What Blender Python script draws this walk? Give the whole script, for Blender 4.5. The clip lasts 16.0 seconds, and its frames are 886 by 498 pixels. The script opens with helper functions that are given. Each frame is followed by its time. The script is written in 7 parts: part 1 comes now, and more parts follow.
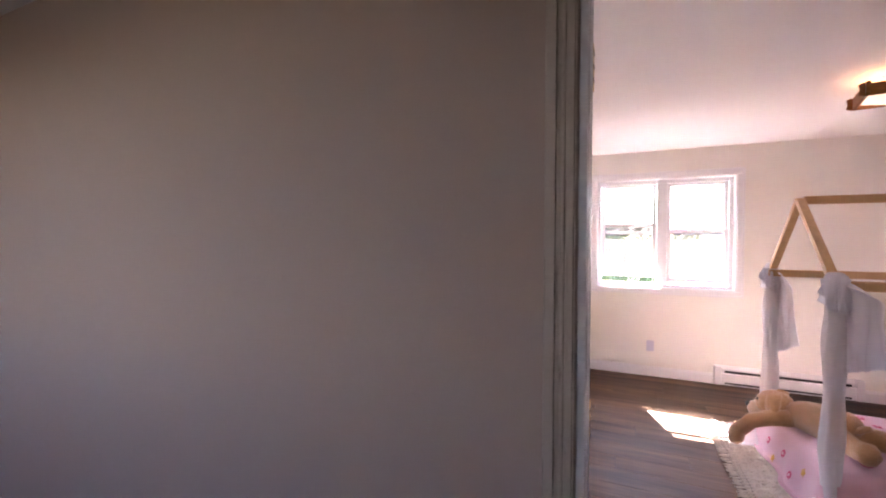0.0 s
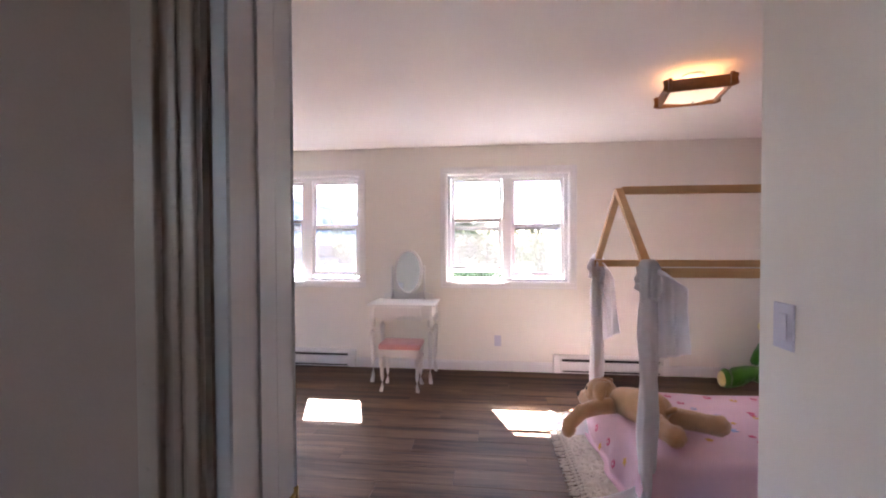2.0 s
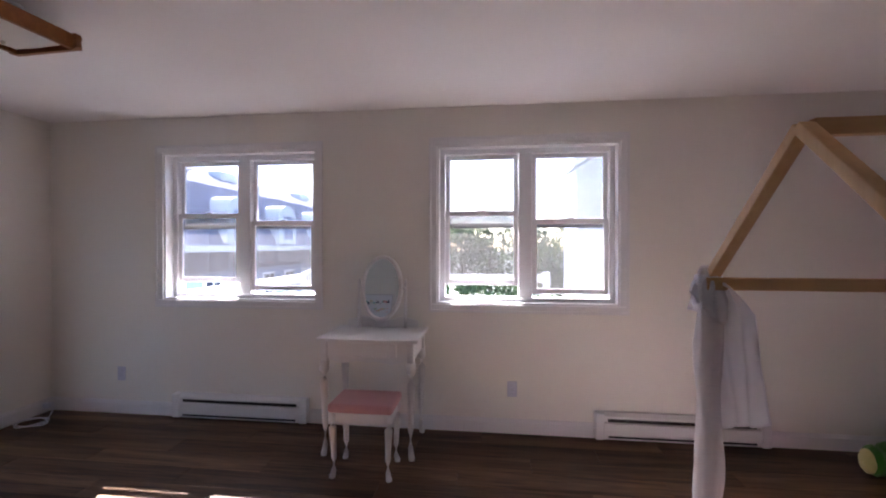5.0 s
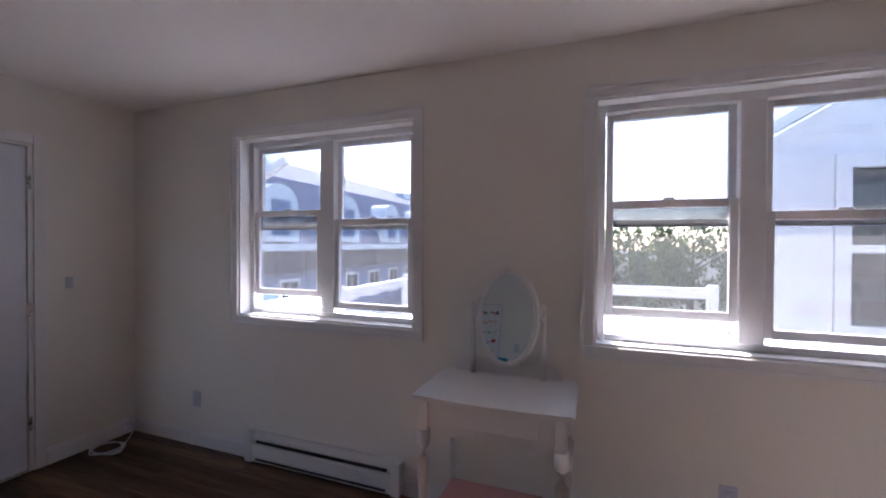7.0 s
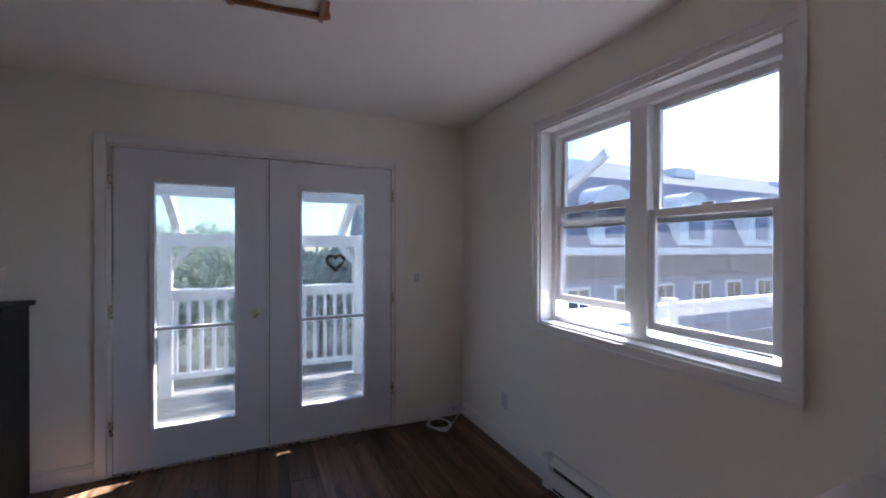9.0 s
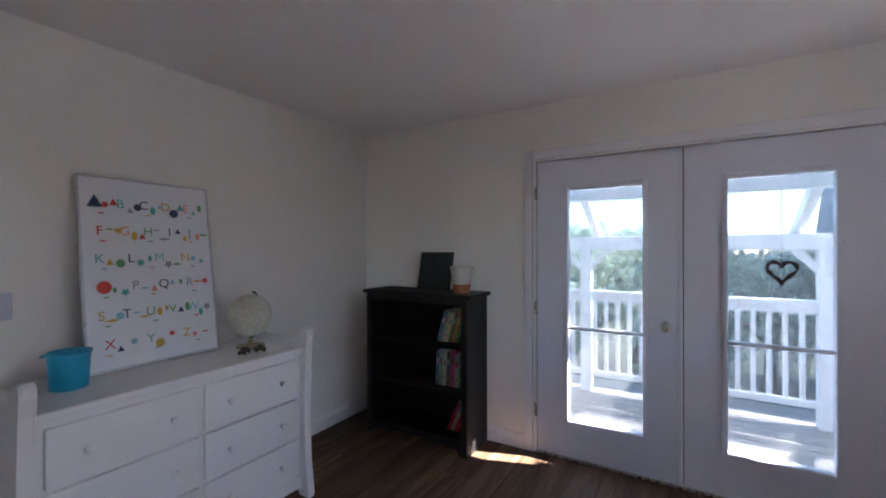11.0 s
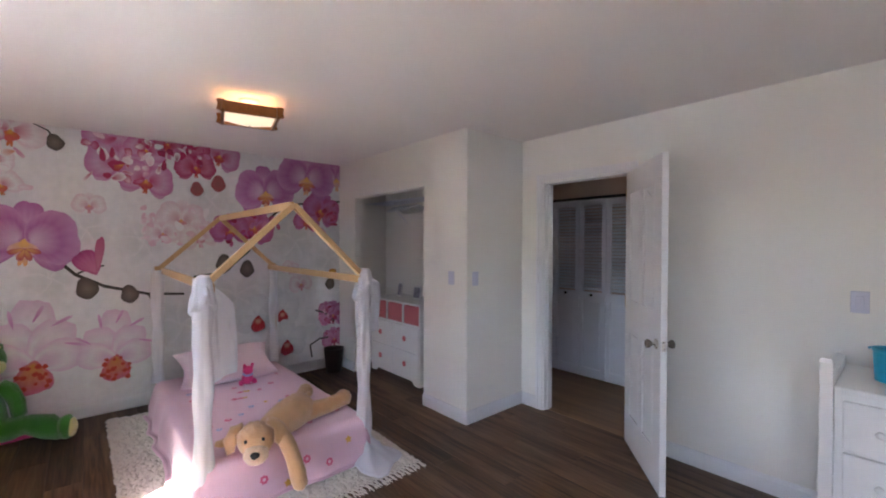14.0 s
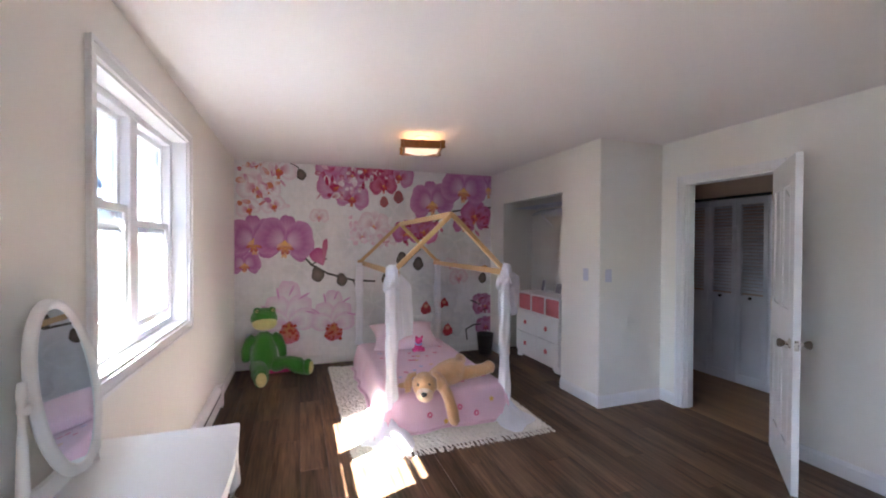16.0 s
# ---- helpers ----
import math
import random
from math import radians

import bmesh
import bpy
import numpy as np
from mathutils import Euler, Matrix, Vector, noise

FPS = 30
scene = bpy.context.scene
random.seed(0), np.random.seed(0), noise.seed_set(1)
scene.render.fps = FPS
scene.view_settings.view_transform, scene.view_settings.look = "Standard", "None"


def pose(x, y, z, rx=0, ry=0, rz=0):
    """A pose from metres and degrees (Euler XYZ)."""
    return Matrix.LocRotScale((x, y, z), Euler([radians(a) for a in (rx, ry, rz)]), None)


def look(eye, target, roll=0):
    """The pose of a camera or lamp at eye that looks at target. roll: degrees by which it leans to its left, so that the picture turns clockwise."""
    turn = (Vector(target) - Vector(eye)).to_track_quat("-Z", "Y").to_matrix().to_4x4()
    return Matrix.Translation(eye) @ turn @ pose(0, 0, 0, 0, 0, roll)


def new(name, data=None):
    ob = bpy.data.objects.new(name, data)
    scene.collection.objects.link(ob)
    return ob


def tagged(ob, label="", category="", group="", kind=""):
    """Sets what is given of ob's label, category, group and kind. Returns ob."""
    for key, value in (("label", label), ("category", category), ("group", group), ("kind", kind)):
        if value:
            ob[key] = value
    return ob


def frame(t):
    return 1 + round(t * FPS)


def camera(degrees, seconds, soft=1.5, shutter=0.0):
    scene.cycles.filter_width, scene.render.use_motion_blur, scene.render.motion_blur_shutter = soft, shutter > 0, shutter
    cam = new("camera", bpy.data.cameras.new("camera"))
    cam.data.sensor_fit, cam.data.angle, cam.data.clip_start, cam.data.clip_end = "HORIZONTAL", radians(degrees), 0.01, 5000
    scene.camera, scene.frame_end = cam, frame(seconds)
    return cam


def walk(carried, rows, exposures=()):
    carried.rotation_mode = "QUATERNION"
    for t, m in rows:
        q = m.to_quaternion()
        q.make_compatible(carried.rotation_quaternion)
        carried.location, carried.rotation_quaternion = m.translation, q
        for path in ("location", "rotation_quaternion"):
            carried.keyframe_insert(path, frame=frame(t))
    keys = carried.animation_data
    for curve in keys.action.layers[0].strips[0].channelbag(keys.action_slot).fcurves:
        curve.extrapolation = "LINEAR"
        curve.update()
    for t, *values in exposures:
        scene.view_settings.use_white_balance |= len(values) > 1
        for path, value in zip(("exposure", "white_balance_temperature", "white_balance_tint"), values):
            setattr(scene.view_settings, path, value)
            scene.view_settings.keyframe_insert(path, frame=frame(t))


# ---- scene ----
cam = camera(94.5, 16.0, 2.0)
PATH = [
    (0, (0.168, 0.223, 1.474), (-0.639, 2.052, 1.431), 0.2),
    (0.5, (0.203, 0.331, 1.466), (-0.357, 2.251, 1.433), -0.4),
    (1, (0.232, 0.447, 1.443), (-0.144, 2.411, 1.407), 0.2),
    (1.5, (0.294, 0.603, 1.441), (0.034, 2.586, 1.403), -0.0),
    (2, (0.34, 0.736, 1.416), (0.122, 2.723, 1.377), -0.2),
    (2.5, (0.375, 0.958, 1.388), (0.165, 2.946, 1.349), -0.2),
    (3, (0.378, 1.128, 1.405), (0.167, 3.117, 1.368), -0.1),
    (3.5, (0.374, 1.332, 1.4), (0.168, 3.321, 1.359), -0.1),
    (6, (0.098, 2.669, 1.396), (-0.224, 4.643, 1.395), 0.3),
    (6.5, (-0.035, 2.906, 1.436), (-0.508, 4.849, 1.413), 0.4),
    (7, (-0.111, 3.086, 1.448), (-0.811, 4.96, 1.423), 0.3),
    (7.5, (-0.123, 3.237, 1.479), (-1.179, 4.935, 1.44), -0.0),
    (8, (-0.217, 3.362, 1.456), (-1.569, 4.835, 1.424), -0.1),
    (10.5, (-0.464, 3.81, 1.412), (-2.39, 3.269, 1.415), 0.1),
    (11, (-0.62, 3.704, 1.433), (-2.337, 2.679, 1.432), -0.1),
    (11.5, (-0.677, 3.672, 1.479), (-1.961, 2.138, 1.458), -0.1),
    (12, (-0.773, 3.767, 1.469), (-1.407, 1.870, 1.446), -0.3),
    (12.5, (-0.934, 3.902, 1.462), (-0.804, 1.906, 1.450), -0.4),
    (13, (-1.095, 3.998, 1.452), (-0.314, 2.156, 1.450), -0.2),
    (13.5, (-1.205, 4.142, 1.472), (0.026, 2.566, 1.46), 0.3),
    (14, (-1.318, 4.303, 1.492), (0.187, 2.985, 1.466), 0.2),
    (14.5, (-1.506, 4.388, 1.493), (0.178, 3.309, 1.464), 0.2),
    (15, (-1.743, 4.392, 1.465), (0.059, 3.525, 1.445), 0.2),
    (15.5, (-1.834, 4.482, 1.5), (0.02, 3.734, 1.467), 0.4),
    (16, (-1.938, 4.506, 1.483), (-0.052, 3.842, 1.458), 0.3),
]
EXPOSURE = [(0.0, 5.85, 6950, 29), (1.0, 5.6, 6900, 27), (2.0, 5.45, 6700, 21), (2.5, 5.27, 6550, 20), (3.0, 4.92, 6500, 20), (3.5, 4.68, 6450, 21), (6.0, 3.87, 6250, 20), (7.5, 3.55, 6050, 17), (8.2, 3.5, 6000, 14), (10.5, 4.1, 5900, 11), (11.5, 4.5, 5950, 11),
            (12.5, 4.9, 6000, 12), (13.5, 5.2, 6150, 10), (14.5, 5.45, 6250, 9), (15.5, 5.55, 6150, 8), (16.0, 5.42, 6150, 8)]
walk(cam, [(t, look(eye, target, roll)) for t, eye, target, roll in PATH], EXPOSURE)

# ---- light ----
SUN_TO = Vector((0.35, -1.0, -1.0)).normalized()
world = bpy.data.worlds.new("sky")
scene.world = world
world.use_nodes = True
wn = world.node_tree.nodes
sky = wn.new("ShaderNodeTexSky")
sky.sky_type = "NISHITA"
sky.sun_disc = False
sky.sun_elevation = math.asin(-SUN_TO.z)
sky.sun_rotation = math.atan2(-SUN_TO.x, -SUN_TO.y)
world.node_tree.links.new(sky.outputs[0], wn["Background"].inputs[0])
wn["Background"].inputs[1].default_value = 0.15
sun_data = bpy.data.lights.new("sun", "SUN")
sun_data.energy, sun_data.angle, sun_data.color = 4.0, radians(0.53), (1.0, 0.95, 0.88)
sun = new("sun", sun_data)
sun.matrix_world = look((-3, 12, 12), Vector((-3, 12, 12)) + SUN_TO)


# ---- materials ----
def material(name, colour, rough=0.5, metal=0.0, grain=0.06, scale=(6.0, 60.0), bump=0.05, coords="pos", spec=0.5, stretch=(1, 1, 1), sheen=0.0, random_value=0.0):
    """A painted, woven or moulded surface: colour varied at two scales, and a fine relief."""
    m = bpy.data.materials.new(name)
    m.use_nodes = True
    n, l = m.node_tree.nodes, m.node_tree.links
    b = n["Principled BSDF"]
    b.inputs["Roughness"].default_value, b.inputs["Metallic"].default_value = rough, metal
    b.inputs["Specular IOR Level"].default_value = spec
    b.inputs["Sheen Weight"].default_value = sheen
    if coords == "pos":
        src = n.new("ShaderNodeNewGeometry").outputs["Position"]
    else:
        src = n.new("ShaderNodeTexCoord").outputs["Object"]
    mp = n.new("ShaderNodeMapping")
    mp.inputs["Scale"].default_value = stretch
    l.new(src, mp.inputs[0])
    big, fine = n.new("ShaderNodeTexNoise"), n.new("ShaderNodeTexNoise")
    big.inputs["Scale"].default_value, fine.inputs["Scale"].default_value = scale
    big.inputs["Detail"].default_value = 3
    fine.inputs["Detail"].default_value = 4
    l.new(mp.outputs[0], big.inputs[0])
    l.new(mp.outputs[0], fine.inputs[0])
    mix = n.new("ShaderNodeMath")
    mix.operation = "ADD"
    l.new(big.outputs[0], mix.inputs[0])
    l.new(fine.outputs[0], mix.inputs[1])
    rng = n.new("ShaderNodeMapRange")
    rng.inputs[1].default_value, rng.inputs[2].default_value = 0.6, 1.4
    rng.inputs[3].default_value, rng.inputs[4].default_value = 1 - grain, 1 + grain
    l.new(mix.outputs[0], rng.inputs[0])
    val = rng.outputs[0]
    if random_value:
        oi = n.new("ShaderNodeObjectInfo")
        r2 = n.new("ShaderNodeMapRange")
        r2.inputs[3].default_value, r2.inputs[4].default_value = 1 - random_value, 1 + random_value
        l.new(oi.outputs["Random"], r2.inputs[0])
        mul = n.new("ShaderNodeMath")
        mul.operation = "MULTIPLY"
        l.new(val, mul.inputs[0])
        l.new(r2.outputs[0], mul.inputs[1])
        val = mul.outputs[0]
    hsv = n.new("ShaderNodeHueSaturation")
    hsv.inputs["Color"].default_value = (*colour, 1)
    l.new(val, hsv.inputs["Value"])
    l.new(hsv.outputs[0], b.inputs["Base Color"])
    rr = n.new("ShaderNodeMapRange")
    rr.inputs[3].default_value, rr.inputs[4].default_value = max(0.02, rough - 0.08), min(1, rough + 0.08)
    l.new(fine.outputs[0], rr.inputs[0])
    l.new(rr.outputs[0], b.inputs["Roughness"])
    if bump:
        bp = n.new("ShaderNodeBump")
        bp.inputs["Strength"].default_value = bump
        bp.inputs["Distance"].default_value = 0.01
        l.new(fine.outputs[0], bp.inputs["Height"])
        l.new(bp.outputs[0], b.inputs["Normal"])
    return m


def wood(name, dark, light, axis=0, rough=0.45, scale=1.0, contrast=1.0, random_value=0.0, spec=0.5):
    """Wood or wood-look vinyl: long streaks along one axis, knots of tone and fine pores."""
    m = bpy.data.materials.new(name)
    m.use_nodes = True
    n, l = m.node_tree.nodes, m.node_tree.links
    b = n["Principled BSDF"]
    b.inputs["Specular IOR Level"].default_value = spec
    geo, oi = n.new("ShaderNodeNewGeometry"), n.new("ShaderNodeObjectInfo")
    off = n.new("ShaderNodeVectorMath")
    off.operation = "MULTIPLY_ADD"
    comb = n.new("ShaderNodeCombineXYZ")
    for i in range(3):
        l.new(oi.outputs["Random"], comb.inputs[i])
    off.inputs[1].default_value = (13.0, 7.0, 5.0)
    l.new(comb.outputs[0], off.inputs[0])
    l.new(geo.outputs["Position"], off.inputs[2])
    mp = n.new("ShaderNodeMapping")
    s = [14.0 * scale] * 3
    s[axis] = 0.9 * scale
    mp.inputs["Scale"].default_value = s
    l.new(off.outputs[0], mp.inputs[0])
    big, fine = n.new("ShaderNodeTexNoise"), n.new("ShaderNodeTexNoise")
    big.inputs["Scale"].default_value, big.inputs["Detail"].default_value, big.inputs["Distortion"].default_value = 1.0, 5, 0.6
    fine.inputs["Scale"].default_value, fine.inputs["Detail"].default_value = 6.0, 4
    l.new(mp.outputs[0], big.inputs[0])
    l.new(mp.outputs[0], fine.inputs[0])
    mx = n.new("ShaderNodeMix")
    mx.inputs[0].default_value = 0.4
    l.new(big.outputs[0], mx.inputs[2])
    l.new(fine.outputs[0], mx.inputs[3])
    ramp = n.new("ShaderNodeValToRGB")
    ramp.color_ramp.elements[0].position, ramp.color_ramp.elements[0].color = 0.5 - 0.2 / contrast, (*dark, 1)
    ramp.color_ramp.elements[1].position, ramp.color_ramp.elements[1].color = 0.5 + 0.2 / contrast, (*light, 1)
    l.new(mx.outputs[0], ramp.inputs[0])
    hsv = n.new("ShaderNodeHueSaturation")
    l.new(ramp.outputs[0], hsv.inputs["Color"])
    r2 = n.new("ShaderNodeMapRange")
    r2.inputs[3].default_value, r2.inputs[4].default_value = 1 - random_value, 1 + random_value
    l.new(oi.outputs["Random"], r2.inputs[0])
    l.new(r2.outputs[0], hsv.inputs["Value"])
    l.new(hsv.outputs[0], b.inputs["Base Color"])
    rr = n.new("ShaderNodeMapRange")
    rr.inputs[3].default_value, rr.inputs[4].default_value = rough - 0.1, rough + 0.12
    l.new(fine.outputs[0], rr.inputs[0])
    l.new(rr.outputs[0], b.inputs["Roughness"])
    bp = n.new("ShaderNodeBump")
    bp.inputs["Strength"].default_value, bp.inputs["Distance"].default_value = 0.12, 0.004
    l.new(mx.outputs[0], bp.inputs["Height"])
    l.new(bp.outputs[0], b.inputs["Normal"])
    return m


def glass(name, colour=(1, 1, 1), rough=0.0, haze=0.0):
    m = bpy.data.materials.new(name)
    m.use_nodes = True
    n, l = m.node_tree.nodes, m.node_tree.links
    n.remove(n["Principled BSDF"])
    tr, gl, mx, fr = n.new("ShaderNodeBsdfTransparent"), n.new("ShaderNodeBsdfGlossy"), n.new("ShaderNodeMixShader"), n.new("ShaderNodeLayerWeight")
    tr.inputs[0].default_value = (*colour, 1)
    gl.inputs["Roughness"].default_value = rough
    fr.inputs["Blend"].default_value = 0.5
    pw, ad = n.new("ShaderNodeMath"), n.new("ShaderNodeMath")
    pw.operation, pw.inputs[1].default_value = "POWER", 5.0
    ad.operation, ad.inputs[1].default_value, ad.inputs[2].default_value = "MULTIPLY_ADD", 0.55, 0.03
    l.new(fr.outputs["Facing"], pw.inputs[0])
    l.new(pw.outputs[0], ad.inputs[0])
    l.new(ad.outputs[0], mx.inputs[0])
    l.new(tr.outputs[0], mx.inputs[1])
    l.new(gl.outputs[0], mx.inputs[2])
    out = mx.outputs[0]
    if haze:
        # a thin translucent film that catches the sun and veils the view in haze
        tl, m2, nz, rg = n.new("ShaderNodeBsdfTranslucent"), n.new("ShaderNodeMixShader"), n.new("ShaderNodeTexNoise"), n.new("ShaderNodeMapRange")
        tl.inputs[0].default_value = (0.8, 0.8, 0.8, 1)
        nz.inputs["Scale"].default_value, nz.inputs["Detail"].default_value = 5.0, 5
        rg.inputs[3].default_value, rg.inputs[4].default_value = haze * 0.6, haze * 1.4
        l.new(nz.outputs[0], rg.inputs[0])
        l.new(rg.outputs[0], m2.inputs[0])
        l.new(out, m2.inputs[1])
        l.new(tl.outputs[0], m2.inputs[2])
        out = m2.outputs[0]
    l.new(out, n["Material Output"].inputs[0])
    return m


def emitter(name, colour, strength):
    m = bpy.data.materials.new(name)
    m.use_nodes = True
    b = m.node_tree.nodes["Principled BSDF"]
    b.inputs["Base Color"].default_value = (*colour, 1)
    b.inputs["Emission Color"].default_value = (*colour, 1)
    b.inputs["Emission Strength"].default_value = strength
    return m


WALL = material("wall_paint", (0.835, 0.805, 0.755), 0.6, grain=0.015, scale=(1.2, 220), bump=0.05, spec=0.3)
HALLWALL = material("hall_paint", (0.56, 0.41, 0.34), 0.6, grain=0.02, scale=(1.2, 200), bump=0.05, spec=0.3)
CEIL = material("ceiling_paint", (0.84, 0.81, 0.80), 0.85, grain=0.015, scale=(1.0, 150), bump=0.06, spec=0.2)
TRIM = material("trim_paint", (0.80, 0.79, 0.80), 0.35, grain=0.015, scale=(3, 90), bump=0.02)
VINYL = material("window_vinyl", (0.80, 0.80, 0.83), 0.3, grain=0.012, scale=(4, 90), bump=0.01)
DOORPAINT = material("door_paint", (0.72, 0.735, 0.81), 0.35, grain=0.015, scale=(3, 70), bump=0.03)
PLANK = wood("floor_vinyl", (0.038, 0.021, 0.0125), (0.195, 0.112, 0.066), 0, 0.50, 0.8, 1.5, 0.30, 0.22)
SUBFLOOR = material("subfloor", (0.02, 0.015, 0.012), 0.9)
HALLFLOOR = wood("hall_vinyl", (0.16, 0.082, 0.038), (0.36, 0.20, 0.10), 0, 0.5, 0.5, 1.0, 0.1)
HEATER = material("heater_enamel", (0.78, 0.77, 0.78), 0.35, grain=0.015, bump=0.01)
BLACK = material("black", (0.012, 0.012, 0.013), 0.6)
BRASS = material("brass", (0.62, 0.42, 0.13), 0.28, 1.0, grain=0.1)
NICKEL = material("satin_nickel", (0.62, 0.58, 0.52), 0.28, 1.0, grain=0.06)
# panes tinted grey to dim the bright outdoors, with a film for its haze
GLASS = glass("dimmed_glass", (0.42, 0.43, 0.45), haze=0.014)
DOORGLASS = glass("hazy_glass", (0.42, 0.43, 0.44), haze=0.035)
PLATE = material("switch_plastic", (0.60, 0.60, 0.70), 0.35, grain=0.01, bump=0.0)
# the white trim again, browned in colour for the hall's dim, warm light
HALLTRIM = material("hall_trim_warm_shade", (0.60, 0.49, 0.41), 0.3, grain=0.02, scale=(3, 90), bump=0.02)
PLASTIC = material("white_plastic", (0.72, 0.73, 0.82), 0.35, grain=0.01, bump=0.0)


# ---- building tools ----
def part(name, bm, mat, parent=None, label="", smooth=False, at=None):
    """Links a bmesh as one mesh object under a thing, a part or nothing."""
    me = bpy.data.meshes.new(name)
    bmesh.ops.recalc_face_normals(bm, faces=bm.faces)
    if smooth:
        for f in bm.faces:
            f.smooth = True
    bm.to_mesh(me)
    bm.free()
    for mt in (mat if isinstance(mat, (list, tuple)) else (mat,)):
        me.materials.append(mt)
    ob = new(name, me)
    if at is not None:
        ob.matrix_basis = at
    if parent is not None:
        ob.parent = parent
    if label:
        ob["label"] = label
    return ob


def thing(name, m, label, category, group="", kind=""):
    e = new(name)
    e.empty_display_size = 0.1
    e.matrix_basis = m
    return tagged(e, label, category, group, kind)


def box(bm, x0, x1, y0, y1, z0, z1, bevel=0.0, seg=2, mat=0, m=None):
    r = bmesh.ops.create_cube(bm, size=1.0, matrix=Matrix.Translation(((x0 + x1) / 2, (y0 + y1) / 2, (z0 + z1) / 2)) @ Matrix.Diagonal((x1 - x0, y1 - y0, z1 - z0, 1)))
    vs = r["verts"]
    fs = {f for v in vs for f in v.link_faces}
    if bevel:
        es = list({e for v in vs for e in v.link_edges})
        g = bmesh.ops.bevel(bm, geom=es, offset=bevel, segments=seg, affect="EDGES", profile=0.5)
        fs = set(g["faces"]) | {f for v in g["verts"] for f in v.link_faces}
        vs = list({v for f in fs for v in f.verts})
    for f in fs:
        f.material_index = mat
    if m is not None:
        bmesh.ops.transform(bm, matrix=m, verts=vs)
    return vs


def cyl(bm, p, q, r0, r1=None, seg=16, mat=0, caps=True):
    """A rod or cone between two points."""
    p, q = Vector(p), Vector(q)
    d = q - p
    r = bmesh.ops.create_cone(bm, cap_ends=caps, segments=seg, radius1=r0, radius2=r0 if r1 is None else r1, depth=d.length,
                              matrix=Matrix.Translation((p + q) / 2) @ d.to_track_quat("Z", "Y").to_matrix().to_4x4())
    for v in r["verts"]:
        for f in v.link_faces:
            f.material_index = mat
    return r["verts"]


def ball(bm, c, r, seg=16, mat=0, rot=None):
    """An ellipsoid; r is a number or three radii."""
    r = (r, r, r) if isinstance(r, (int, float)) else r
    m = Matrix.Translation(c) @ (rot.to_4x4() if rot is not None else Matrix()) @ Matrix.Diagonal((*r, 1))
    g = bmesh.ops.create_uvsphere(bm, u_segments=seg, v_segments=max(6, seg * 2 // 3), radius=1.0, matrix=m)
    for v in g["verts"]:
        for f in v.link_faces:
            f.material_index = mat
    return g["verts"]


def lathe(bm, profile, seg=20, mat=0, m=None):
    """Turns (radius, height) pairs round z."""
    rings = []
    for r, z in profile:
        rings.append([bm.verts.new((r * math.cos(2 * math.pi * i / seg), r * math.sin(2 * math.pi * i / seg), z)) for i in range(seg)])
    fs = []
    for a, b in zip(rings, rings[1:]):
        for i in range(seg):
            fs.append(bm.faces.new((a[i], a[(i + 1) % seg], b[(i + 1) % seg], b[i])))
    fs.append(bm.faces.new(rings[0][::-1]))
    fs.append(bm.faces.new(rings[-1]))
    for f in fs:
        f.material_index = mat
    vs = [v for r in rings for v in r]
    if m is not None:
        bmesh.ops.transform(bm, matrix=m, verts=vs)
    return vs


def sweep(bm, pts, radii, seg=10, mat=0, caps=True):
    """A round limb through points, with a radius (or two: across, along) at each."""
    pts = [Vector(p) for p in pts]
    rings = []
    for i, p in enumerate(pts):
        d = (pts[min(i + 1, len(pts) - 1)] - pts[max(i - 1, 0)]).normalized()
        q = d.to_track_quat("Z", "Y")
        r = radii[i] if isinstance(radii, (list, tuple)) else radii
        rx, ry = r if isinstance(r, (list, tuple)) else (r, r)
        rings.append([bm.verts.new(p + q @ Vector((rx * math.cos(2 * math.pi * k / seg), ry * math.sin(2 * math.pi * k / seg), 0))) for k in range(seg)])
    for a, b in zip(rings, rings[1:]):
        for k in range(seg):
            bm.faces.new((a[k], a[(k + 1) % seg], b[(k + 1) % seg], b[k])).material_index = mat
    if caps:
        bm.faces.new(rings[0][::-1]).material_index = mat
        bm.faces.new(rings[-1]).material_index = mat
    return [v for r in rings for v in r]


def outline(bm, pts, d0, d1, axis="y", mat=0, m=None):
    """A flat shape given by its outline (a, z), with thickness from d0 to d1 along an axis."""
    def at(a, z, d):
        return (a, d, z) if axis == "y" else (d, a, z) if axis == "x" else (a, z, d)
    lo, hi = [bm.verts.new(at(a, z, d0)) for a, z in pts], [bm.verts.new(at(a, z, d1)) for a, z in pts]
    k = len(pts)
    fs = [bm.faces.new(lo), bm.faces.new(hi[::-1])] + [bm.faces.new((lo[i], hi[i], hi[(i + 1) % k], lo[(i + 1) % k])) for i in range(k)]
    for f in fs:
        f.material_index = mat
    if m is not None:
        bmesh.ops.transform(bm, matrix=m, verts=lo + hi)
    return lo + hi


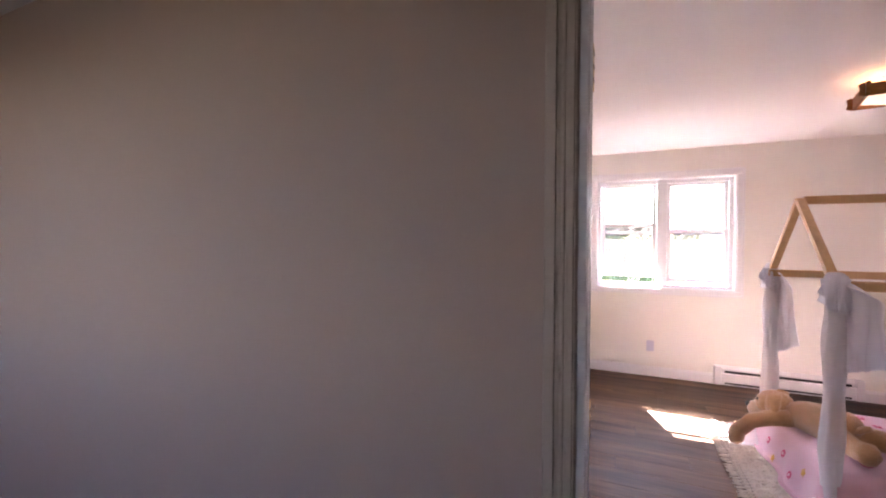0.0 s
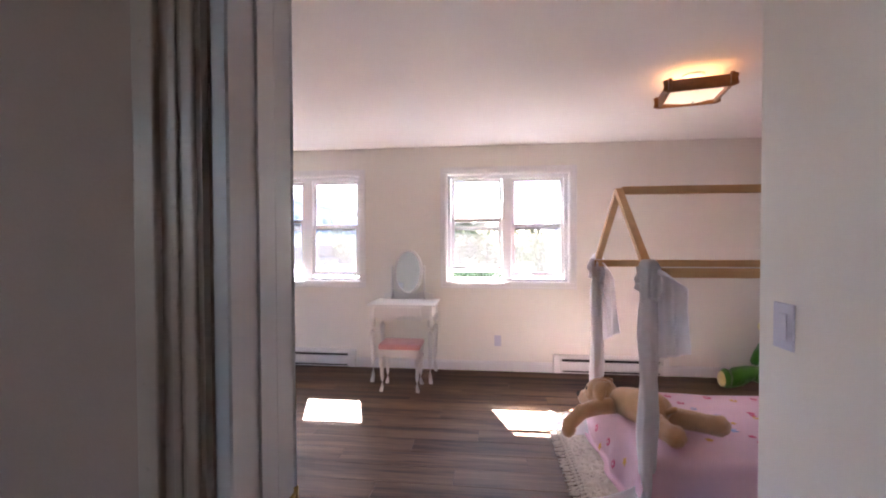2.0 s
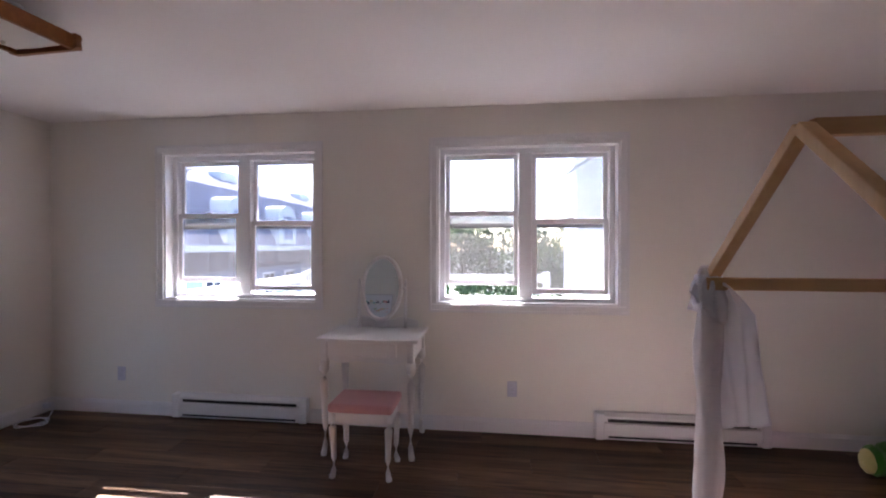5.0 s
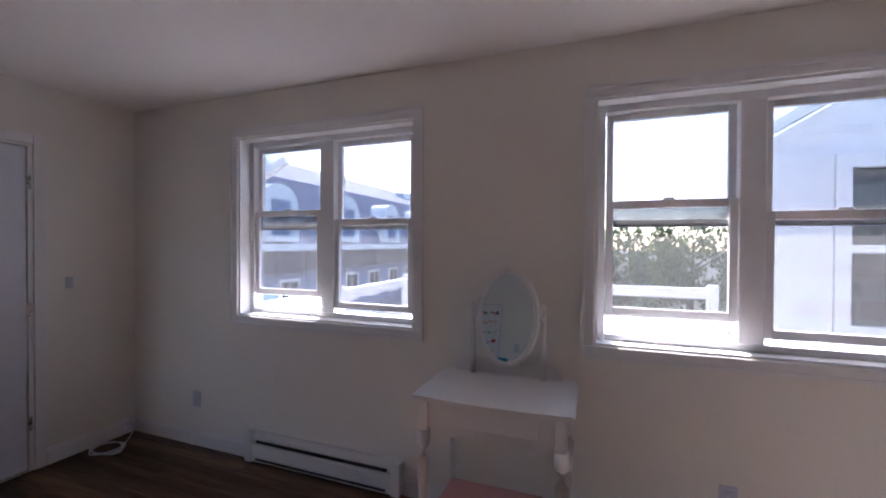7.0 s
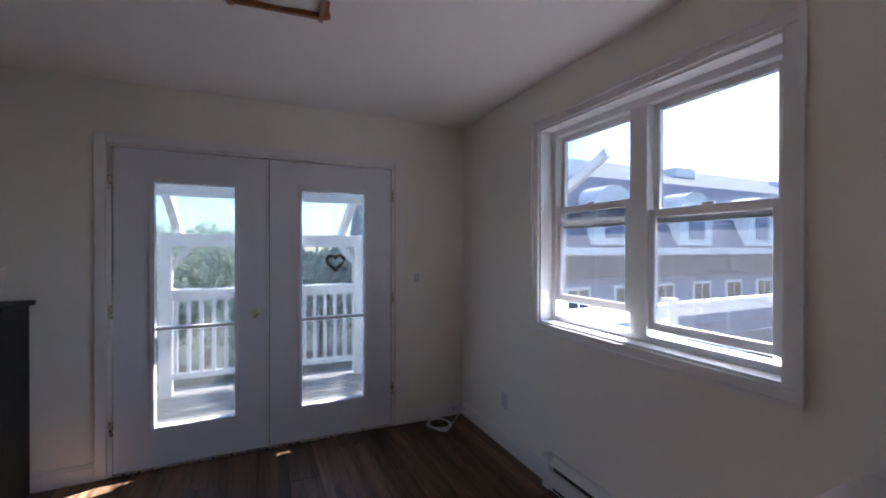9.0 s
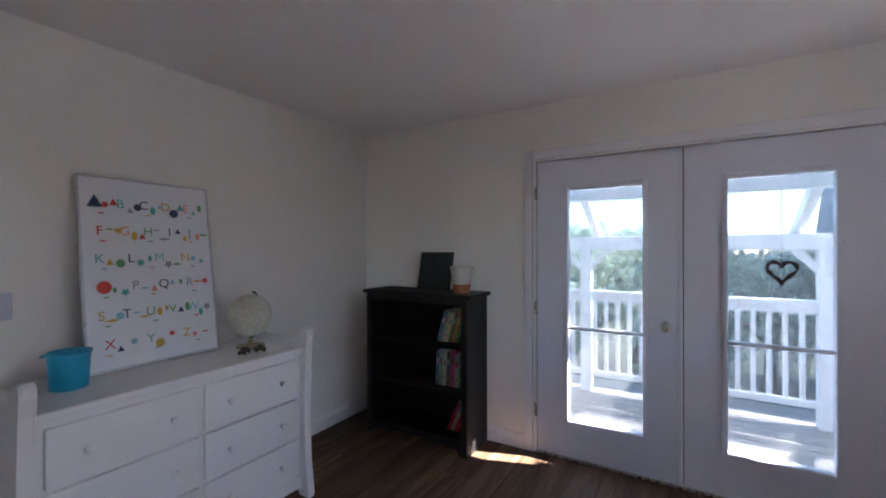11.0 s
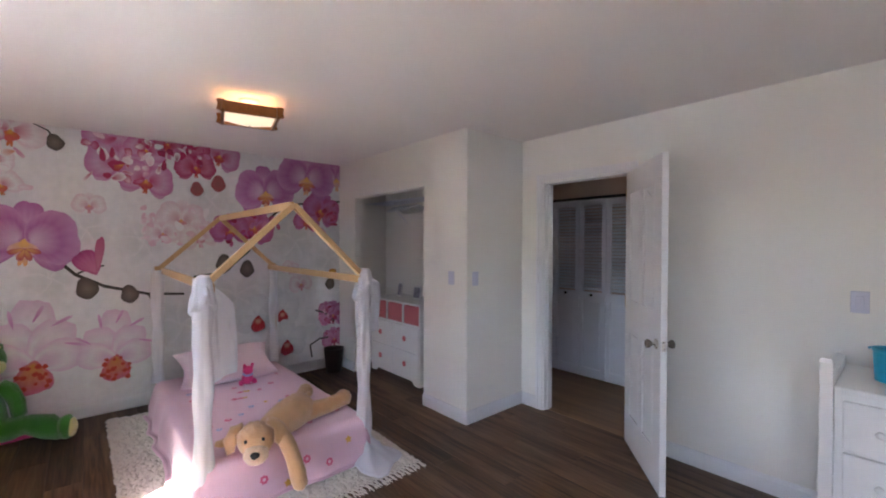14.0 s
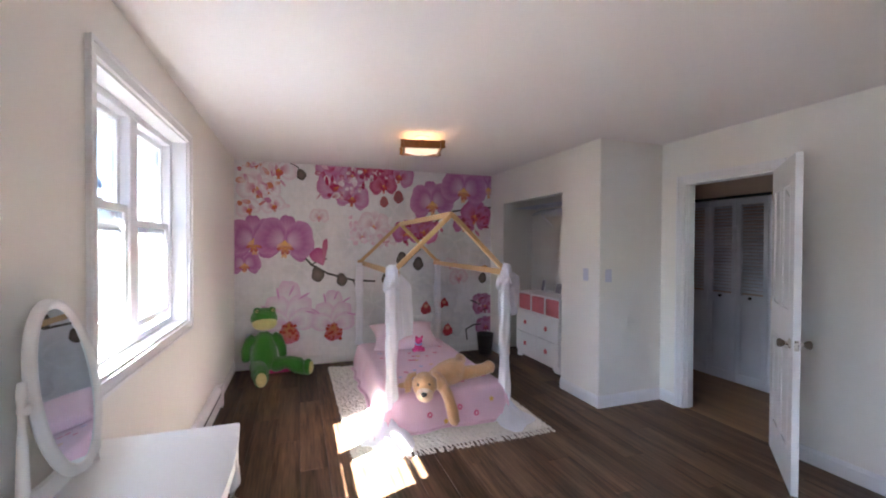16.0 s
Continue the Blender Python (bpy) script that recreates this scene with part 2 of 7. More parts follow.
def slab(bm, axis, d0, d1, a0, a1, z0, z1, holes=()):
    """An upright wall with thickness, cut through by openings (a0, a1, z0, z1)."""
    A = sorted({a0, a1, *[h[0] for h in holes], *[h[1] for h in holes]})
    Z = sorted({z0, z1, *[h[2] for h in holes], *[h[3] for h in holes]})
    A, Z = [a for a in A if a0 <= a <= a1], [z for z in Z if z0 <= z <= z1]

    def solid(i, j):
        if not (0 <= i < len(A) - 1 and 0 <= j < len(Z) - 1):
            return False
        ca, cz = (A[i] + A[i + 1]) / 2, (Z[j] + Z[j + 1]) / 2
        return not any(h[0] < ca < h[1] and h[2] < cz < h[3] for h in holes)
    cache = {}

    def V(i, j, k):
        if (i, j, k) not in cache:
            d = (d0, d1)[k]
            cache[i, j, k] = bm.verts.new((A[i], d, Z[j]) if axis == "y" else (d, A[i], Z[j]))
        return cache[i, j, k]
    for i in range(len(A) - 1):
        for j in range(len(Z) - 1):
            if not solid(i, j):
                continue
            for k in (0, 1):
                bm.faces.new((V(i, j, k), V(i + 1, j, k), V(i + 1, j + 1, k), V(i, j + 1, k)))
            for (di, dj), (p, q) in {(-1, 0): ((i, j), (i, j + 1)), (1, 0): ((i + 1, j), (i + 1, j + 1)), (0, -1): ((i, j), (i + 1, j)), (0, 1): ((i, j + 1), (i + 1, j + 1))}.items():
                if not solid(i + di, j + dj):
                    bm.faces.new((V(*p, 0), V(*q, 0), V(*q, 1), V(*p, 1)))


def structure(name, bm, mat, label, category="wall"):
    return tagged(part(name, bm, mat), label, category, kind="structure")


# ---- the plan ----
NORTH, SOUTH, WEST, EAST, JOG, CLOSET, TOP = 5.21, 1.215, -3.44, 3.31, 1.08, 1.942, 2.444
WIN_L, WIN_R, WIN_Z = (-2.388, -1.079), (-0.118, 1.213), (0.957, 2.155)
DOOR_X, DOOR_TOP = (0.082, 0.845), 2.045
FD_Y, FD_TOP = (2.765, 4.60), 2.06
CL_X, CL_TOP, CL_BACK = (1.645, 2.93), 2.02, 1.27
OUT = 0.17

bm = bmesh.new()
slab(bm, "y", NORTH, NORTH + OUT, WEST - OUT, EAST + OUT, -0.3, 2.75, [(*WIN_L, *WIN_Z), (*WIN_R, *WIN_Z)])
structure("wall_north", bm, WALL, "off-white painted wall with two double windows")
bm = bmesh.new()
slab(bm, "x", WEST - OUT, WEST, SOUTH - 0.12, NORTH - 0.001, -0.3, 2.75, [(*FD_Y, -0.02, FD_TOP)])
structure("wall_west", bm, WALL, "off-white painted wall around french doors")
bm = bmesh.new()
slab(bm, "y", SOUTH - 0.115, SOUTH, WEST + 0.001, JOG + 0.12, 0, TOP + 0.02, [(*DOOR_X, -0.1, DOOR_TOP)])
structure("wall_south", bm, [WALL], "off-white painted wall with the entry doorway")
bm = bmesh.new()
slab(bm, "x", JOG, JOG + 0.12, SOUTH + 0.001, CLOSET, 0, TOP + 0.02)
structure("wall_jog", bm, WALL, "off-white return wall beside the entry door")
bm = bmesh.new()
slab(bm, "y", CLOSET - 0.11, CLOSET, JOG + 0.1201, EAST - 0.001, 0, TOP + 0.02, [(*CL_X, -0.1, CL_TOP)])
structure("wall_closet", bm, WALL, "off-white wall with a doorless closet opening")
bm = bmesh.new()
slab(bm, "x", EAST, EAST + 0.15, 0.9, NORTH - 0.001, -0.3, 2.75)
structure("wall_east", bm, WALL, "wall behind the orchid mural")
bm = bmesh.new()
slab(bm, "y", CL_BACK - 0.1, CL_BACK, JOG + 0.121, EAST - 0.001, 0, TOP + 0.02)
structure("wall_closet_back", bm, WALL, "off-white back wall of the closet")
bm = bmesh.new()
box(bm, WEST - OUT, EAST + 0.15, -1.6, NORTH - 0.002, TOP, TOP + 0.12)
structure("ceiling", bm, CEIL, "flat white painted ceiling", "ceiling")
bm = bmesh.new()
box(bm, WEST - OUT, EAST + 0.15, SOUTH - 0.05, NORTH - 0.002, -0.25, -0.006)
floor_ob = structure("floor", bm, SUBFLOOR, "dark brown wood-look plank floor", "floor")
# the hall behind the doorway
bm = bmesh.new()
box(bm, WEST - OUT, EAST + 0.15, -1.6, SOUTH - 0.051, -0.25, -0.002)
structure("floor_hall", bm, HALLFLOOR, "worn brown sheet floor of the hall", "floor")
# the back wall has an unseen slot, added to let daylight into the hall
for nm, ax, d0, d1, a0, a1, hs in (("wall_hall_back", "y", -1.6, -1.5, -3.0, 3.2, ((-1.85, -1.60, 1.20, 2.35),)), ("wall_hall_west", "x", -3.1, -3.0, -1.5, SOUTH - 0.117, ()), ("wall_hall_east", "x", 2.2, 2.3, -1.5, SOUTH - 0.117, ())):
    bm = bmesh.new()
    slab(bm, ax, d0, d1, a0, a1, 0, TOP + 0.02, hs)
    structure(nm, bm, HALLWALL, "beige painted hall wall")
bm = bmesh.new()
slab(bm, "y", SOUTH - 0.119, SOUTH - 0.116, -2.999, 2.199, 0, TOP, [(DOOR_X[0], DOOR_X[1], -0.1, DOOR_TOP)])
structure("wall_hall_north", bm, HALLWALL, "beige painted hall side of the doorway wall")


def window(name, x0, x1, z0, z1, raised):
    """A mulled pair of vinyl double-hung windows in a deep reveal, with a flat casing."""
    y = NORTH
    w = thing(name, pose(0, 0, 0), "white vinyl double-hung window pair, lower sashes slightly raised", "window", kind="structure")
    for nm, a, b, c, d in (("casing_top", x0 - 0.057, x1 + 0.057, z1, z1 + 0.057), ("casing_bottom", x0 - 0.057, x1 + 0.057, z0 - 0.057, z0), ("casing_left", x0 - 0.057, x0, z0, z1), ("casing_right", x1, x1 + 0.057, z0, z1)):
        bm = bmesh.new()
        box(bm, a, b, y - 0.016, y - 0.0005, c + 0.0004, d - 0.0004, 0.003)
        # a raised outer bead
        if "top" in nm:
            box(bm, a - 0.004, b + 0.004, y - 0.024, y - 0.0165, d - 0.016, d + 0.003, 0.002)
        elif "bottom" in nm:
            box(bm, a - 0.004, b + 0.004, y - 0.024, y - 0.0165, c - 0.003, c + 0.016, 0.002)
        elif "left" in nm:
            box(bm, a - 0.004, a + 0.014, y - 0.024, y - 0.0165, c - 0.05, d + 0.05, 0.002)
        else:
            box(bm, b - 0.014, b + 0.004, y - 0.024, y - 0.0165, c - 0.05, d + 0.05, 0.002)
        part(nm, bm, TRIM, w)
    bm = bmesh.new()
    t = 0.012
    for a, b, c, d in ((x0, x0 + t, z0, z1), (x1 - t, x1, z0, z1), (x0 + t, x1 - t, z1 - t, z1), (x0 + t, x1 - t, z0, z0 + t)):
        box(bm, a, b, y + 0.001, y + 0.10, c, d)
    part("window_sill", bm, TRIM, w)
    bm = bmesh.new()
    f0, f1, xm = y + 0.085, y + 0.165, (x0 + x1) / 2
    for a, b, c, d in ((x0 + t, x0 + 0.05, z0 + t, z1 - t), (x1 - 0.05, x1 - t, z0 + t, z1 - t), (x0 + 0.05, x1 - 0.05, z1 - 0.05, z1 - t), (x0 + 0.05, x1 - 0.05, z0 + t, z0 + 0.045), (xm - 0.05, xm + 0.05, z0 + 0.045, z1 - 0.05)):
        box(bm, a, b, f0, f1, c, d, 0.003, 1)
    part("window_frame", bm, VINYL, w)
    zc = (z0 + z1) / 2
    for k, (a, b) in enumerate(((x0 + 0.052, xm - 0.052), (xm + 0.052, x1 - 0.052))):
        up = raised[k]
        for nm, c, d, ya, rail in (("upper_sash", zc - 0.02, z1 - 0.052, f0 + 0.042, 0.036), ("lower_sash", z0 + 0.047 + up, zc + 0.02 + up, f0 + 0.010, 0.042)):
            bm = bmesh.new()
            s = 0.034
            for e, f, g, h in ((a, a + s, c, d), (b - s, b, c, d), (a + s, b - s, c, c + rail), (a + s, b - s, d - rail * 0.9, d)):
                box(bm, e, f, ya, ya + 0.028, g, h, 0.003, 1)
            if nm == "lower_sash":
                box(bm, (a + b) / 2 - 0.025, (a + b) / 2 + 0.025, ya + 0.004, ya + 0.024, d, d + 0.012, 0.003, 1)
            sash = part(nm, bm, VINYL, w)
            bm = bmesh.new()
            box(bm, a + s - 0.004, b - s + 0.004, ya + 0.012, ya + 0.016, c + rail - 0.004, d - rail * 0.9 + 0.004)
            pane = part("pane", bm, GLASS, sash)
            pane.visible_shadow = False
    return w


window("window_1", *WIN_L, *WIN_Z, (0.09, 0.025))
window("window_2", *WIN_R, *WIN_Z, (0.09, 0.025))


def french_doors():
    frame_ob = thing("door_frame_1", pose(0, 0, 0), "white painted frame of the french doors", "door frame", kind="structure")
    y0, y1 = FD_Y
    for nm, a, b, c, d in (("jamb", y0, y0 + 0.022, 0, FD_TOP), ("jamb", y1 - 0.022, y1, 0, FD_TOP), ("head", y0 + 0.022, y1 - 0.022, FD_TOP - 0.015, FD_TOP)):
        bm = bmesh.new()
        box(bm, WEST - 0.15, WEST - 0.001, a, b, c, d)
        part(nm, bm, TRIM, frame_ob)
    for nm, a, b, c, d in (("casing", y0 - 0.06, y0, 0, FD_TOP + 0.06), ("casing", y1, y1 + 0.06, 0, FD_TOP + 0.06), ("casing", y0, y1, FD_TOP, FD_TOP + 0.06)):
        bm = bmesh.new()
        box(bm, WEST + 0.0005, WEST + 0.016, a + 0.0004, b - 0.0004, c, d, 0.004)
        part(nm, bm, TRIM, frame_ob)
    bm = bmesh.new()
    box(bm, WEST - 0.16, WEST + 0.0, y0 + 0.022, y1 - 0.022, -0.018, 0.012, 0.003)
    part("threshold", bm, NICKEL, frame_ob)
    mid = (y0 + y1) / 2
    # black strips behind the gaps draw the shade lines round the leaves
    for a, b, c, d in ((y0 + 0.0225, y0 + 0.034, 0.013, FD_TOP - 0.0155), (y1 - 0.034, y1 - 0.0225, 0.013, FD_TOP - 0.0155), (y0 + 0.0345, y1 - 0.0345, FD_TOP - 0.030, FD_TOP - 0.0155), (mid - 0.006, mid + 0.006, 0.013, FD_TOP - 0.031)):
        bm = bmesh.new()
        box(bm, WEST - 0.066, WEST - 0.052, a, b, c, d)
        part("gap_shade", bm, BLACK, frame_ob, "black strip that stands in for shade in the gap")
    for k, (a, b) in enumerate(((y0 + 0.030, mid - 0.003), (mid + 0.003, y1 - 0.030))):
        d = thing("door_%d" % (k + 2), pose(0, 0, 0), "white french door leaf with a tall divided glass light", "door", kind="structure")
        x0, x1, zt, zb = WEST - 0.050, WEST - 0.006, FD_TOP - 0.024, 0.015
        g0, g1, gz0, gz1 = a + 0.215, b - 0.215, 0.27, 1.83
        bm = bmesh.new()
        slab(bm, "x", x0, x1, a, b, zb, zt, [(g0, g1, gz0, gz1)])
        part("leaf", bm, DOORPAINT, d)
        bm = bmesh.new()
        for e, f, g, h in ((g0 - 0.028, g0, gz0 - 0.028, gz1 + 0.028), (g1, g1 + 0.028, gz0 - 0.028, gz1 + 0.028), (g0, g1, gz1, gz1 + 0.028), (g0, g1, gz0 - 0.028, gz0)):
            box(bm, x1 + 0.0005, x1 + 0.014, e, f, g, h, 0.005)
        part("glass_moulding", bm, DOORPAINT, d)
        bm = bmesh.new()
        box(bm, x0 + 0.02, x0 + 0.024, g0 - 0.002, g1 + 0.002, gz0 - 0.002, gz1 + 0.002)
        pane = part("pane", bm, DOORGLASS, d)
        pane.visible_shadow = False
        bm = bmesh.new()
        box(bm, x0 + 0.026, x1 + 0.004, g0, g1, 0.885, 0.905, 0.003, 1)
        part("muntin", bm, DOORPAINT, d)
        hy = a - 0.012 if k == 0 else b + 0.012
        for hz in (0.3, 1.02, 1.82):
            bm = bmesh.new()
            cyl(bm, (WEST + 0.004, hy, hz - 0.045), (WEST + 0.004, hy, hz + 0.045), 0.007, seg=10)
            box(bm, WEST - 0.003, WEST + 0.002, hy - 0.012, hy + 0.012, hz - 0.045, hz + 0.045)
            part("hinge", bm, NICKEL, d)
        if k == 0:
            bm = bmesh.new()
            hyy = b - 0.085
            cyl(bm, (x1, hyy, 0.96), (x1 + 0.012, hyy, 0.96), 0.032, 0.028, 20)
            cyl(bm, (x1 + 0.012, hyy, 0.96), (x1 + 0.055, hyy, 0.96), 0.011, seg=12)
            lathe(bm, [(0.011, 0.045), (0.022, 0.052), (0.028, 0.064), (0.026, 0.076), (0.016, 0.083), (0.003, 0.085)], 20, 0, Matrix.Translation((x1, hyy, 0.96)) @ Matrix.Rotation(radians(90), 4, "Y"))
            part("door_handle", bm, NICKEL, d, "satin nickel round knob", True)
            bm = bmesh.new()
            box(bm, x1 + 0.0005, x1 + 0.010, b - 0.022, b - 0.001, zb, zt, 0.003)
            part("astragal", bm, DOORPAINT, d)


french_doors()

# ---- trim, fixtures and the entry door ----
def baseboard(name, runs):
    """runs: (axis, face, from, to, towards): the board stands proud of the wall face, towards +1 or -1."""
    for axis, face, a, b, s in runs:
        bm = bmesh.new()
        prof = [(0.0005, 0.0), (0.014, 0.0), (0.014, 0.085), (0.010, 0.092), (0.009, 0.100), (0.005, 0.108), (0.0005, 0.108)]
        ends = []
        for q in (a, b):
            ends.append([bm.verts.new((q, face + s * d, z) if axis == "y" else (face + s * d, q, z)) for d, z in prof])
        k = len(prof)
        for i in range(k):
            bm.faces.new((ends[0][i], ends[0][(i + 1) % k], ends[1][(i + 1) % k], ends[1][i]))
        bm.faces.new(ends[0])
        bm.faces.new(ends[1][::-1])
        structure(name, bm, TRIM, "white painted baseboard along the wall", "baseboard")


HEAT_L, HEAT_R = (-2.272, -1.135), (1.032, 2.19)
baseboard("baseboard", [("y", NORTH, WEST + 0.015, HEAT_L[0] - 0.002, -1), ("y", NORTH, HEAT_L[1] + 0.002, HEAT_R[0] - 0.002, -1), ("y", NORTH, HEAT_R[1] + 0.002, EAST - 0.016, -1),
                        ("x", WEST, SOUTH + 0.015, FD_Y[0] - 0.062, 1), ("x", WEST, FD_Y[1] + 0.062, NORTH - 0.001, 1),
                        ("y", SOUTH, WEST + 0.001, DOOR_X[0] - 0.068, 1), ("y", SOUTH, DOOR_X[1] + 0.068, JOG - 0.015, 1),
                        ("x", JOG, SOUTH + 0.001, CLOSET + 0.0135, -1), ("y", CLOSET, JOG - 0.0005, CL_X[0], 1), ("y", CLOSET, CL_X[1], EAST - 0.016, 1),
                        ("x", EAST - 0.002, CLOSET + 0.001, NORTH - 0.001, -1)])


def heater(x0, x1):
    h = thing("baseboard_heater", pose(x0, NORTH, 0.012), "white enamelled electric baseboard heater on the wall", "heater", "baseboard heaters")
    w = x1 - x0
    bm = bmesh.new()
    prof = [(-0.001, 0.0), (-0.052, 0.0), (-0.060, 0.012), (-0.060, 0.040), (-0.066, 0.046), (-0.066, 0.115), (-0.056, 0.122), (-0.040, 0.124), (-0.040, 0.150), (-0.062, 0.152), (-0.060, 0.168), (-0.030, 0.188), (-0.001, 0.188)]
    ends = [[bm.verts.new((q, d, z)) for d, z in prof] for q in (0.06, w - 0.06)]
    k = len(prof)
    for i in range(k):
        bm.faces.new((ends[0][i], ends[0][(i + 1) % k], ends[1][(i + 1) % k], ends[1][i]))
    bm.faces.new(ends[0])
    bm.faces.new(ends[1][::-1])
    part("body", bm, HEATER, h)
    for a, b in ((0, 0.0595), (w - 0.0595, w)):
        bm = bmesh.new()
        box(bm, a, b, -0.068, -0.001, 0, 0.19, 0.006)
        part("end_cap", bm, HEATER, h)
    bm = bmesh.new()
    box(bm, 0.09, w - 0.09, -0.058, -0.0415, 0.1265, 0.148)
    part("upper_grille", bm, BLACK, h, "dark slot above the front panel")
    bm = bmesh.new()
    box(bm, 0.09, w - 0.09, -0.0625, -0.0605, 0.016, 0.030)
    part("lower_grille", bm, BLACK, h, "dark slot under the front panel")


heater(*HEAT_L)
heater(*HEAT_R)


def plate(name, m, label, toggles):
    """A wall plate that faces local -y."""
    p = thing(name, m, label, "switch" if toggles else "socket", "wall plates")
    bm = bmesh.new()
    w = 0.036 if toggles < 2 else 0.058
    box(bm, -w, w, -0.006, -0.0003, -0.058, 0.058, 0.003)
    part("plate", bm, PLATE, p)
    for i in range(max(1, toggles)):
        c = 0 if toggles < 2 else (-0.023, 0.023)[i]
        bm = bmesh.new()
        if toggles:
            box(bm, c - 0.016, c + 0.016, -0.010, -0.0065, -0.033, 0.033, 0.002)
            part("rocker", bm, PLATE, p)
        else:
            for zz in (-0.02, 0.02):
                box(bm, -0.016, 0.016, -0.009, -0.0065, zz - 0.014, zz + 0.014, 0.004)
            part("socket_face", bm, PLATE, p)


plate("light_switch", pose(JOG, 1.845, 1.2, 0, 0, -90), "white rocker light switch on the return wall", 1)
plate("light_switch", pose(1.265, CLOSET, 1.2, 0, 0, 180), "white rocker light switch on the closet wall", 1)
plate("light_switch", pose(-1.145, SOUTH, 1.19, 0, 0, 180), "white light switch plate above the dresser", 1)
# the thermostat by the french doors, a shrunken copy of the switch plate
plate("light_switch", pose(WEST, 4.79, 1.175, 0, 0, 90) @ Matrix.Scale(0.62, 4), "small white thermostat beside the french doors, built as a rocker plate", 1)
for xx in (0.445, -2.78):
    plate("wall_socket", pose(xx, NORTH, 0.33), "white wall socket below the window", 0)
plate("wall_socket", pose(EAST - 0.004, 5.05, 0.36, 0, 0, -90), "white wall socket on the mural wall", 0)


def entry_door():
    fr = thing("door_frame_2", pose(0, 0, 0), "white painted jamb and moulded casing of the entry door", "door frame", kind="structure")
    x0, x1 = DOOR_X
    for nm, a, b, c, d in (("jamb", x0 + 0.0005, x0 + 0.018, 0, DOOR_TOP), ("jamb", x1 - 0.018, x1 - 0.0005, 0, DOOR_TOP), ("head", x0 + 0.018, x1 - 0.018, DOOR_TOP - 0.018, DOOR_TOP - 0.0005)):
        bm = bmesh.new()
        box(bm, a, b, SOUTH - 0.121, SOUTH + 0.002, c, d, 0.002, 1)
        part(nm, bm, TRIM, fr)
    for nm, a, b, c, d in (("stop", x0 + 0.0185, x0 + 0.0205, 0, DOOR_TOP - 0.018), ("stop", x1 - 0.029, x1 - 0.0185, 0, DOOR_TOP - 0.018)):
        bm = bmesh.new()
        box(bm, a, b, SOUTH - 0.075, SOUTH - 0.04, c, d, 0.002, 1)
        part(nm, bm, TRIM, fr)
    for yy, s in ((SOUTH, 1), (SOUTH - 0.119, -1)):
        for nm, a, b, c, d in (("casing", x0 - 0.066, x0 - 0.002, 0, DOOR_TOP + 0.066), ("casing", x1 + 0.002, x1 + 0.066, 0, DOOR_TOP + 0.066), ("casing", x0 - 0.002, x1 + 0.002, DOOR_TOP + 0.002, DOOR_TOP + 0.066)):
            bm = bmesh.new()
            if b - a < 0.1:
                inner = b if a < 0.3 else a
                sg = -1 if a < 0.3 else 1
                box(bm, a, b, min(yy + s * 0.0005, yy + s * 0.010), max(yy + s * 0.0005, yy + s * 0.010), c, d)
                for o, w, t in ((0.004, 0.012, 0.016), (0.022, 0.008, 0.014), (0.040, 0.022, 0.019)):
                    e0, e1 = sorted((inner + sg * o, inner + sg * (o + w)))
                    box(bm, e0, e1, min(yy + s * 0.0102, yy + s * t), max(yy + s * 0.0102, yy + s * t), c, d, 0.002)
            else:
                box(bm, a, b, min(yy + s * 0.0005, yy + s * 0.010), max(yy + s * 0.0005, yy + s * 0.010), c, d)
                for o, w, t in ((0.004, 0.012, 0.016), (0.022, 0.008, 0.014), (0.040, 0.022, 0.019)):
                    box(bm, a, b, min(yy + s * 0.0102, yy + s * t), max(yy + s * 0.0102, yy + s * t), c + o, c + o + w, 0.002)
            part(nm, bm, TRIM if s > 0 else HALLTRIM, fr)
    for hz in (0.28, 1.06, 1.86):
        bm = bmesh.new()
        box(bm, x0 + 0.0182, x0 + 0.0205, SOUTH - 0.034, SOUTH + 0.001, hz - 0.045, hz + 0.045)
        for k in range(3):
            for o in (-0.008, 0.008):
                cyl(bm, (x0 + 0.020, SOUTH - 0.018 + o, hz - 0.03 + 0.03 * k), (x0 + 0.0215, SOUTH - 0.018 + o, hz - 0.03 + 0.03 * k), 0.004, seg=8, mat=1)
        cyl(bm, (x0 + 0.014, SOUTH + 0.008, hz - 0.045), (x0 + 0.014, SOUTH + 0.008, hz + 0.045), 0.006, seg=10)
        part("hinge", bm, [BRASS, BLACK], fr, "brass butt hinge leaf on the jamb")
    w, th, h = 0.72, 0.035, 2.015
    leaf = thing("door_1", pose(x0 + 0.016, SOUTH + 0.012, 0.012, 0, 0, 130), "white moulded panel door standing open into the room", "door", kind="structure")
    # local: x along the leaf from the hinge, y through it
    panels = [(0.10, 0.32, 1.06, 1.86, True), (0.38, 0.60, 1.06, 1.86, True), (0.10, 0.32, 0.22, 0.86, False), (0.38, 0.60, 0.22, 0.86, False)]
    bm = bmesh.new()
    slab(bm, "y", 0, th, 0, w, 0, h, [(a, b, c, d) for a, b, c, d, _ in panels])
    part("leaf", bm, TRIM, leaf)
    for a, b, c, d, arched in panels:
        bm = bmesh.new()
        box(bm, a + 0.0005, b - 0.0005, 0.010, th - 0.010, c + 0.0005, d - 0.0005)
        zt = d - 0.03
        rise = 0.06 if arched else 0.0
        n = 8
        for y0, y1 in ((0.003, 0.0098), (th - 0.0098, th - 0.003)):
            inner = [(a + 0.035, c + 0.035), (b - 0.035, c + 0.035)]
            left = a < 0.3
            for i in range(n + 1):
                f = i / n
                xx = b - 0.035 + (a + 0.07 - b) * f
                g = f if left else 1 - f
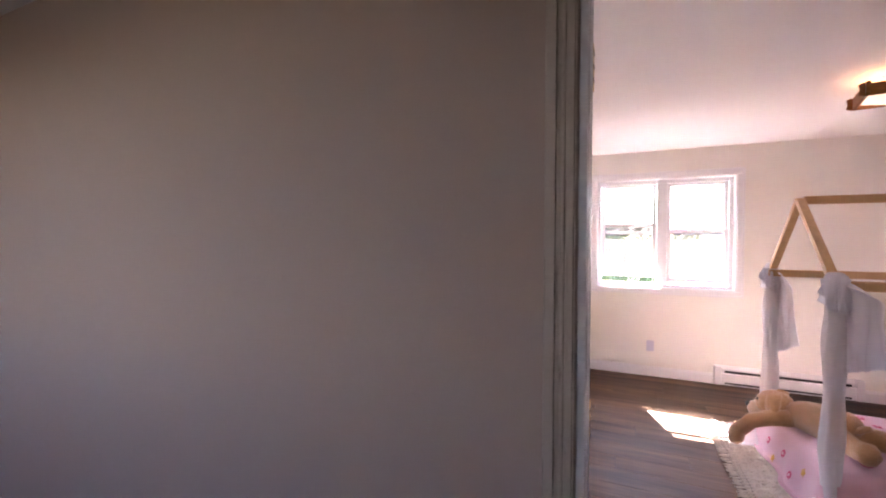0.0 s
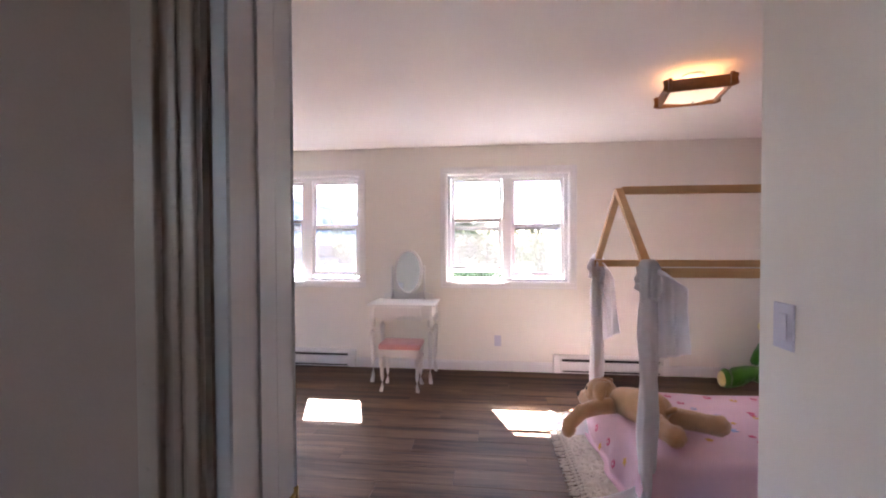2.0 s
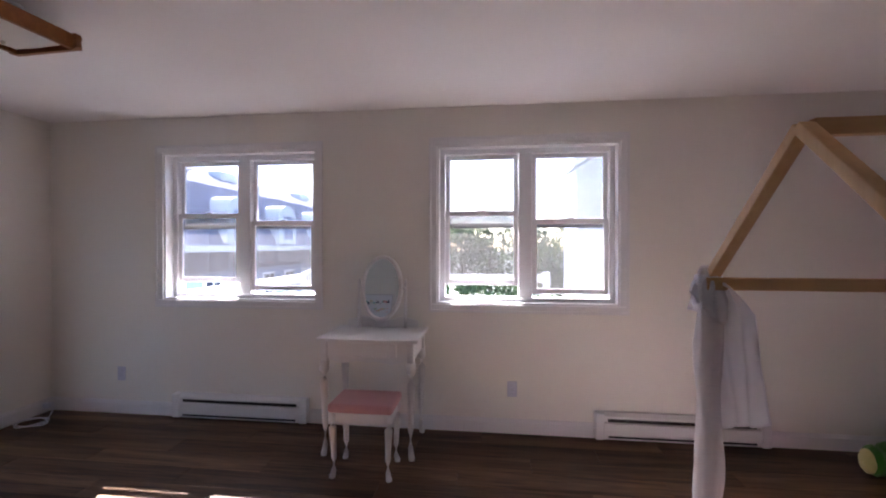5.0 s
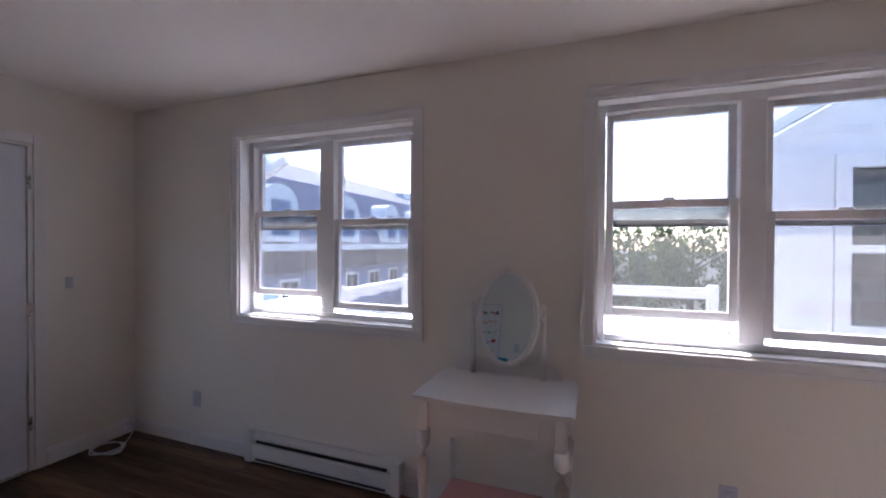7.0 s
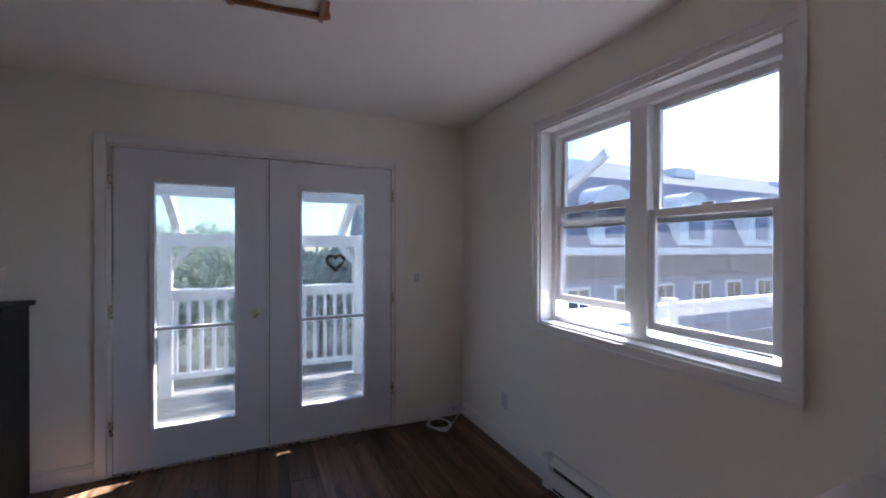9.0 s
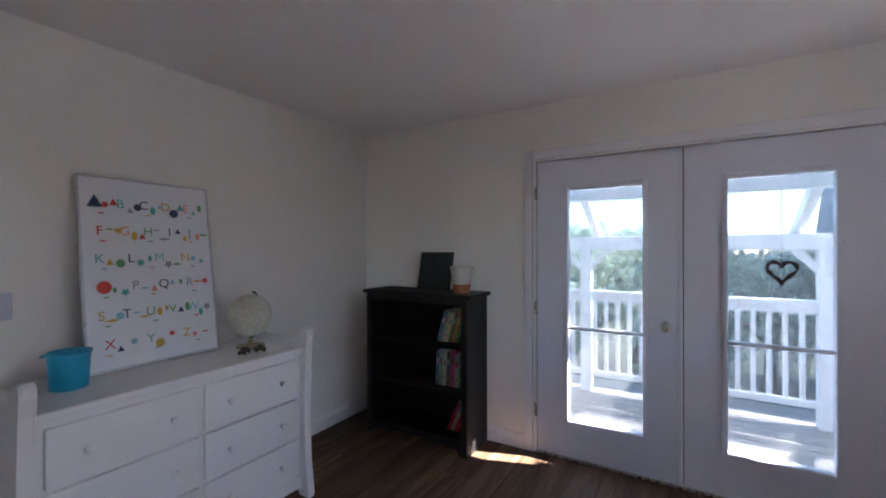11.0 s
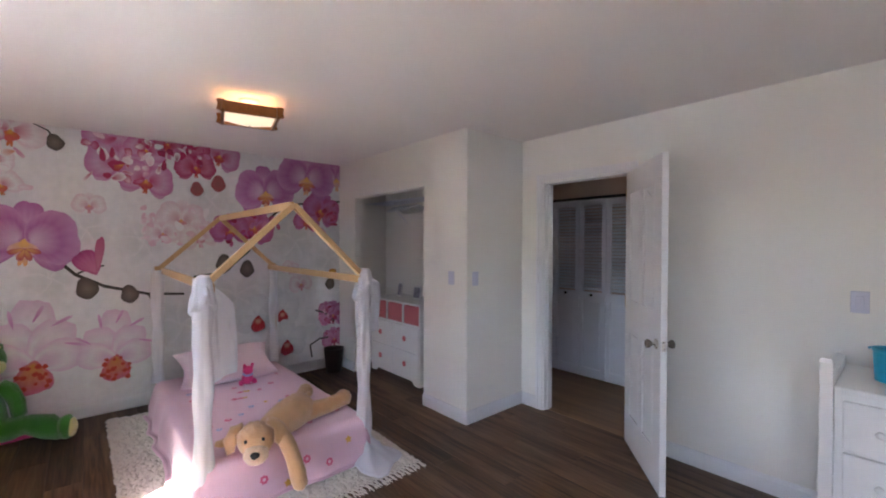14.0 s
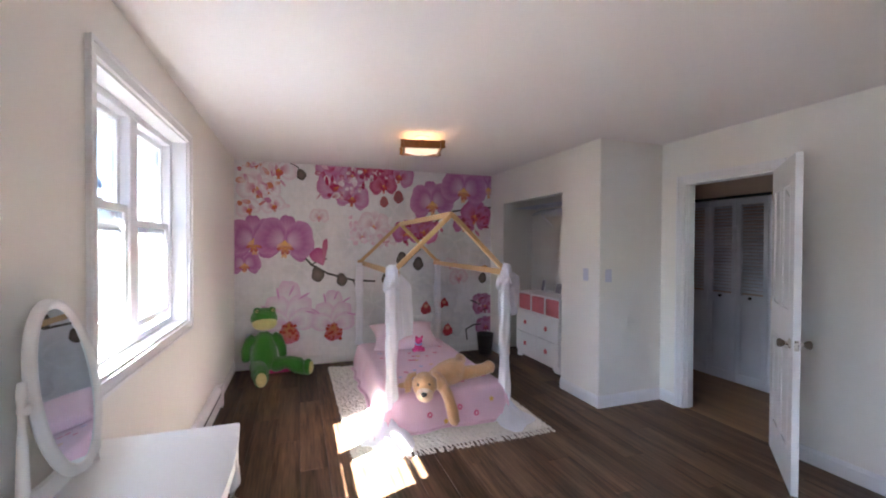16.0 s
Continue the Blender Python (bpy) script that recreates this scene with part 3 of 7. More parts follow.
                inner.append((xx, zt - rise * (0.5 - 0.5 * math.cos(math.pi * g))))
            outline(bm, inner, y0, y1, "y")
        # a moulded bead round the panel
        for y0, y1 in ((-0.002, 0.0097), (th - 0.0097, th + 0.002)):
            for e, f, g2, h2 in ((a + 0.001, a + 0.016, c + 0.001, d - 0.001), (b - 0.016, b - 0.001, c + 0.001, d - 0.001), (a + 0.016, b - 0.016, c + 0.001, c + 0.016), (a + 0.016, b - 0.016, d - 0.016, d - 0.001)):
                box(bm, e, f, y0, y1, g2, h2)
        part("panel", bm, TRIM, leaf)
    for s, y in ((-1, -0.0005), (1, th + 0.0005)):
        bm = bmesh.new()
        m = Matrix.Translation((w - 0.065, y, 0.885)) @ Matrix.Rotation(radians(90 if s < 0 else -90), 4, "X")
        lathe(bm, [(0.030, 0), (0.032, 0.004), (0.026, 0.009), (0.012, 0.012), (0.010, 0.026)], 20, 0, m)
        lathe(bm, [(0.011, 0.026), (0.019, 0.034), (0.026, 0.046), (0.025, 0.058), (0.017, 0.064), (0.004, 0.065)], 16, 1, m)
        part("door_knob", bm, [NICKEL, KNOBGLASS], leaf, "faceted clear knob on a metal rose")
    bm = bmesh.new()
    box(bm, w + 0.0002, w + 0.002, 0.006, th - 0.006, 0.855, 0.915)
    part("latch_plate", bm, NICKEL, leaf)


KNOBGLASS = material("knob", (0.42, 0.36, 0.30), 0.12, 0.6, grain=0.1)
entry_door()


def bifold():
    """Louvred bifold closet doors in the hall."""
    y = 0.10
    hw = thing("wall_hall_closet", pose(0, 0, 0), "beige hall wall round the louvred closet", "wall", kind="structure")
    x0, x1, zt = 0.515, 1.795, 2.02
    bm = bmesh.new()
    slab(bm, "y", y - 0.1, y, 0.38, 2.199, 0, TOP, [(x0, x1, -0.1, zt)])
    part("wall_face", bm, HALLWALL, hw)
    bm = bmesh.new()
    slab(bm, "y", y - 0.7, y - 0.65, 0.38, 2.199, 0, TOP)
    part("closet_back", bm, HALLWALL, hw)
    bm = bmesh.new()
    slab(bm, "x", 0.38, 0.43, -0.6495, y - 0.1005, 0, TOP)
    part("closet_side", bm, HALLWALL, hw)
    bm = bmesh.new()
    box(bm, x0, x1, y - 0.05, y - 0.012, zt - 0.03, zt - 0.001)
    part("track", bm, BLACK, hw)
    n = 4
    w = (x1 - x0) / n
    for i in range(n):
        d = thing("bifold_door", pose(x0 + i * w, y - 0.012, 0.012), "white louvred bifold closet door panel", "closet door", "bifold panels")
        a, b, h = 0.003, w - 0.003, zt - 0.045
        bm = bmesh.new()
        slab(bm, "y", -0.03, 0, a, b, 0, h, [(a + 0.045, b - 0.045, 0.10, 0.86), (a + 0.045, b - 0.045, 0.95, h - 0.07)])
        part("stile_frame", bm, DOORPAINT, d)
        bm = bmesh.new()
        box(bm, a + 0.0455, b - 0.0455, -0.022, -0.008, 0.1005, 0.8595)
        box(bm, a + 0.07, b - 0.07, -0.0078, -0.003, 0.125, 0.835, 0.002, 1)
        part("lower_panel", bm, DOORPAINT, d)
        k = 26
        mesh = None
        for j in range(k):
            z = 0.965 + (h - 0.07 - 0.965) * (j + 0.5) / k
            if mesh is None:
                bm = bmesh.new()
                box(bm, a + 0.0455, b - 0.0455, -0.018, 0.018, -0.003, 0.003, m=Matrix.Rotation(radians(-42), 4, "X"))
                s = part("slat", bm, DOORPAINT, d)
                mesh = s.data
            else:
                s = new("slat", mesh)
                s.parent = d
            s.location = (0, -0.015, z)
        if i in (1, 2):
            bm = bmesh.new()
            lathe(bm, [(0.008, 0), (0.008, 0.012), (0.016, 0.018), (0.015, 0.026), (0.004, 0.029)], 14, 0, Matrix.Translation((w / 2, 0.0005, 0.92)) @ Matrix.Rotation(radians(-90), 4, "X"))
            part("knob", bm, BLACK, d, "small dark round knob")


bifold()


# ---- ceiling lamps ----
AMBER = wood("amber_wood", (0.19, 0.062, 0.012), (0.36, 0.13, 0.030), 0, 0.35, 2.0)
FROST_LIT = emitter("lit_frosted_glass", (1.0, 0.76, 0.54), 0.024)
FROST = material("frosted_glass", (0.75, 0.74, 0.72), 0.35, grain=0.02)


def ceiling_lamp(x, y, turn, lit):
    p = thing("ceiling_lamp", pose(x, y, TOP, 0, 0, turn), "square amber wood ceiling lamp with frosted glass, " + ("lit warm" if lit else "switched off"), "ceiling lamp", "ceiling lamps")
    bm = bmesh.new()
    lathe(bm, [(0.065, -0.0005), (0.065, -0.012), (0.05, -0.02), (0.012, -0.022), (0.012, -0.085)], 24)
    part("canopy", bm, PLASTIC, p, "white metal canopy")
    s, t, b = 0.150, 0.018, 0.195
    for k in range(4):
        bm = bmesh.new()
        hi = -0.066 if k % 2 else -0.070
        pts = [(-b, hi - 0.004), (-b + 0.006, hi - 0.03), (-b, hi - 0.062), (-b + 0.03, hi - 0.072), (b - 0.03, hi - 0.072), (b, hi - 0.062), (b - 0.006, hi - 0.03), (b, hi - 0.004), (b - 0.02, hi + 0.004), (b - 0.035, hi - 0.004), (-b + 0.035, hi - 0.004), (-b + 0.02, hi + 0.004)]
        outline(bm, pts, s, s + t, "y", m=Matrix.Rotation(radians(90 * k), 4, "Z"))
        part("frame_board", bm, AMBER, p)
    bm = bmesh.new()
    n = 12
    g = [[bm.verts.new((-s + 2 * s * i / n, -s + 2 * s * j / n, -0.118 - 0.045 * math.sin(math.pi * i / n) ** 0.7 * math.sin(math.pi * j / n) ** 0.7)) for j in range(n + 1)] for i in range(n + 1)]
    for i in range(n):
        for j in range(n):
            bm.faces.new((g[i][j], g[i + 1][j], g[i + 1][j + 1], g[i][j + 1]))
    part("glass_shade", bm, FROST_LIT if lit else FROST, p, "slumped frosted glass pane", True)
    bm = bmesh.new()
    lathe(bm, [(0.004, -0.177), (0.008, -0.172), (0.008, -0.166), (0.003, -0.161)], 12)
    part("finial", bm, NICKEL, p)
    if lit:
        for sx in (-0.06, 0.06):
            bm = bmesh.new()
            ball(bm, (sx, 0, -0.088), (0.028, 0.02, 0.02), 12)
            part("bulb", bm, BULB, p)


BULB = emitter("bulb", (1.0, 0.55, 0.22), 0.85)
ceiling_lamp(1.612, 3.465, -12, True)
ceiling_lamp(-1.805, 3.665, -3, False)


# ---- the house-frame bed ----
PINE = wood("pine", (0.50, 0.30, 0.14), (0.66, 0.43, 0.22), 2, 0.55, 1.0, 0.8, 0.06)
PINEX = wood("pine_long", (0.50, 0.30, 0.14), (0.66, 0.43, 0.22), 0, 0.55, 1.0, 0.8, 0.06)
MUSLIN = material("white_muslin", (0.90, 0.90, 0.95), 0.9, grain=0.03, scale=(9, 300), bump=0.15, sheen=0.2, spec=0.2)
_n, _l = MUSLIN.node_tree.nodes, MUSLIN.node_tree.links
_t, _m = _n.new("ShaderNodeBsdfTranslucent"), _n.new("ShaderNodeMixShader")
_t.inputs[0].default_value = (0.92, 0.92, 0.96, 1)
_m.inputs[0].default_value = 0.55
_l.new(_n["Principled BSDF"].outputs[0], _m.inputs[1])
_l.new(_t.outputs[0], _m.inputs[2])
_l.new(_m.outputs[0], _n["Material Output"].inputs[0])
BLANKET = material("pink_fleece", (0.78, 0.52, 0.63), 0.95, grain=0.05, scale=(5, 260), bump=0.35, sheen=0.4, spec=0.15)
SHAG = material("cream_shag", (0.74, 0.69, 0.62), 0.95, grain=0.12, scale=(14, 180), bump=0.6, sheen=0.3, spec=0.1)
X0, X1, Y0, Y1, EAVE, APEX = 1.135, 2.91, 2.87, 3.835, 1.29, 1.745
bed = thing("house_bed", pose(X0, Y0, 0.03), "child's pine house-frame bed on the cream rug", "bed")
LX, LY, B = X1 - X0, Y1 - Y0, 0.042
for px in (0, LX):
    for py in (0, LY):
        bm = bmesh.new()
        box(bm, px - B / 2, px + B / 2, py - B / 2, py + B / 2, 0, EAVE - 0.03, 0.004)
        part("post", bm, PINE, bed)
    for py in (0, LY):
        a, b = Vector((px, py, EAVE - 0.06)), Vector((px, LY / 2, APEX - 0.03 - 0.022))
        d = b - a
        bm = bmesh.new()
        box(bm, -B / 2, B / 2, -0.017, 0.017, 0, d.length, 0.003)
        part("rafter", bm, PINE, bed, at=Matrix.Translation(a) @ Matrix.Rotation(math.atan2(-d.y, d.z), 4, "X"))
for py, z, nm in ((LY / 2, APEX - 0.055, "ridge_beam"), (0, EAVE - 0.068, "eave_beam"), (LY, EAVE - 0.068, "eave_beam")):
    bm = bmesh.new()
    off = 0.0 if nm == "ridge_beam" else (0.036 if py == 0 else -0.036)
    box(bm, B / 2 + 0.001 if nm == "ridge_beam" else -0.03, LX - B / 2 - 0.001 if nm == "ridge_beam" else LX + 0.03, py + off - 0.014, py + off + 0.014, z - 0.024, z + 0.024, 0.003)
    part(nm, bm, PINEX, bed)
for py in (0.03, LY - 0.03):
    bm = bmesh.new()
    box(bm, 0.022, LX - 0.022, py - 0.012, py + 0.012, 0.03, 0.13, 0.003)
    part("side_rail", bm, PINEX, bed)
bm = bmesh.new()
for i in range(9):
    box(bm, 0.1 + i * (LX - 0.28) / 8, 0.18 + i * (LX - 0.28) / 8, 0.0425, LY - 0.0425, 0.05, 0.07)
part("slat_base", bm, PINEX, bed)

bm = bmesh.new()
box(bm, X0 + 0.04, X1 - 0.04, Y0 + 0.045, Y1 - 0.045, 0.102, 0.29, 0.05, 4)
tagged(part("mattress", bm, MUSLIN, smooth=True), "white mattress on the slats of the bed", "mattress")


def drape_sheet(name, x0, x1, y0, y1, top, hang, label, mat, seed, flare=0.05, floor_z=0.04):
    """A blanket over a block: flat above, falling over the edges in soft folds."""
    rnd = random.Random(seed)
    ph = [rnd.uniform(0, 6.28) for _ in range(8)]
    nx, ny = 92, 70
    bm = bmesh.new()
    grid = []
    ex0, ex1, ey0, ey1 = x0 - hang[0], x1 + hang[1], y0 - hang[2], y1 + hang[3]
    for i in range(nx + 1):
        row = []
        for j in range(ny + 1):
            u, v = ex0 + (ex1 - ex0) * i / nx, ey0 + (ey1 - ey0) * j / ny
            ox, oy = max(x0 - u, 0, u - x1), max(y0 - v, 0, v - y1)
            cx, cy = min(max(u, x0), x1), min(max(v, y0), y1)
            sx, sy = (-1 if u < x0 else 1), (-1 if v < y0 else 1)
            o = math.hypot(ox, oy)
            r = 0.045
            drop = 0.0 if o <= 0 else (r * (1 - math.cos(min(o / r, math.pi / 2))) + max(0, o - r * math.pi / 2))
            out = 0.0 if o <= 0 else r * math.sin(min(o / r, math.pi / 2))
            fold = 0.5 + 0.5 * math.sin(13 * (cx + cy) + ph[0] + 1.5 * math.sin(5 * cx + ph[1]) + 1.2 * math.sin(7 * cy + ph[2]))
            out += flare * fold * min(1, drop / 0.18) + 0.03 * min(1, drop / 0.2)
            z = top - drop
            if z < floor_z:
                out += (floor_z - z) * 0.9
                z = floor_z + 0.010 * (1 + math.sin(25 * u + ph[3]) * math.sin(22 * v + ph[4]))
            nrm = Vector((sx * ox, sy * oy)) / o if o > 0 else Vector((0, 0))
            wob = 0.006 * math.sin(6 * u + ph[5]) * math.sin(8 * v + ph[6]) + 0.005 * noise.noise((u * 5, v * 5, seed))
            row.append(bm.verts.new((cx + nrm.x * out, cy + nrm.y * out, z + wob)))
        grid.append(row)
    for i in range(nx):
        for j in range(ny):
            bm.faces.new((grid[i][j], grid[i + 1][j], grid[i + 1][j + 1], grid[i][j + 1]))
    ob = part(name, bm, mat, smooth=True)
    sol = ob.modifiers.new("thick", "SOLIDIFY")
    sol.thickness, sol.offset = 0.006, 1
    return tagged(ob, label, "blanket")


BT = 0.318
blanket = drape_sheet("blanket", X0 + 0.02, X1 - 0.05, Y0 + 0.03, Y1 - 0.02, BT, (0.335, 0.0, 0.31, 0.345), "pale pink fleece blanket with embroidered stars, falling to the rug", BLANKET, 4, 0.030)
PATCH = [material("stitch_rose", (0.68, 0.12, 0.25), 0.8), material("stitch_gold", (0.72, 0.42, 0.10), 0.8), material("stitch_lilac", (0.35, 0.42, 0.66), 0.8)]


def motif(cx, cy, z, r, kind, mi, m=None):
    bm = bmesh.new()
    n = 10 if kind == "star" else 14
    pts = []
    for i in range(n):
        a = 2 * math.pi * i / n + cx * 9
        rr = r * (1.0 if i % 2 == 0 else 0.5) if kind == "star" else r * (1.0 if i % 2 == 0 else 0.75)
        pts.append((rr * math.cos(a), rr * math.sin(a)))
    outline(bm, pts, 0, 0.003, "z")
    if kind == "ring":
        lathe(bm, [(r * 0.35, 0.003), (r * 0.3, 0.006)], 10, 1)
    part("embroidery", bm, [PATCH[mi], BLANKET], blanket, at=m if m is not None else Matrix.Translation((cx, cy, z)))


rnd = random.Random(11)
for i in range(36):
    mx, my = X0 + 0.12 + (LX - 0.62) * ((i * 0.381 + 0.05) % 1) + rnd.uniform(-0.06, 0.06), Y0 + 0.10 + (LY - 0.2) * rnd.random()
    motif(mx, my, BT + 0.012, rnd.uniform(0.018, 0.028), rnd.choice(("star", "ring", "ring")), rnd.choice((0, 0, 1, 2)))
for py, pz, mi, kd in ((3.02, 0.22, 1, "star"), (3.30, 0.19, 0, "ring"), (3.55, 0.16, 0, "ring"), (3.16, 0.13, 0, "ring"), (3.42, 0.10, 1, "star")):
    motif(0, py, 0, 0.026, kd, mi, Matrix.Translation((X0 - 0.045 - 0.04 * (0.30 - pz) / 0.2, py, pz)) @ Matrix.Rotation(radians(-72), 4, "Y"))


def cushion(name, m, sx, sy, sz, mat, label, category="pillow", seed=1):
    bm = bmesh.new()
    n = 18
    for sgn in (1, -1):
        g = []
        for i in range(n + 1):
            row = []
            for j in range(n + 1):
                u, v = -1 + 2 * i / n, -1 + 2 * j / n
                e = max(0.0, (1 - abs(u) ** 3.2) * (1 - abs(v) ** 3.2)) ** 0.5
                pinch = 1 - 0.07 * (1 - abs(u)) * abs(v) ** 4 - 0.0
                row.append(bm.verts.new((u * sx * (1 - 0.08 * (1 - abs(v) ** 2) * abs(u) ** 4), v * sy * pinch * (1 - 0.08 * (1 - abs(u) ** 2) * abs(v) ** 4), sgn * sz * e + 0.008 * noise.noise((u * 3 + seed, v * 3, sgn)))))
            g.append(row)
        for i in range(n):
            for j in range(n):
                bm.faces.new((g[i][j], g[i + 1][j], g[i + 1][j + 1], g[i][j + 1]))
    bmesh.ops.remove_doubles(bm, verts=bm.verts, dist=0.004)
    ob = part(name, bm, mat, smooth=True)
    ob.matrix_basis = m
    return tagged(ob, label, category)


PILLOW = material("pillow_pink", (0.80, 0.60, 0.66), 0.9, grain=0.05, scale=(6, 200), bump=0.25, sheen=0.3)
cushion("pillow", pose(2.60, 3.37, 0.44, 0, -28, 0), 0.21, 0.38, 0.085, PILLOW, "pale pink pillow propped at the head of the bed")


# white muslin wound round each post, with a loose end
def post_wrap(x, y, zt, zb, r, flap, seed, puddle=0.0, tail=0.0):
    rnd = random.Random(seed)
    ph = rnd.uniform(0, 6)
    w = thing("muslin_drape", pose(x, y, 0), "white muslin cloth wound round the bed post, loose end hanging", "drape", "bed drapes")
    bm = bmesh.new()
    rings = []
    n, seg = 60, 22
    for i in range(n + 1):
        f = i / n
        z = zb + (zt - zb) * f
        row = []
        for k in range(seg):
            a = 2 * math.pi * k / seg
            rr = r * (1 + 0.12 * math.sin(a * 2 + z * 14 + ph) + 0.07 * math.sin(a * 3 - z * 9 + ph * 2) + 0.12 * noise.noise((math.cos(a) * 2 + seed, math.sin(a) * 2, z * 5)))
            rr += 0.004 * math.sin(a * 4 + z * 4 + ph) + 0.0025 * math.sin(a * 7 - z * 6 + ph)
            rr *= 1.0 + 0.15 * max(0, (f - 0.88) / 0.12) + 0.25 * max(0, (0.12 - f) / 0.12)
            row.append(bm.verts.new((rr * math.cos(a), rr * math.sin(a), z)))
        rings.append(row)
    for a, b in zip(rings, rings[1:]):
        for k in range(seg):
            bm.faces.new((a[k], a[(k + 1) % seg], b[(k + 1) % seg], b[k]))
    part("wrapped_cloth", bm, MUSLIN, w, smooth=True)
    if flap:
        # the free end of the cloth: thrown over the post top, it hangs as a creased sheet with a square corner
        dx, dy, L, H, square = flap
        d = Vector((dx, dy, 0)).normalized()
        q = Vector((-d.y, d.x, 0))
        bm = bmesh.new()
        g = []
        ni, nj = 30, 34
        for i in range(ni + 1):
            u = i / ni
            row = []
            for j in range(nj + 1):
                t = j / nj
                top = zt + 0.020 - 0.055 * u ** 1.3
                low = zt - H * (1.0 + 0.10 * (1 - u) - 0.10 * u)
                reach = L * (0.34 + (0.46 + 0.24 * square) * min(1, t / (0.25 - 0.12 * square)) ** 0.7 + 0.34 * (1 - square) * t)
                fold = (0.016 * math.sin(9 * u + 2.2 * t + ph) + 0.008 * math.sin(21 * u - 3 * t + ph * 2)) * (0.35 + 0.65 * t) + 0.010 * noise.noise((u * 4 + seed, t * 4, seed))
                p = d * (u * reach - 0.012) + q * (fold + (r + 0.012) * (1 - u) ** 2 * (1 if seed % 2 else -1))
                p.z = top + (low - top) * t + 0.006 * noise.noise((u * 5, t * 5, seed + 3))
                row.append(bm.verts.new(p))
            g.append(row)
        for i in range(ni):
            for j in range(nj):
                bm.faces.new((g[i][j], g[i + 1][j], g[i + 1][j + 1], g[i][j + 1]))
        fl = part("loose_end", bm, MUSLIN, w, smooth=True)
        so = fl.modifiers.new("thick", "SOLIDIFY")
        so.thickness = 0.003
        bm = bmesh.new()
        lathe(bm, [(0.006, zt + 0.038), (0.028, zt + 0.034), (0.042, zt + 0.014), (0.050, zt - 0.022), (0.056, zt - 0.062), (0.062, zt - 0.100), (0.064, zt - 0.125)], 40)
        bmesh.ops.subdivide_edges(bm, edges=bm.edges, cuts=1, use_grid_fill=True)
        for v in bm.verts:
            k = noise.noise((v.co.x * 22 + seed, v.co.y * 22, v.co.z * 16))
            a, low = math.atan2(v.co.y, v.co.x), min(1.0, max(0.0, (zt + 0.01 - v.co.z) / 0.14))
            wide = (1 + 0.24 * k) * (1 + low * (0.16 * math.sin(6 * a + ph) + 0.10 * math.sin(11 * a + 2 * ph)))
            v.co.x *= wide
            v.co.y *= wide
            v.co.z += low * (0.045 * math.sin(a * 2 + ph) + 0.02 * math.sin(5 * a - ph))
        kt = part("knotted_top", bm, MUSLIN, w, smooth=True)
        so = kt.modifiers.new("thick", "SOLIDIFY")
        so.thickness = 0.003
    if puddle:
        bm = bmesh.new()
        n1, n2 = 10, 30
        c = bm.verts.new((0, 0, zb + 0.13))
        prev = None
        for i in range(1, n1 + 1):
            f = i / n1
            row = []
            for k in range(n2):
                a = 2 * math.pi * k / n2
                R = puddle * f * (1 + 0.25 * math.sin(2 * a + ph) + 0.15 * math.sin(5 * a + ph * 3)) * (1 + 0.5 * max(0, math.cos(a - tail)))
                z = 0.035 + (zb + 0.10) * (1 - f) ** 1.6 + 0.022 * (1 - f * 0.6) * math.sin(6 * a + 4 * f + ph) + 0.012 * math.sin(11 * a + ph)
                row.append(bm.verts.new((R * math.cos(a), R * math.sin(a), max(0.032, z))))
            for k in range(n2):
                if prev is None:
                    bm.faces.new((c, row[k], row[(k + 1) % n2]))
                else:
                    bm.faces.new((prev[k], row[k], row[(k + 1) % n2], prev[(k + 1) % n2]))
            prev = row
        pd = part("gathered_foot", bm, MUSLIN, w, smooth=True)
        so = pd.modifiers.new("thick", "SOLIDIFY")
        so.thickness, so.offset = 0.004, 1


post_wrap(X0, Y1, EAVE - 0.005, 0.05, 0.043, (0.45, -0.89, 0.21, 0.56, 0.3), 3, 0.20, 2.4)
post_wrap(X0, Y0, EAVE - 0.005, 0.05, 0.043, (0.50, -0.87, 0.22, 0.43, 1.0), 7, 0.18, -2.2)
post_wrap(X1, Y1, EAVE - 0.03, 0.30, 0.040, None, 12)
post_wrap(X1, Y0, EAVE - 0.03, 0.30, 0.036, None, 15)

# ---- shag rug with a knotted fringe ----
rug = thing("shag_rug", pose(0, 0, 0), "cream shag rug with a knotted fringe under the bed", "rug")
NW, SW, NE, SE = Vector((0.875, 4.16, 0)), Vector((0.885, 2.59, 0)), Vector((3.08, 4.18, 0)), Vector((2.95, 2.55, 0))
bm = bmesh.new()
nu, nv = 150, 110
g = []
for i in range(nu + 1):
    row = []
    for j in range(nv + 1):
        u, v = i / nu, j / nv
        p = (SW * (1 - v) + NW * v) * (1 - u) + (SE * (1 - v) + NE * v) * u
        edge = min(u * 12, (1 - u) * 12, v * 10, (1 - v) * 10, 1)
        z = 0.004 + 0.014 * edge + (0.018 * random.random() if 0 < i < nu and 0 < j < nv else 0)
        row.append(bm.verts.new((p.x + random.uniform(-0.006, 0.006), p.y + random.uniform(-0.008, 0.008), z)))
    g.append(row)
for i in range(nu):
    for j in range(nv):
        bm.faces.new((g[i][j], g[i + 1][j], g[i + 1][j + 1], g[i][j + 1]))
tagged(part("pile", bm, SHAG, rug), kind="stuff")
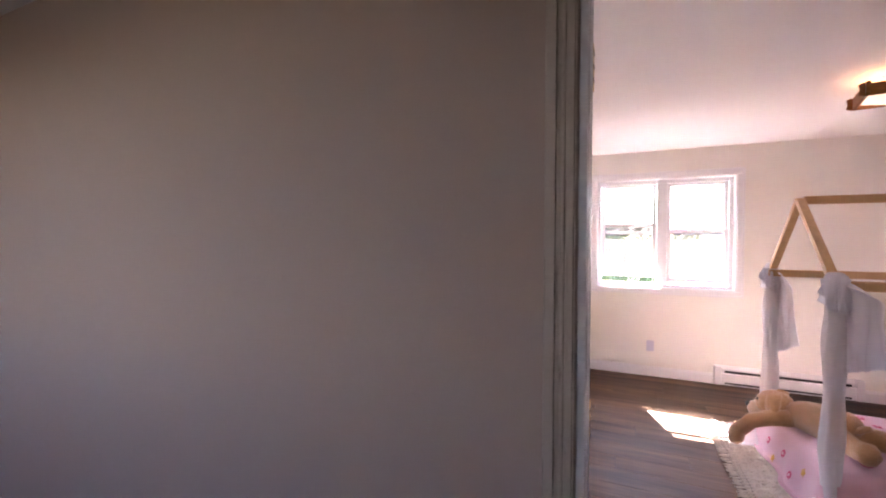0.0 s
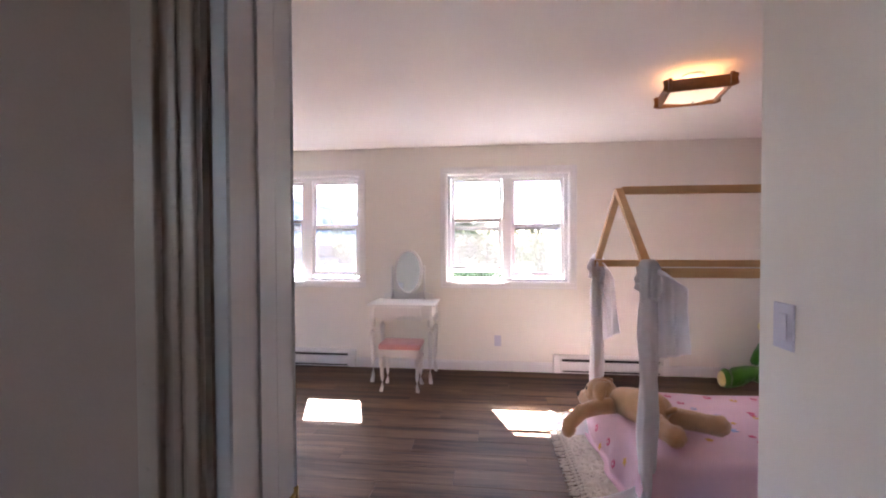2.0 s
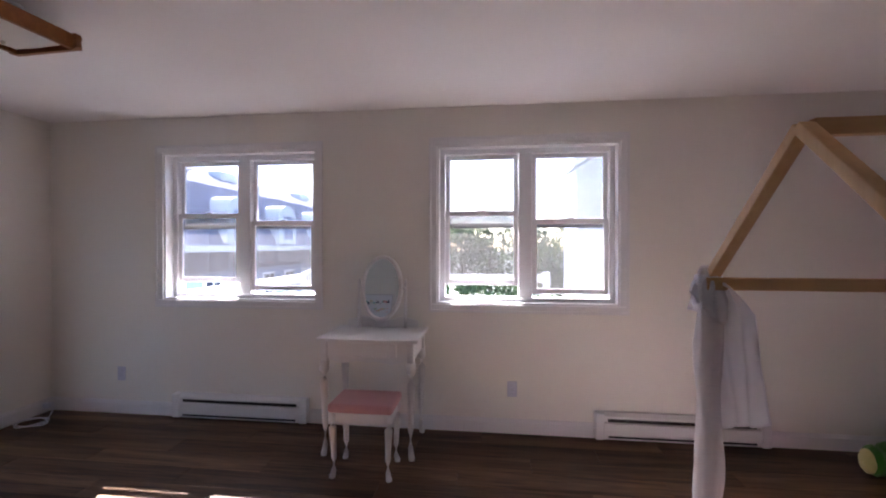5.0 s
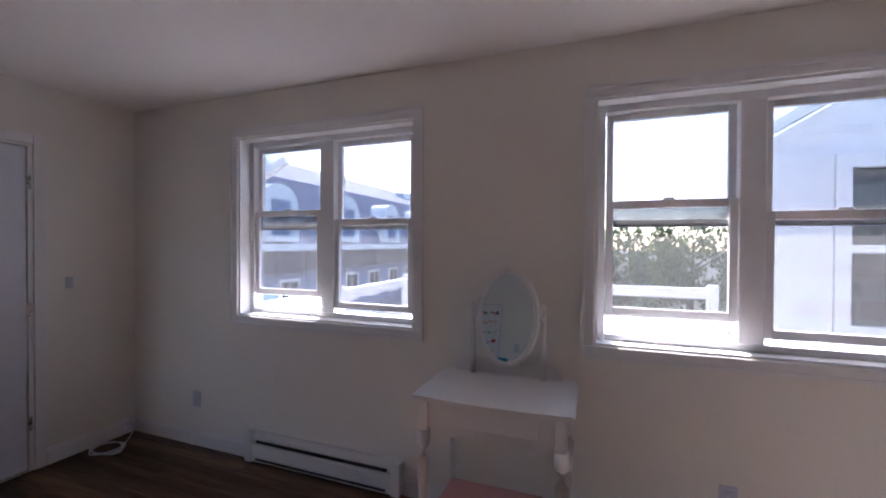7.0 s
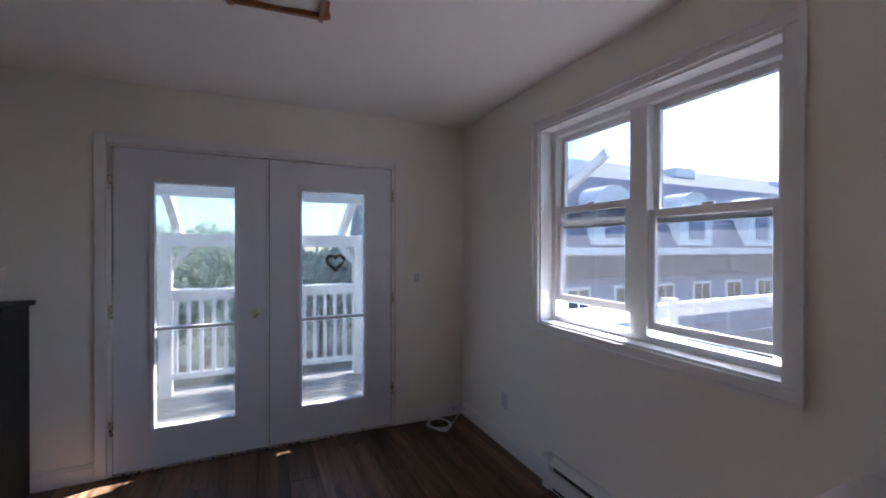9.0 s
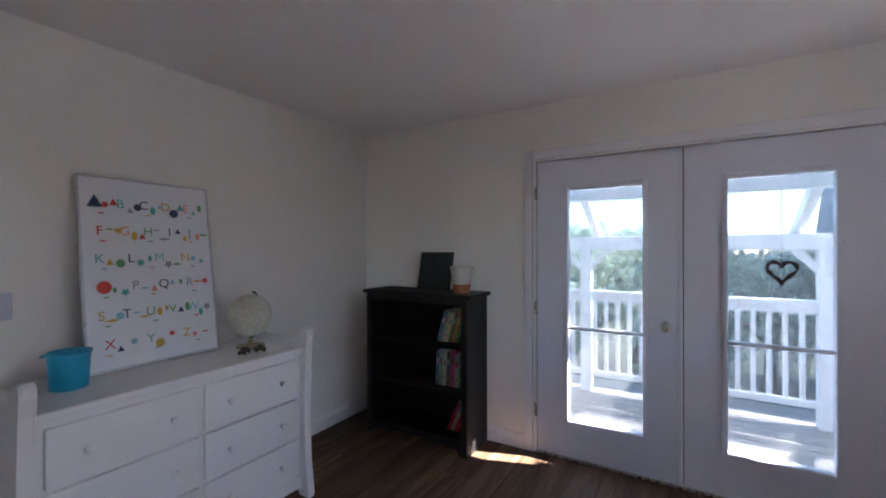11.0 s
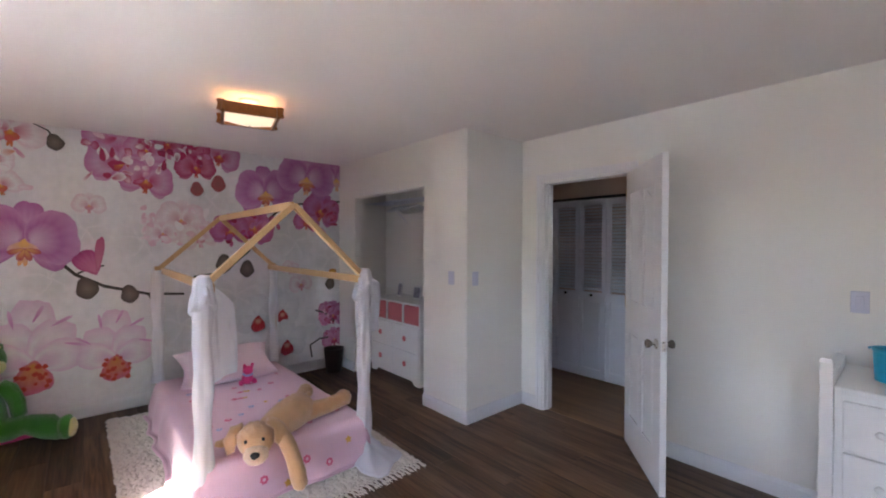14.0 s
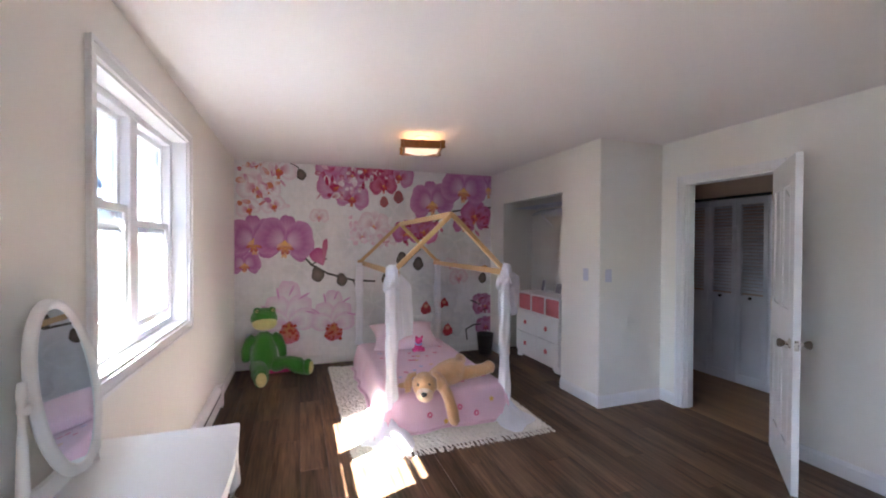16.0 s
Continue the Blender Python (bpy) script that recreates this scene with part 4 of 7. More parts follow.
for k in range(46):
    f = (k + 0.5) / 46
    p = SW * (1 - f) + NW * f
    rr = random.Random(k)
    bm = bmesh.new()
    ball(bm, (-0.030, 0, 0.011), (0.011, 0.010, 0.010), 8)
    for s in (-1, 1):
        sweep(bm, [(0.01, s * 0.016, 0.009), (-0.012, s * 0.012, 0.010), (-0.030, s * 0.003, 0.010)], 0.0045, 6)
    for s in (-1, 0, 1):
        sweep(bm, [(-0.036, s * 0.003, 0.010), (-0.060, s * 0.008 + rr.uniform(-0.006, 0.006), 0.007), (-0.085 + rr.uniform(-0.012, 0.012), s * 0.010 + rr.uniform(-0.012, 0.012), 0.005)], [0.004, 0.0045, 0.003], 5)
    part("tassel", bm, SHAG, rug, at=Matrix.Translation((p.x, p.y, 0.0)) @ Matrix.Rotation(rr.uniform(-0.15, 0.15) + 0.1, 4, "Z"))


# ---- plush toys ----
def fur(name, colour, grain=0.16):
    return material(name, colour, 0.95, grain=grain, scale=(16, 150), bump=0.9, sheen=0.5, spec=0.1)


DOG, DOGLIGHT = fur("tan_plush", (0.60, 0.34, 0.17)), fur("cream_plush", (0.72, 0.52, 0.36))
FROG, FROGBELLY = fur("green_plush", (0.050, 0.215, 0.022)), fur("yellow_plush", (0.68, 0.62, 0.25))


def roughen(bm, amount, scale):
    bm.normal_update()
    for v in bm.verts:
        v.co += v.normal * amount * noise.noise(v.co * scale)


def plush_dog():
    bm = bmesh.new()
    # lies face down: head towards -x, legs spread
    sweep(bm, [(-0.08, 0, 0.075), (0.0, 0, 0.085), (0.12, 0, 0.09), (0.24, 0, 0.085), (0.33, 0, 0.075), (0.37, 0, 0.06)], [0.05, 0.085, 0.098, 0.105, 0.095, 0.04], 20)
    # the head is turned to one side, chin on the blanket
    head = Matrix.Translation((-0.145, -0.02, 0.0)) @ Matrix.Rotation(radians(40), 4, "Z") @ Matrix.Scale(1.22, 4)

    def at_head(p):
        return head @ Vector(p)

    turn3 = head.to_3x3().normalized()
    ball(bm, at_head((-0.02, 0, 0.095)), (0.112, 0.104, 0.092), 20, 0, turn3)
    ball(bm, at_head((-0.098, 0, 0.062)), (0.068, 0.068, 0.056), 16, 1, turn3)
    ball(bm, at_head((-0.150, 0, 0.082)), (0.018, 0.025, 0.017), 12, 2, turn3)
    for s in (-1, 1):
        ball(bm, at_head((-0.092, s * 0.038, 0.122)), 0.011, 10, 2)
        sweep(bm, [at_head(p) for p in ((0.0, s * 0.055, 0.160), (-0.005, s * 0.098, 0.145), (-0.015, s * 0.118, 0.095), (-0.022, s * 0.116, 0.048))], [(0.026, 0.012), (0.048, 0.017), (0.054, 0.019), (0.026, 0.012)], 12)
    sweep(bm, [(-0.02, 0.06, 0.07), (-0.08, 0.15, 0.05), (-0.16, 0.20, 0.035), (-0.21, 0.215, 0.03), (-0.235, 0.22, 0.03)], [0.05, 0.046, 0.042, 0.046, 0.022], 14)
    sweep(bm, [(-0.0, -0.06, 0.07), (-0.05, -0.16, 0.065), (-0.115, -0.25, 0.035), (-0.160, -0.315, -0.035), (-0.170, -0.335, -0.09), (-0.172, -0.34, -0.115)], [0.05, 0.048, 0.045, 0.046, 0.044, 0.022], 14)
    for s in (-1, 1):
        sweep(bm, [(0.30, s * 0.05, 0.06), (0.40, s * 0.10, 0.055), (0.52, s * 0.15, 0.05), (0.60, s * 0.17, 0.055), (0.64, s * 0.175, 0.055)], [0.06, 0.055, 0.05, 0.056, 0.028], 14)
    sweep(bm, [(0.36, 0, 0.09), (0.41, 0.01, 0.12), (0.44, 0.02, 0.13)], [0.022, 0.02, 0.012], 10)
    bmesh.ops.subdivide_edges(bm, edges=bm.edges, cuts=1, use_grid_fill=True, smooth=0.6)
    roughen(bm, 0.006, 55)
    ob = part("plush_dog", bm, [DOG, DOGLIGHT, BLACK], smooth=True)
    ob.matrix_basis = pose(1.205, 3.46, 0.290, 0, -7, -62) @ Matrix.Diagonal((0.88, 0.98, 1.02, 1))
    tagged(ob, "floppy tan plush dog lying across the pink blanket", "plush toy")


plush_dog()


def plush_frog():
    bm = bmesh.new()
    # sits on the floor facing -x, leaning on the wall behind it
    sweep(bm, [(0, 0, 0.03), (0.0, 0, 0.10), (0.015, 0, 0.24), (0.03, 0, 0.38), (0.035, 0, 0.46)], [0.09, 0.135, 0.135, 0.105, 0.05], 20)
    ball(bm, (0.02, 0, 0.615), (0.130, 0.138, 0.118), 22)
    # wide mouth patch
    ball(bm, (-0.040, 0, 0.572), (0.106, 0.128, 0.078), 20, 1)
    for s in (-1, 1):
        ball(bm, (-0.02, s * 0.075, 0.705), 0.042, 14)
        ball(bm, (-0.052, s * 0.082, 0.712), 0.018, 12, 1)
        ball(bm, (-0.066, s * 0.084, 0.714), 0.009, 10, 2)
        sweep(bm, [(0.03, s * 0.09, 0.42), (0.01, s * 0.17, 0.32), (-0.03, s * 0.19, 0.22), (-0.05, s * 0.185, 0.17)], [0.05, 0.05, 0.045, 0.03], 14)
    for s, ang in ((1, 0.05), (-1, 0.95)):
        d = Vector((-math.cos(ang), s * math.sin(ang), 0))
        base = Vector((-0.02, s * 0.07, 0.11))
        knee, foot = base + d * 0.20 + Vector((0, 0, 0.02)), base + d * 0.40 - Vector((0, 0, 0.06))
        sweep(bm, [base, base + d * 0.1, knee, foot], [0.075, 0.075, 0.068, 0.06], 16)
        ball(bm, foot + d * 0.02 + Vector((0, 0, 0.035)), (0.055, 0.07, 0.09), 16, 0, Matrix.Rotation(math.atan2(d.y, d.x), 3, "Z"))
        ball(bm, foot + d * 0.055 + Vector((0, 0, 0.03)), (0.028, 0.052, 0.072), 14, 1, Matrix.Rotation(math.atan2(d.y, d.x), 3, "Z"))
    bmesh.ops.subdivide_edges(bm, edges=bm.edges, cuts=1, use_grid_fill=True, smooth=0.6)
    roughen(bm, 0.006, 50)
    ob = part("plush_frog", bm, [FROG, FROGBELLY, BLACK], smooth=True)
    ob.matrix_basis = pose(3.03, 4.87, 0.02, 0, 0, 12)
    tagged(ob, "green plush frog sitting on the floor against the mural", "plush toy")


plush_frog()
HOTPINK = material("hot_pink_cloth", (0.70, 0.05, 0.22), 0.8, grain=0.08, bump=0.2)
cushion("floor_cushion", pose(3.13, 4.74, 0.068, 4, -6, 20), 0.15, 0.26, 0.055, HOTPINK, "hot pink cushion on the floor behind the plush frog", "cushion", 3)


def pink_toy():
    bm = bmesh.new()
    ball(bm, (0, 0, 0.05), (0.04, 0.045, 0.05), 14)
    ball(bm, (0, 0, 0.125), (0.035, 0.04, 0.036), 14)
    for s in (-1, 1):
        ball(bm, (0, s * 0.03, 0.165), (0.010, 0.013, 0.022), 10)
        ball(bm, (-0.02, s * 0.05, 0.03), (0.035, 0.02, 0.02), 10)
    lathe(bm, [(0.036, 0.085), (0.040, 0.09), (0.036, 0.097)], 14, 1)
    ob = part("plush_toy", bm, [HOTPINK, PATCH[2]], smooth=True)
    ob.matrix_basis = pose(2.28, 3.30, 0.33, 0, -15, 0)
    tagged(ob, "small hot pink plush toy by the pillow", "plush toy")


pink_toy()

# waste bin by the closet
bm = bmesh.new()
lathe(bm, [(0.085, 0.0), (0.088, 0.004), (0.112, 0.27), (0.116, 0.275), (0.110, 0.275), (0.084, 0.012), (0.01, 0.012)], 28)
ob = part("waste_bin", bm, material("dark_bin", (0.030, 0.016, 0.014), 0.4, grain=0.2), smooth=False)
ob.matrix_basis = pose(3.10, 2.12, 0.0)
tagged(ob, "dark brown round waste bin on the floor", "waste bin")


# ---- vanity and stool ----
WHITE = material("white_lacquer", (0.79, 0.77, 0.76), 0.38, grain=0.02, scale=(3, 60), bump=0.03)
MIRROR = bpy.data.materials.new("mirror_glass")
MIRROR.use_nodes = True
MIRROR.node_tree.nodes["Principled BSDF"].inputs["Metallic"].default_value = 1.0
MIRROR.node_tree.nodes["Principled BSDF"].inputs["Roughness"].default_value = 0.02
MIRROR.node_tree.nodes["Principled BSDF"].inputs["Base Color"].default_value = (0.82, 0.92, 0.98, 1)
ROSE = material("rose_satin", (0.62, 0.30, 0.30), 0.55, grain=0.06, scale=(8, 240), bump=0.15, sheen=0.3)


def cabriole(bm, x, y, h, sx, sy, r=0.027):
    """A slim curved leg: knee outwards, ankle inwards, a small pad foot."""
    o = Vector((sx, sy, 0)).normalized() * 0.012
    pts, rad = [], []
    for f, k, rr in ((1.0, 0.0, 1.05), (0.9, 0.25, 1.1), (0.78, 0.35, 1.0), (0.55, 0.0, 0.78), (0.3, -0.4, 0.66), (0.12, -0.35, 0.58), (0.06, 0.1, 0.66), (0.03, 0.55, 0.78), (0.0, 0.6, 0.7)):
        pts.append((x + o.x * k, y + o.y * k, h * f))
        rad.append(r * rr)
    sweep(bm, pts, rad, 12)


def scallop(w, top, low, wave, n=24):
    """An apron's outline, straight above and waved below."""
    pts = [(-w / 2, top), (w / 2, top)]
    for i in range(n + 1):
        f = 1 - i / n
        c = abs(2 * f - 1)
        pts.append((-w / 2 + w * f, low + wave * (0.5 + 0.5 * math.cos(math.pi * 2.5 * (1 - c))) * (0.4 + 0.6 * c)))
    return pts


VX0, VX1, VY0, VY1, VH = -0.866, -0.180, 4.70, 5.188, 0.785
van = thing("vanity_table", pose((VX0 + VX1) / 2, (VY0 + VY1) / 2, 0), "white vanity table with curved legs and an oval mirror", "vanity table")
vw, vd = VX1 - VX0, VY1 - VY0
bm = bmesh.new()
pts = [(-vw / 2, vd / 2), (-vw / 2, -vd / 2 + 0.02)]
for i in range(15):
    f = i / 14
    pts.append((-vw / 2 + vw * f, -vd / 2 + 0.022 - 0.022 * math.sin(math.pi * f)))
pts += [(vw / 2, vd / 2)]
outline(bm, pts, VH - 0.020, VH, "z")
bmesh.ops.bevel(bm, geom=[e for e in bm.edges if abs(e.verts[0].co.z - e.verts[1].co.z) < 1e-5], offset=0.005, segments=2, affect="EDGES")
part("tabletop", bm, WHITE, van)
lw, ld = vw - 0.10, vd - 0.09
for sx in (-1, 1):
    for sy in (-1, 1):
        bm = bmesh.new()
        cabriole(bm, sx * lw / 2, sy * ld / 2, VH - 0.15, sx, sy)
        box(bm, sx * lw / 2 - 0.022, sx * lw / 2 + 0.022, sy * ld / 2 - 0.022, sy * ld / 2 + 0.022, VH - 0.15, VH - 0.0205, 0.003)
        part("leg", bm, WHITE, van, smooth=True)
bm = bmesh.new()
outline(bm, scallop(lw - 0.046, VH - 0.021, VH - 0.165, 0.03), -ld / 2 - 0.010, -ld / 2 + 0.006, "y")
part("apron", bm, WHITE, van)
for sx in (-1, 1):
    bm = bmesh.new()
    box(bm, sx * lw / 2 - 0.008, sx * lw / 2 + 0.008, -ld / 2 + 0.023, ld / 2 - 0.023, VH - 0.15, VH - 0.021)
    part("side_apron", bm, WHITE, van)
bm = bmesh.new()
box(bm, -lw / 2 + 0.023, lw / 2 - 0.023, ld / 2 - 0.008, ld / 2 + 0.008, VH - 0.15, VH - 0.021)
part("back_apron", bm, WHITE, van)
bm = bmesh.new()
box(bm, -0.20, 0.20, -ld / 2 - 0.026, -ld / 2 - 0.0105, VH - 0.115, VH - 0.025, 0.004)
part("drawer_front", bm, WHITE, van)
# the low back board with the mirror's posts
bm = bmesh.new()
pts = [(-0.27, VH + 0.0005), (0.27, VH + 0.0005)]
for i in range(31):
    u = 1 - 2 * i / 30
    pts.append((0.27 * u, VH + 0.055 + 0.028 * math.exp(-((abs(u) - 0.58) / 0.22) ** 2)))
outline(bm, pts, vd / 2 - 0.05, vd / 2 - 0.034, "y")
part("backboard", bm, WHITE, van)
MC = VH + 0.298
for sx in (-1, 1):
    bm = bmesh.new()
    sweep(bm, [(sx * 0.177, vd / 2 - 0.066, VH + 0.001), (sx * 0.177, vd / 2 - 0.066, VH + 0.10), (sx * 0.178, vd / 2 - 0.066, VH + 0.22), (sx * 0.178, vd / 2 - 0.066, VH + 0.335), (sx * 0.178, vd / 2 - 0.066, VH + 0.365)], [0.016, 0.014, 0.011, 0.012, 0.009], 10)
    ball(bm, (sx * 0.170, vd / 2 - 0.067, MC), 0.016, 10)
    part("mirror_post", bm, WHITE, van, smooth=True)
bm = bmesh.new()
n, rings = 56, []
for k, (o, d) in enumerate(((0.0, 0.0), (0.004, -0.014), (0.012, -0.020), (0.022, -0.016), (0.030, -0.010), (0.030, 0.006), (0.0, 0.006))):
    rings.append([bm.verts.new(((0.160 - o) * math.sin(2 * math.pi * i / n), d, (0.247 - o) * math.cos(2 * math.pi * i / n))) for i in range(n)])
for a, b in zip(rings, rings[1:] + rings[:1]):
    for i in range(n):
        bm.faces.new((a[i], a[(i + 1) % n], b[(i + 1) % n], b[i]))
tilt = Matrix.Translation((0, vd / 2 - 0.07, MC)) @ Matrix.Rotation(radians(-9), 4, "X")
mf = part("mirror_frame", bm, WHITE, van, smooth=True, at=tilt)
bm = bmesh.new()
outline(bm, [(0.133 * math.sin(2 * math.pi * i / n), 0.220 * math.cos(2 * math.pi * i / n)) for i in range(n)], -0.008, 0.0, "y")
part("mirror_glass", bm, MIRROR, mf)
bm = bmesh.new()
outline(bm, [(0.138 * math.sin(2 * math.pi * i / n), 0.225 * math.cos(2 * math.pi * i / n)) for i in range(n)], 0.0065, 0.012, "y")
part("mirror_back", bm, WHITE, mf)

stool = thing("vanity_stool", pose(-0.488, 4.605, 0), "small white stool with a rose padded seat at the vanity", "stool")
sw, sd, sh = 0.40, 0.28, 0.45
for sx in (-1, 1):
    for sy in (-1, 1):
        bm = bmesh.new()
        cabriole(bm, sx * (sw / 2 - 0.03), sy * (sd / 2 - 0.03), sh - 0.06, sx, sy, 0.024)
        part("leg", bm, WHITE, stool, smooth=True)
for s, (a, b) in ((-1, (-sd / 2 + 0.018, -sd / 2 + 0.032)), (1, (sd / 2 - 0.032, sd / 2 - 0.018))):
    bm = bmesh.new()
    outline(bm, scallop(sw - 0.08, sh - 0.055, sh - 0.125, 0.03), a, b, "y")
    part("apron", bm, WHITE, stool)
for s in (-1, 1):
    bm = bmesh.new()
    box(bm, s * (sw / 2 - 0.025) - 0.007, s * (sw / 2 - 0.025) + 0.007, -sd / 2 + 0.033, sd / 2 - 0.033, sh - 0.115, sh - 0.055)
    part("apron", bm, WHITE, stool)
bm = bmesh.new()
box(bm, -sw / 2, sw / 2, -sd / 2, sd / 2, sh - 0.054, sh, 0.02, 4)
for v in bm.verts:
    if v.co.z > sh - 0.01:
        v.co.z += 0.018 * (1 - (2 * v.co.x / sw) ** 2) * (1 - (2 * v.co.y / sd) ** 2)
part("seat", bm, ROSE, stool, "rose satin padded seat", True)

# ---- dresser and what stands on it ----
DX0, DX1, DY0, DY1, DH = -2.235, -1.10, 1.28, 1.79, 0.865
dr = thing("dresser", pose((DX0 + DX1) / 2, DY0, 0), "white six-drawer dresser with sleigh-curved ends", "dresser")
dw, dd = DX1 - DX0, DY1 - DY0
bm = bmesh.new()
box(bm, -dw / 2, dw / 2, 0, dd - 0.02, 0.10, DH - 0.03, 0.002, 1)
part("body", bm, WHITE, dr)
bm = bmesh.new()
box(bm, -dw / 2, dw / 2, 0, dd + 0.005, DH - 0.0295, DH, 0.006)
part("top", bm, WHITE, dr)
for s in (-1, 1):
    bm = bmesh.new()
    prof = [(-0.005, 0.0), (-0.005, DH + 0.05), (0.05, DH + 0.035), (dd - 0.10, DH + 0.035), (dd - 0.05, DH + 0.075), (dd - 0.005, DH + 0.115), (dd + 0.03, DH + 0.122), (dd + 0.048, DH + 0.105), (dd + 0.046, DH + 0.07), (dd + 0.030, DH + 0.0), (dd + 0.022, DH - 0.2), (dd + 0.020, DH - 0.45), (dd + 0.028, 0.22), (dd + 0.042, 0.09), (dd + 0.056, 0.02), (dd + 0.05, 0.0), (dd - 0.03, 0.0), (dd - 0.04, 0.06), (dd - 0.08, 0.09), (0.08, 0.09), (0.05, 0.0)]
    a, b = sorted((s * (dw / 2 + 0.0005), s * (dw / 2 + 0.045)))
    outline(bm, prof, a, b, "x")
    bmesh.ops.bevel(bm, geom=[e for e in bm.edges if abs(e.verts[0].co.x - e.verts[1].co.x) < 1e-5], offset=0.005, segments=2, affect="EDGES")
    part("end_panel", bm, WHITE, dr)
bm = bmesh.new()
pts = [(-dw / 2 + 0.001, 0.125), (dw / 2 - 0.001, 0.125)]
for i in range(25):
    f = 1 - 2 * i / 24
    pts.append(((dw / 2 - 0.001) * f, 0.075 - 0.035 * abs(f) ** 3 + 0.012 * math.cos(math.pi * 2 * f)))
outline(bm, pts, dd - 0.019, dd - 0.003, "y")
part("plinth_apron", bm, WHITE, dr)
rows_z = [(0.13, 0.345), (0.36, 0.575), (0.59, 0.805)]
for cx in (-1, 1):
    for z0, z1 in rows_z:
        a, b = (0.012, dw / 2 - 0.03) if cx > 0 else (-dw / 2 + 0.03, -0.012)
        bm = bmesh.new()
        box(bm, a, b, dd - 0.0195, dd + 0.004, z0, z1, 0.006, 3)
        d = part("drawer_front", bm, WHITE, dr)
        for kf in (0.22, 0.78):
            bm = bmesh.new()
            lathe(bm, [(0.009, 0), (0.007, 0.008), (0.015, 0.016), (0.016, 0.022), (0.010, 0.028), (0.002, 0.029)], 16, 0, Matrix.Translation((a + (b - a) * kf, dd + 0.0042, (z0 + z1) / 2)) @ Matrix.Rotation(radians(-90), 4, "X"))
            part("knob", bm, WHITE, d, smooth=True)

# framed alphabet poster, leaning on the wall
PAPER = material("poster_paper", (0.80, 0.80, 0.83), 0.7, grain=0.01, bump=0.0)
SILVER = material("silver_frame", (0.6, 0.6, 0.62), 0.3, 1.0, grain=0.04)
INKS = [material("ink_%s" % n, c, 0.7, grain=0.05, bump=0) for n, c in (("red", (0.62, 0.06, 0.05)), ("coral", (0.75, 0.28, 0.2)), ("teal", (0.10, 0.42, 0.42)), ("navy", (0.03, 0.05, 0.12)), ("green", (0.15, 0.38, 0.15)), ("mustard", (0.65, 0.42, 0.06)), ("grey", (0.3, 0.32, 0.35)), ("sky", (0.3, 0.55, 0.65)))]
PW, PH = 0.60, 0.925
lean = Matrix.Translation((-1.670, 1.40, DH + 0.001)) @ Matrix.Rotation(radians(180), 4, "Z") @ Matrix.Rotation(radians(-8.0), 4, "X")
post = thing("framed_poster", lean, "framed alphabet poster with small coloured pictures leaning on the wall", "poster")
bm = bmesh.new()
box(bm, -PW / 2 + 0.006, PW / 2 - 0.006, -0.008, 0.0, 0.008, PH - 0.006)
part("paper", bm, PAPER, post)
for a, b, c, d in ((-PW / 2, -PW / 2 + 0.009, 0.0, PH), (PW / 2 - 0.009, PW / 2, 0.0, PH), (-PW / 2 + 0.009, PW / 2 - 0.009, 0.0, 0.010), (-PW / 2 + 0.009, PW / 2 - 0.009, PH - 0.009, PH)):
    bm = bmesh.new()
    box(bm, a, b, -0.018, 0.004, c, d, 0.002, 1)
    part("frame_bar", bm, SILVER, post)


def letter(ch, x, z, size, mat):
    cu = bpy.data.curves.new("letter", "FONT")
    cu.body, cu.size, cu.extrude, cu.align_x, cu.align_y = ch, size, 0.0006, "CENTER", "CENTER"
    tmp = bpy.data.objects.new("tmp", cu)
    me = bpy.data.meshes.new_from_object(tmp)
    bpy.data.objects.remove(tmp)
    me.materials.clear()
    me.materials.append(mat)
    ob = new("letter", me)
    ob.parent = post
    ob.matrix_basis = Matrix.Translation((x, -0.0092, z)) @ Matrix.Rotation(radians(90), 4, "X")


def blob(x, z, r, kind, mat):
    bm = bmesh.new()
    n = {"disc": 14, "tri": 3, "bar": 4, "leaf": 8, "bug": 10}[kind]
    pts = []
    for i in range(n):
        a = 2 * math.pi * i / n + math.pi / 2
        q = {"disc": (1, 1), "tri": (1, 1.1), "bar": (1.5, 0.35), "leaf": (0.6, 1.1), "bug": (1.0 if i % 2 else 0.55, 1.0 if i % 2 else 0.55)}[kind]
        pts.append((x + r * q[0] * math.cos(a), z + r * q[1] * math.sin(a)))
    outline(bm, pts, -0.0100, -0.0085, "y")
    part("picture", bm, mat, post)


rnd = random.Random(5)
rows_l = ["ABCDE", "FGHIJ", "KLMN", "OPQR", "STUVW", "XYZ"]
inks_l = {"A": 3, "F": 0, "L": 3, "C": 3, "E": 1, "I": 3, "Q": 3, "R": 6, "N": 5, "T": 3, "X": 0, "D": 5, "O": 0}
for ri, rowl in enumerate(rows_l):
    z = PH * (0.860 - 0.146 * ri)
    k = len(rowl)
    for ci, ch in enumerate(rowl):
        x = -0.255 + 0.51 * (ci + 0.22) / k + (0.012 if ri % 2 else 0)
        if ch == "O":
            blob(x, z, 0.030, "disc", INKS[0])
        elif ch == "A":
            blob(x, z, 0.036, "tri", INKS[3])
        else:
            letter(ch, x, z, 0.062, INKS[inks_l.get(ch, rnd.choice((1, 2, 4, 5, 6, 7)))])
        for q in range(2):
            blob(x + 0.040 + 0.034 * q * (5 / k), z - 0.010 + rnd.uniform(-0.026, 0.022), rnd.uniform(0.012, 0.022), rnd.choice(("disc", "tri", "bar", "leaf", "bug")), rnd.choice(INKS))
    for q in range(3):
        blob(-0.21 + 0.20 * q, z - 0.048, 0.011, "bar", rnd.choice(INKS))

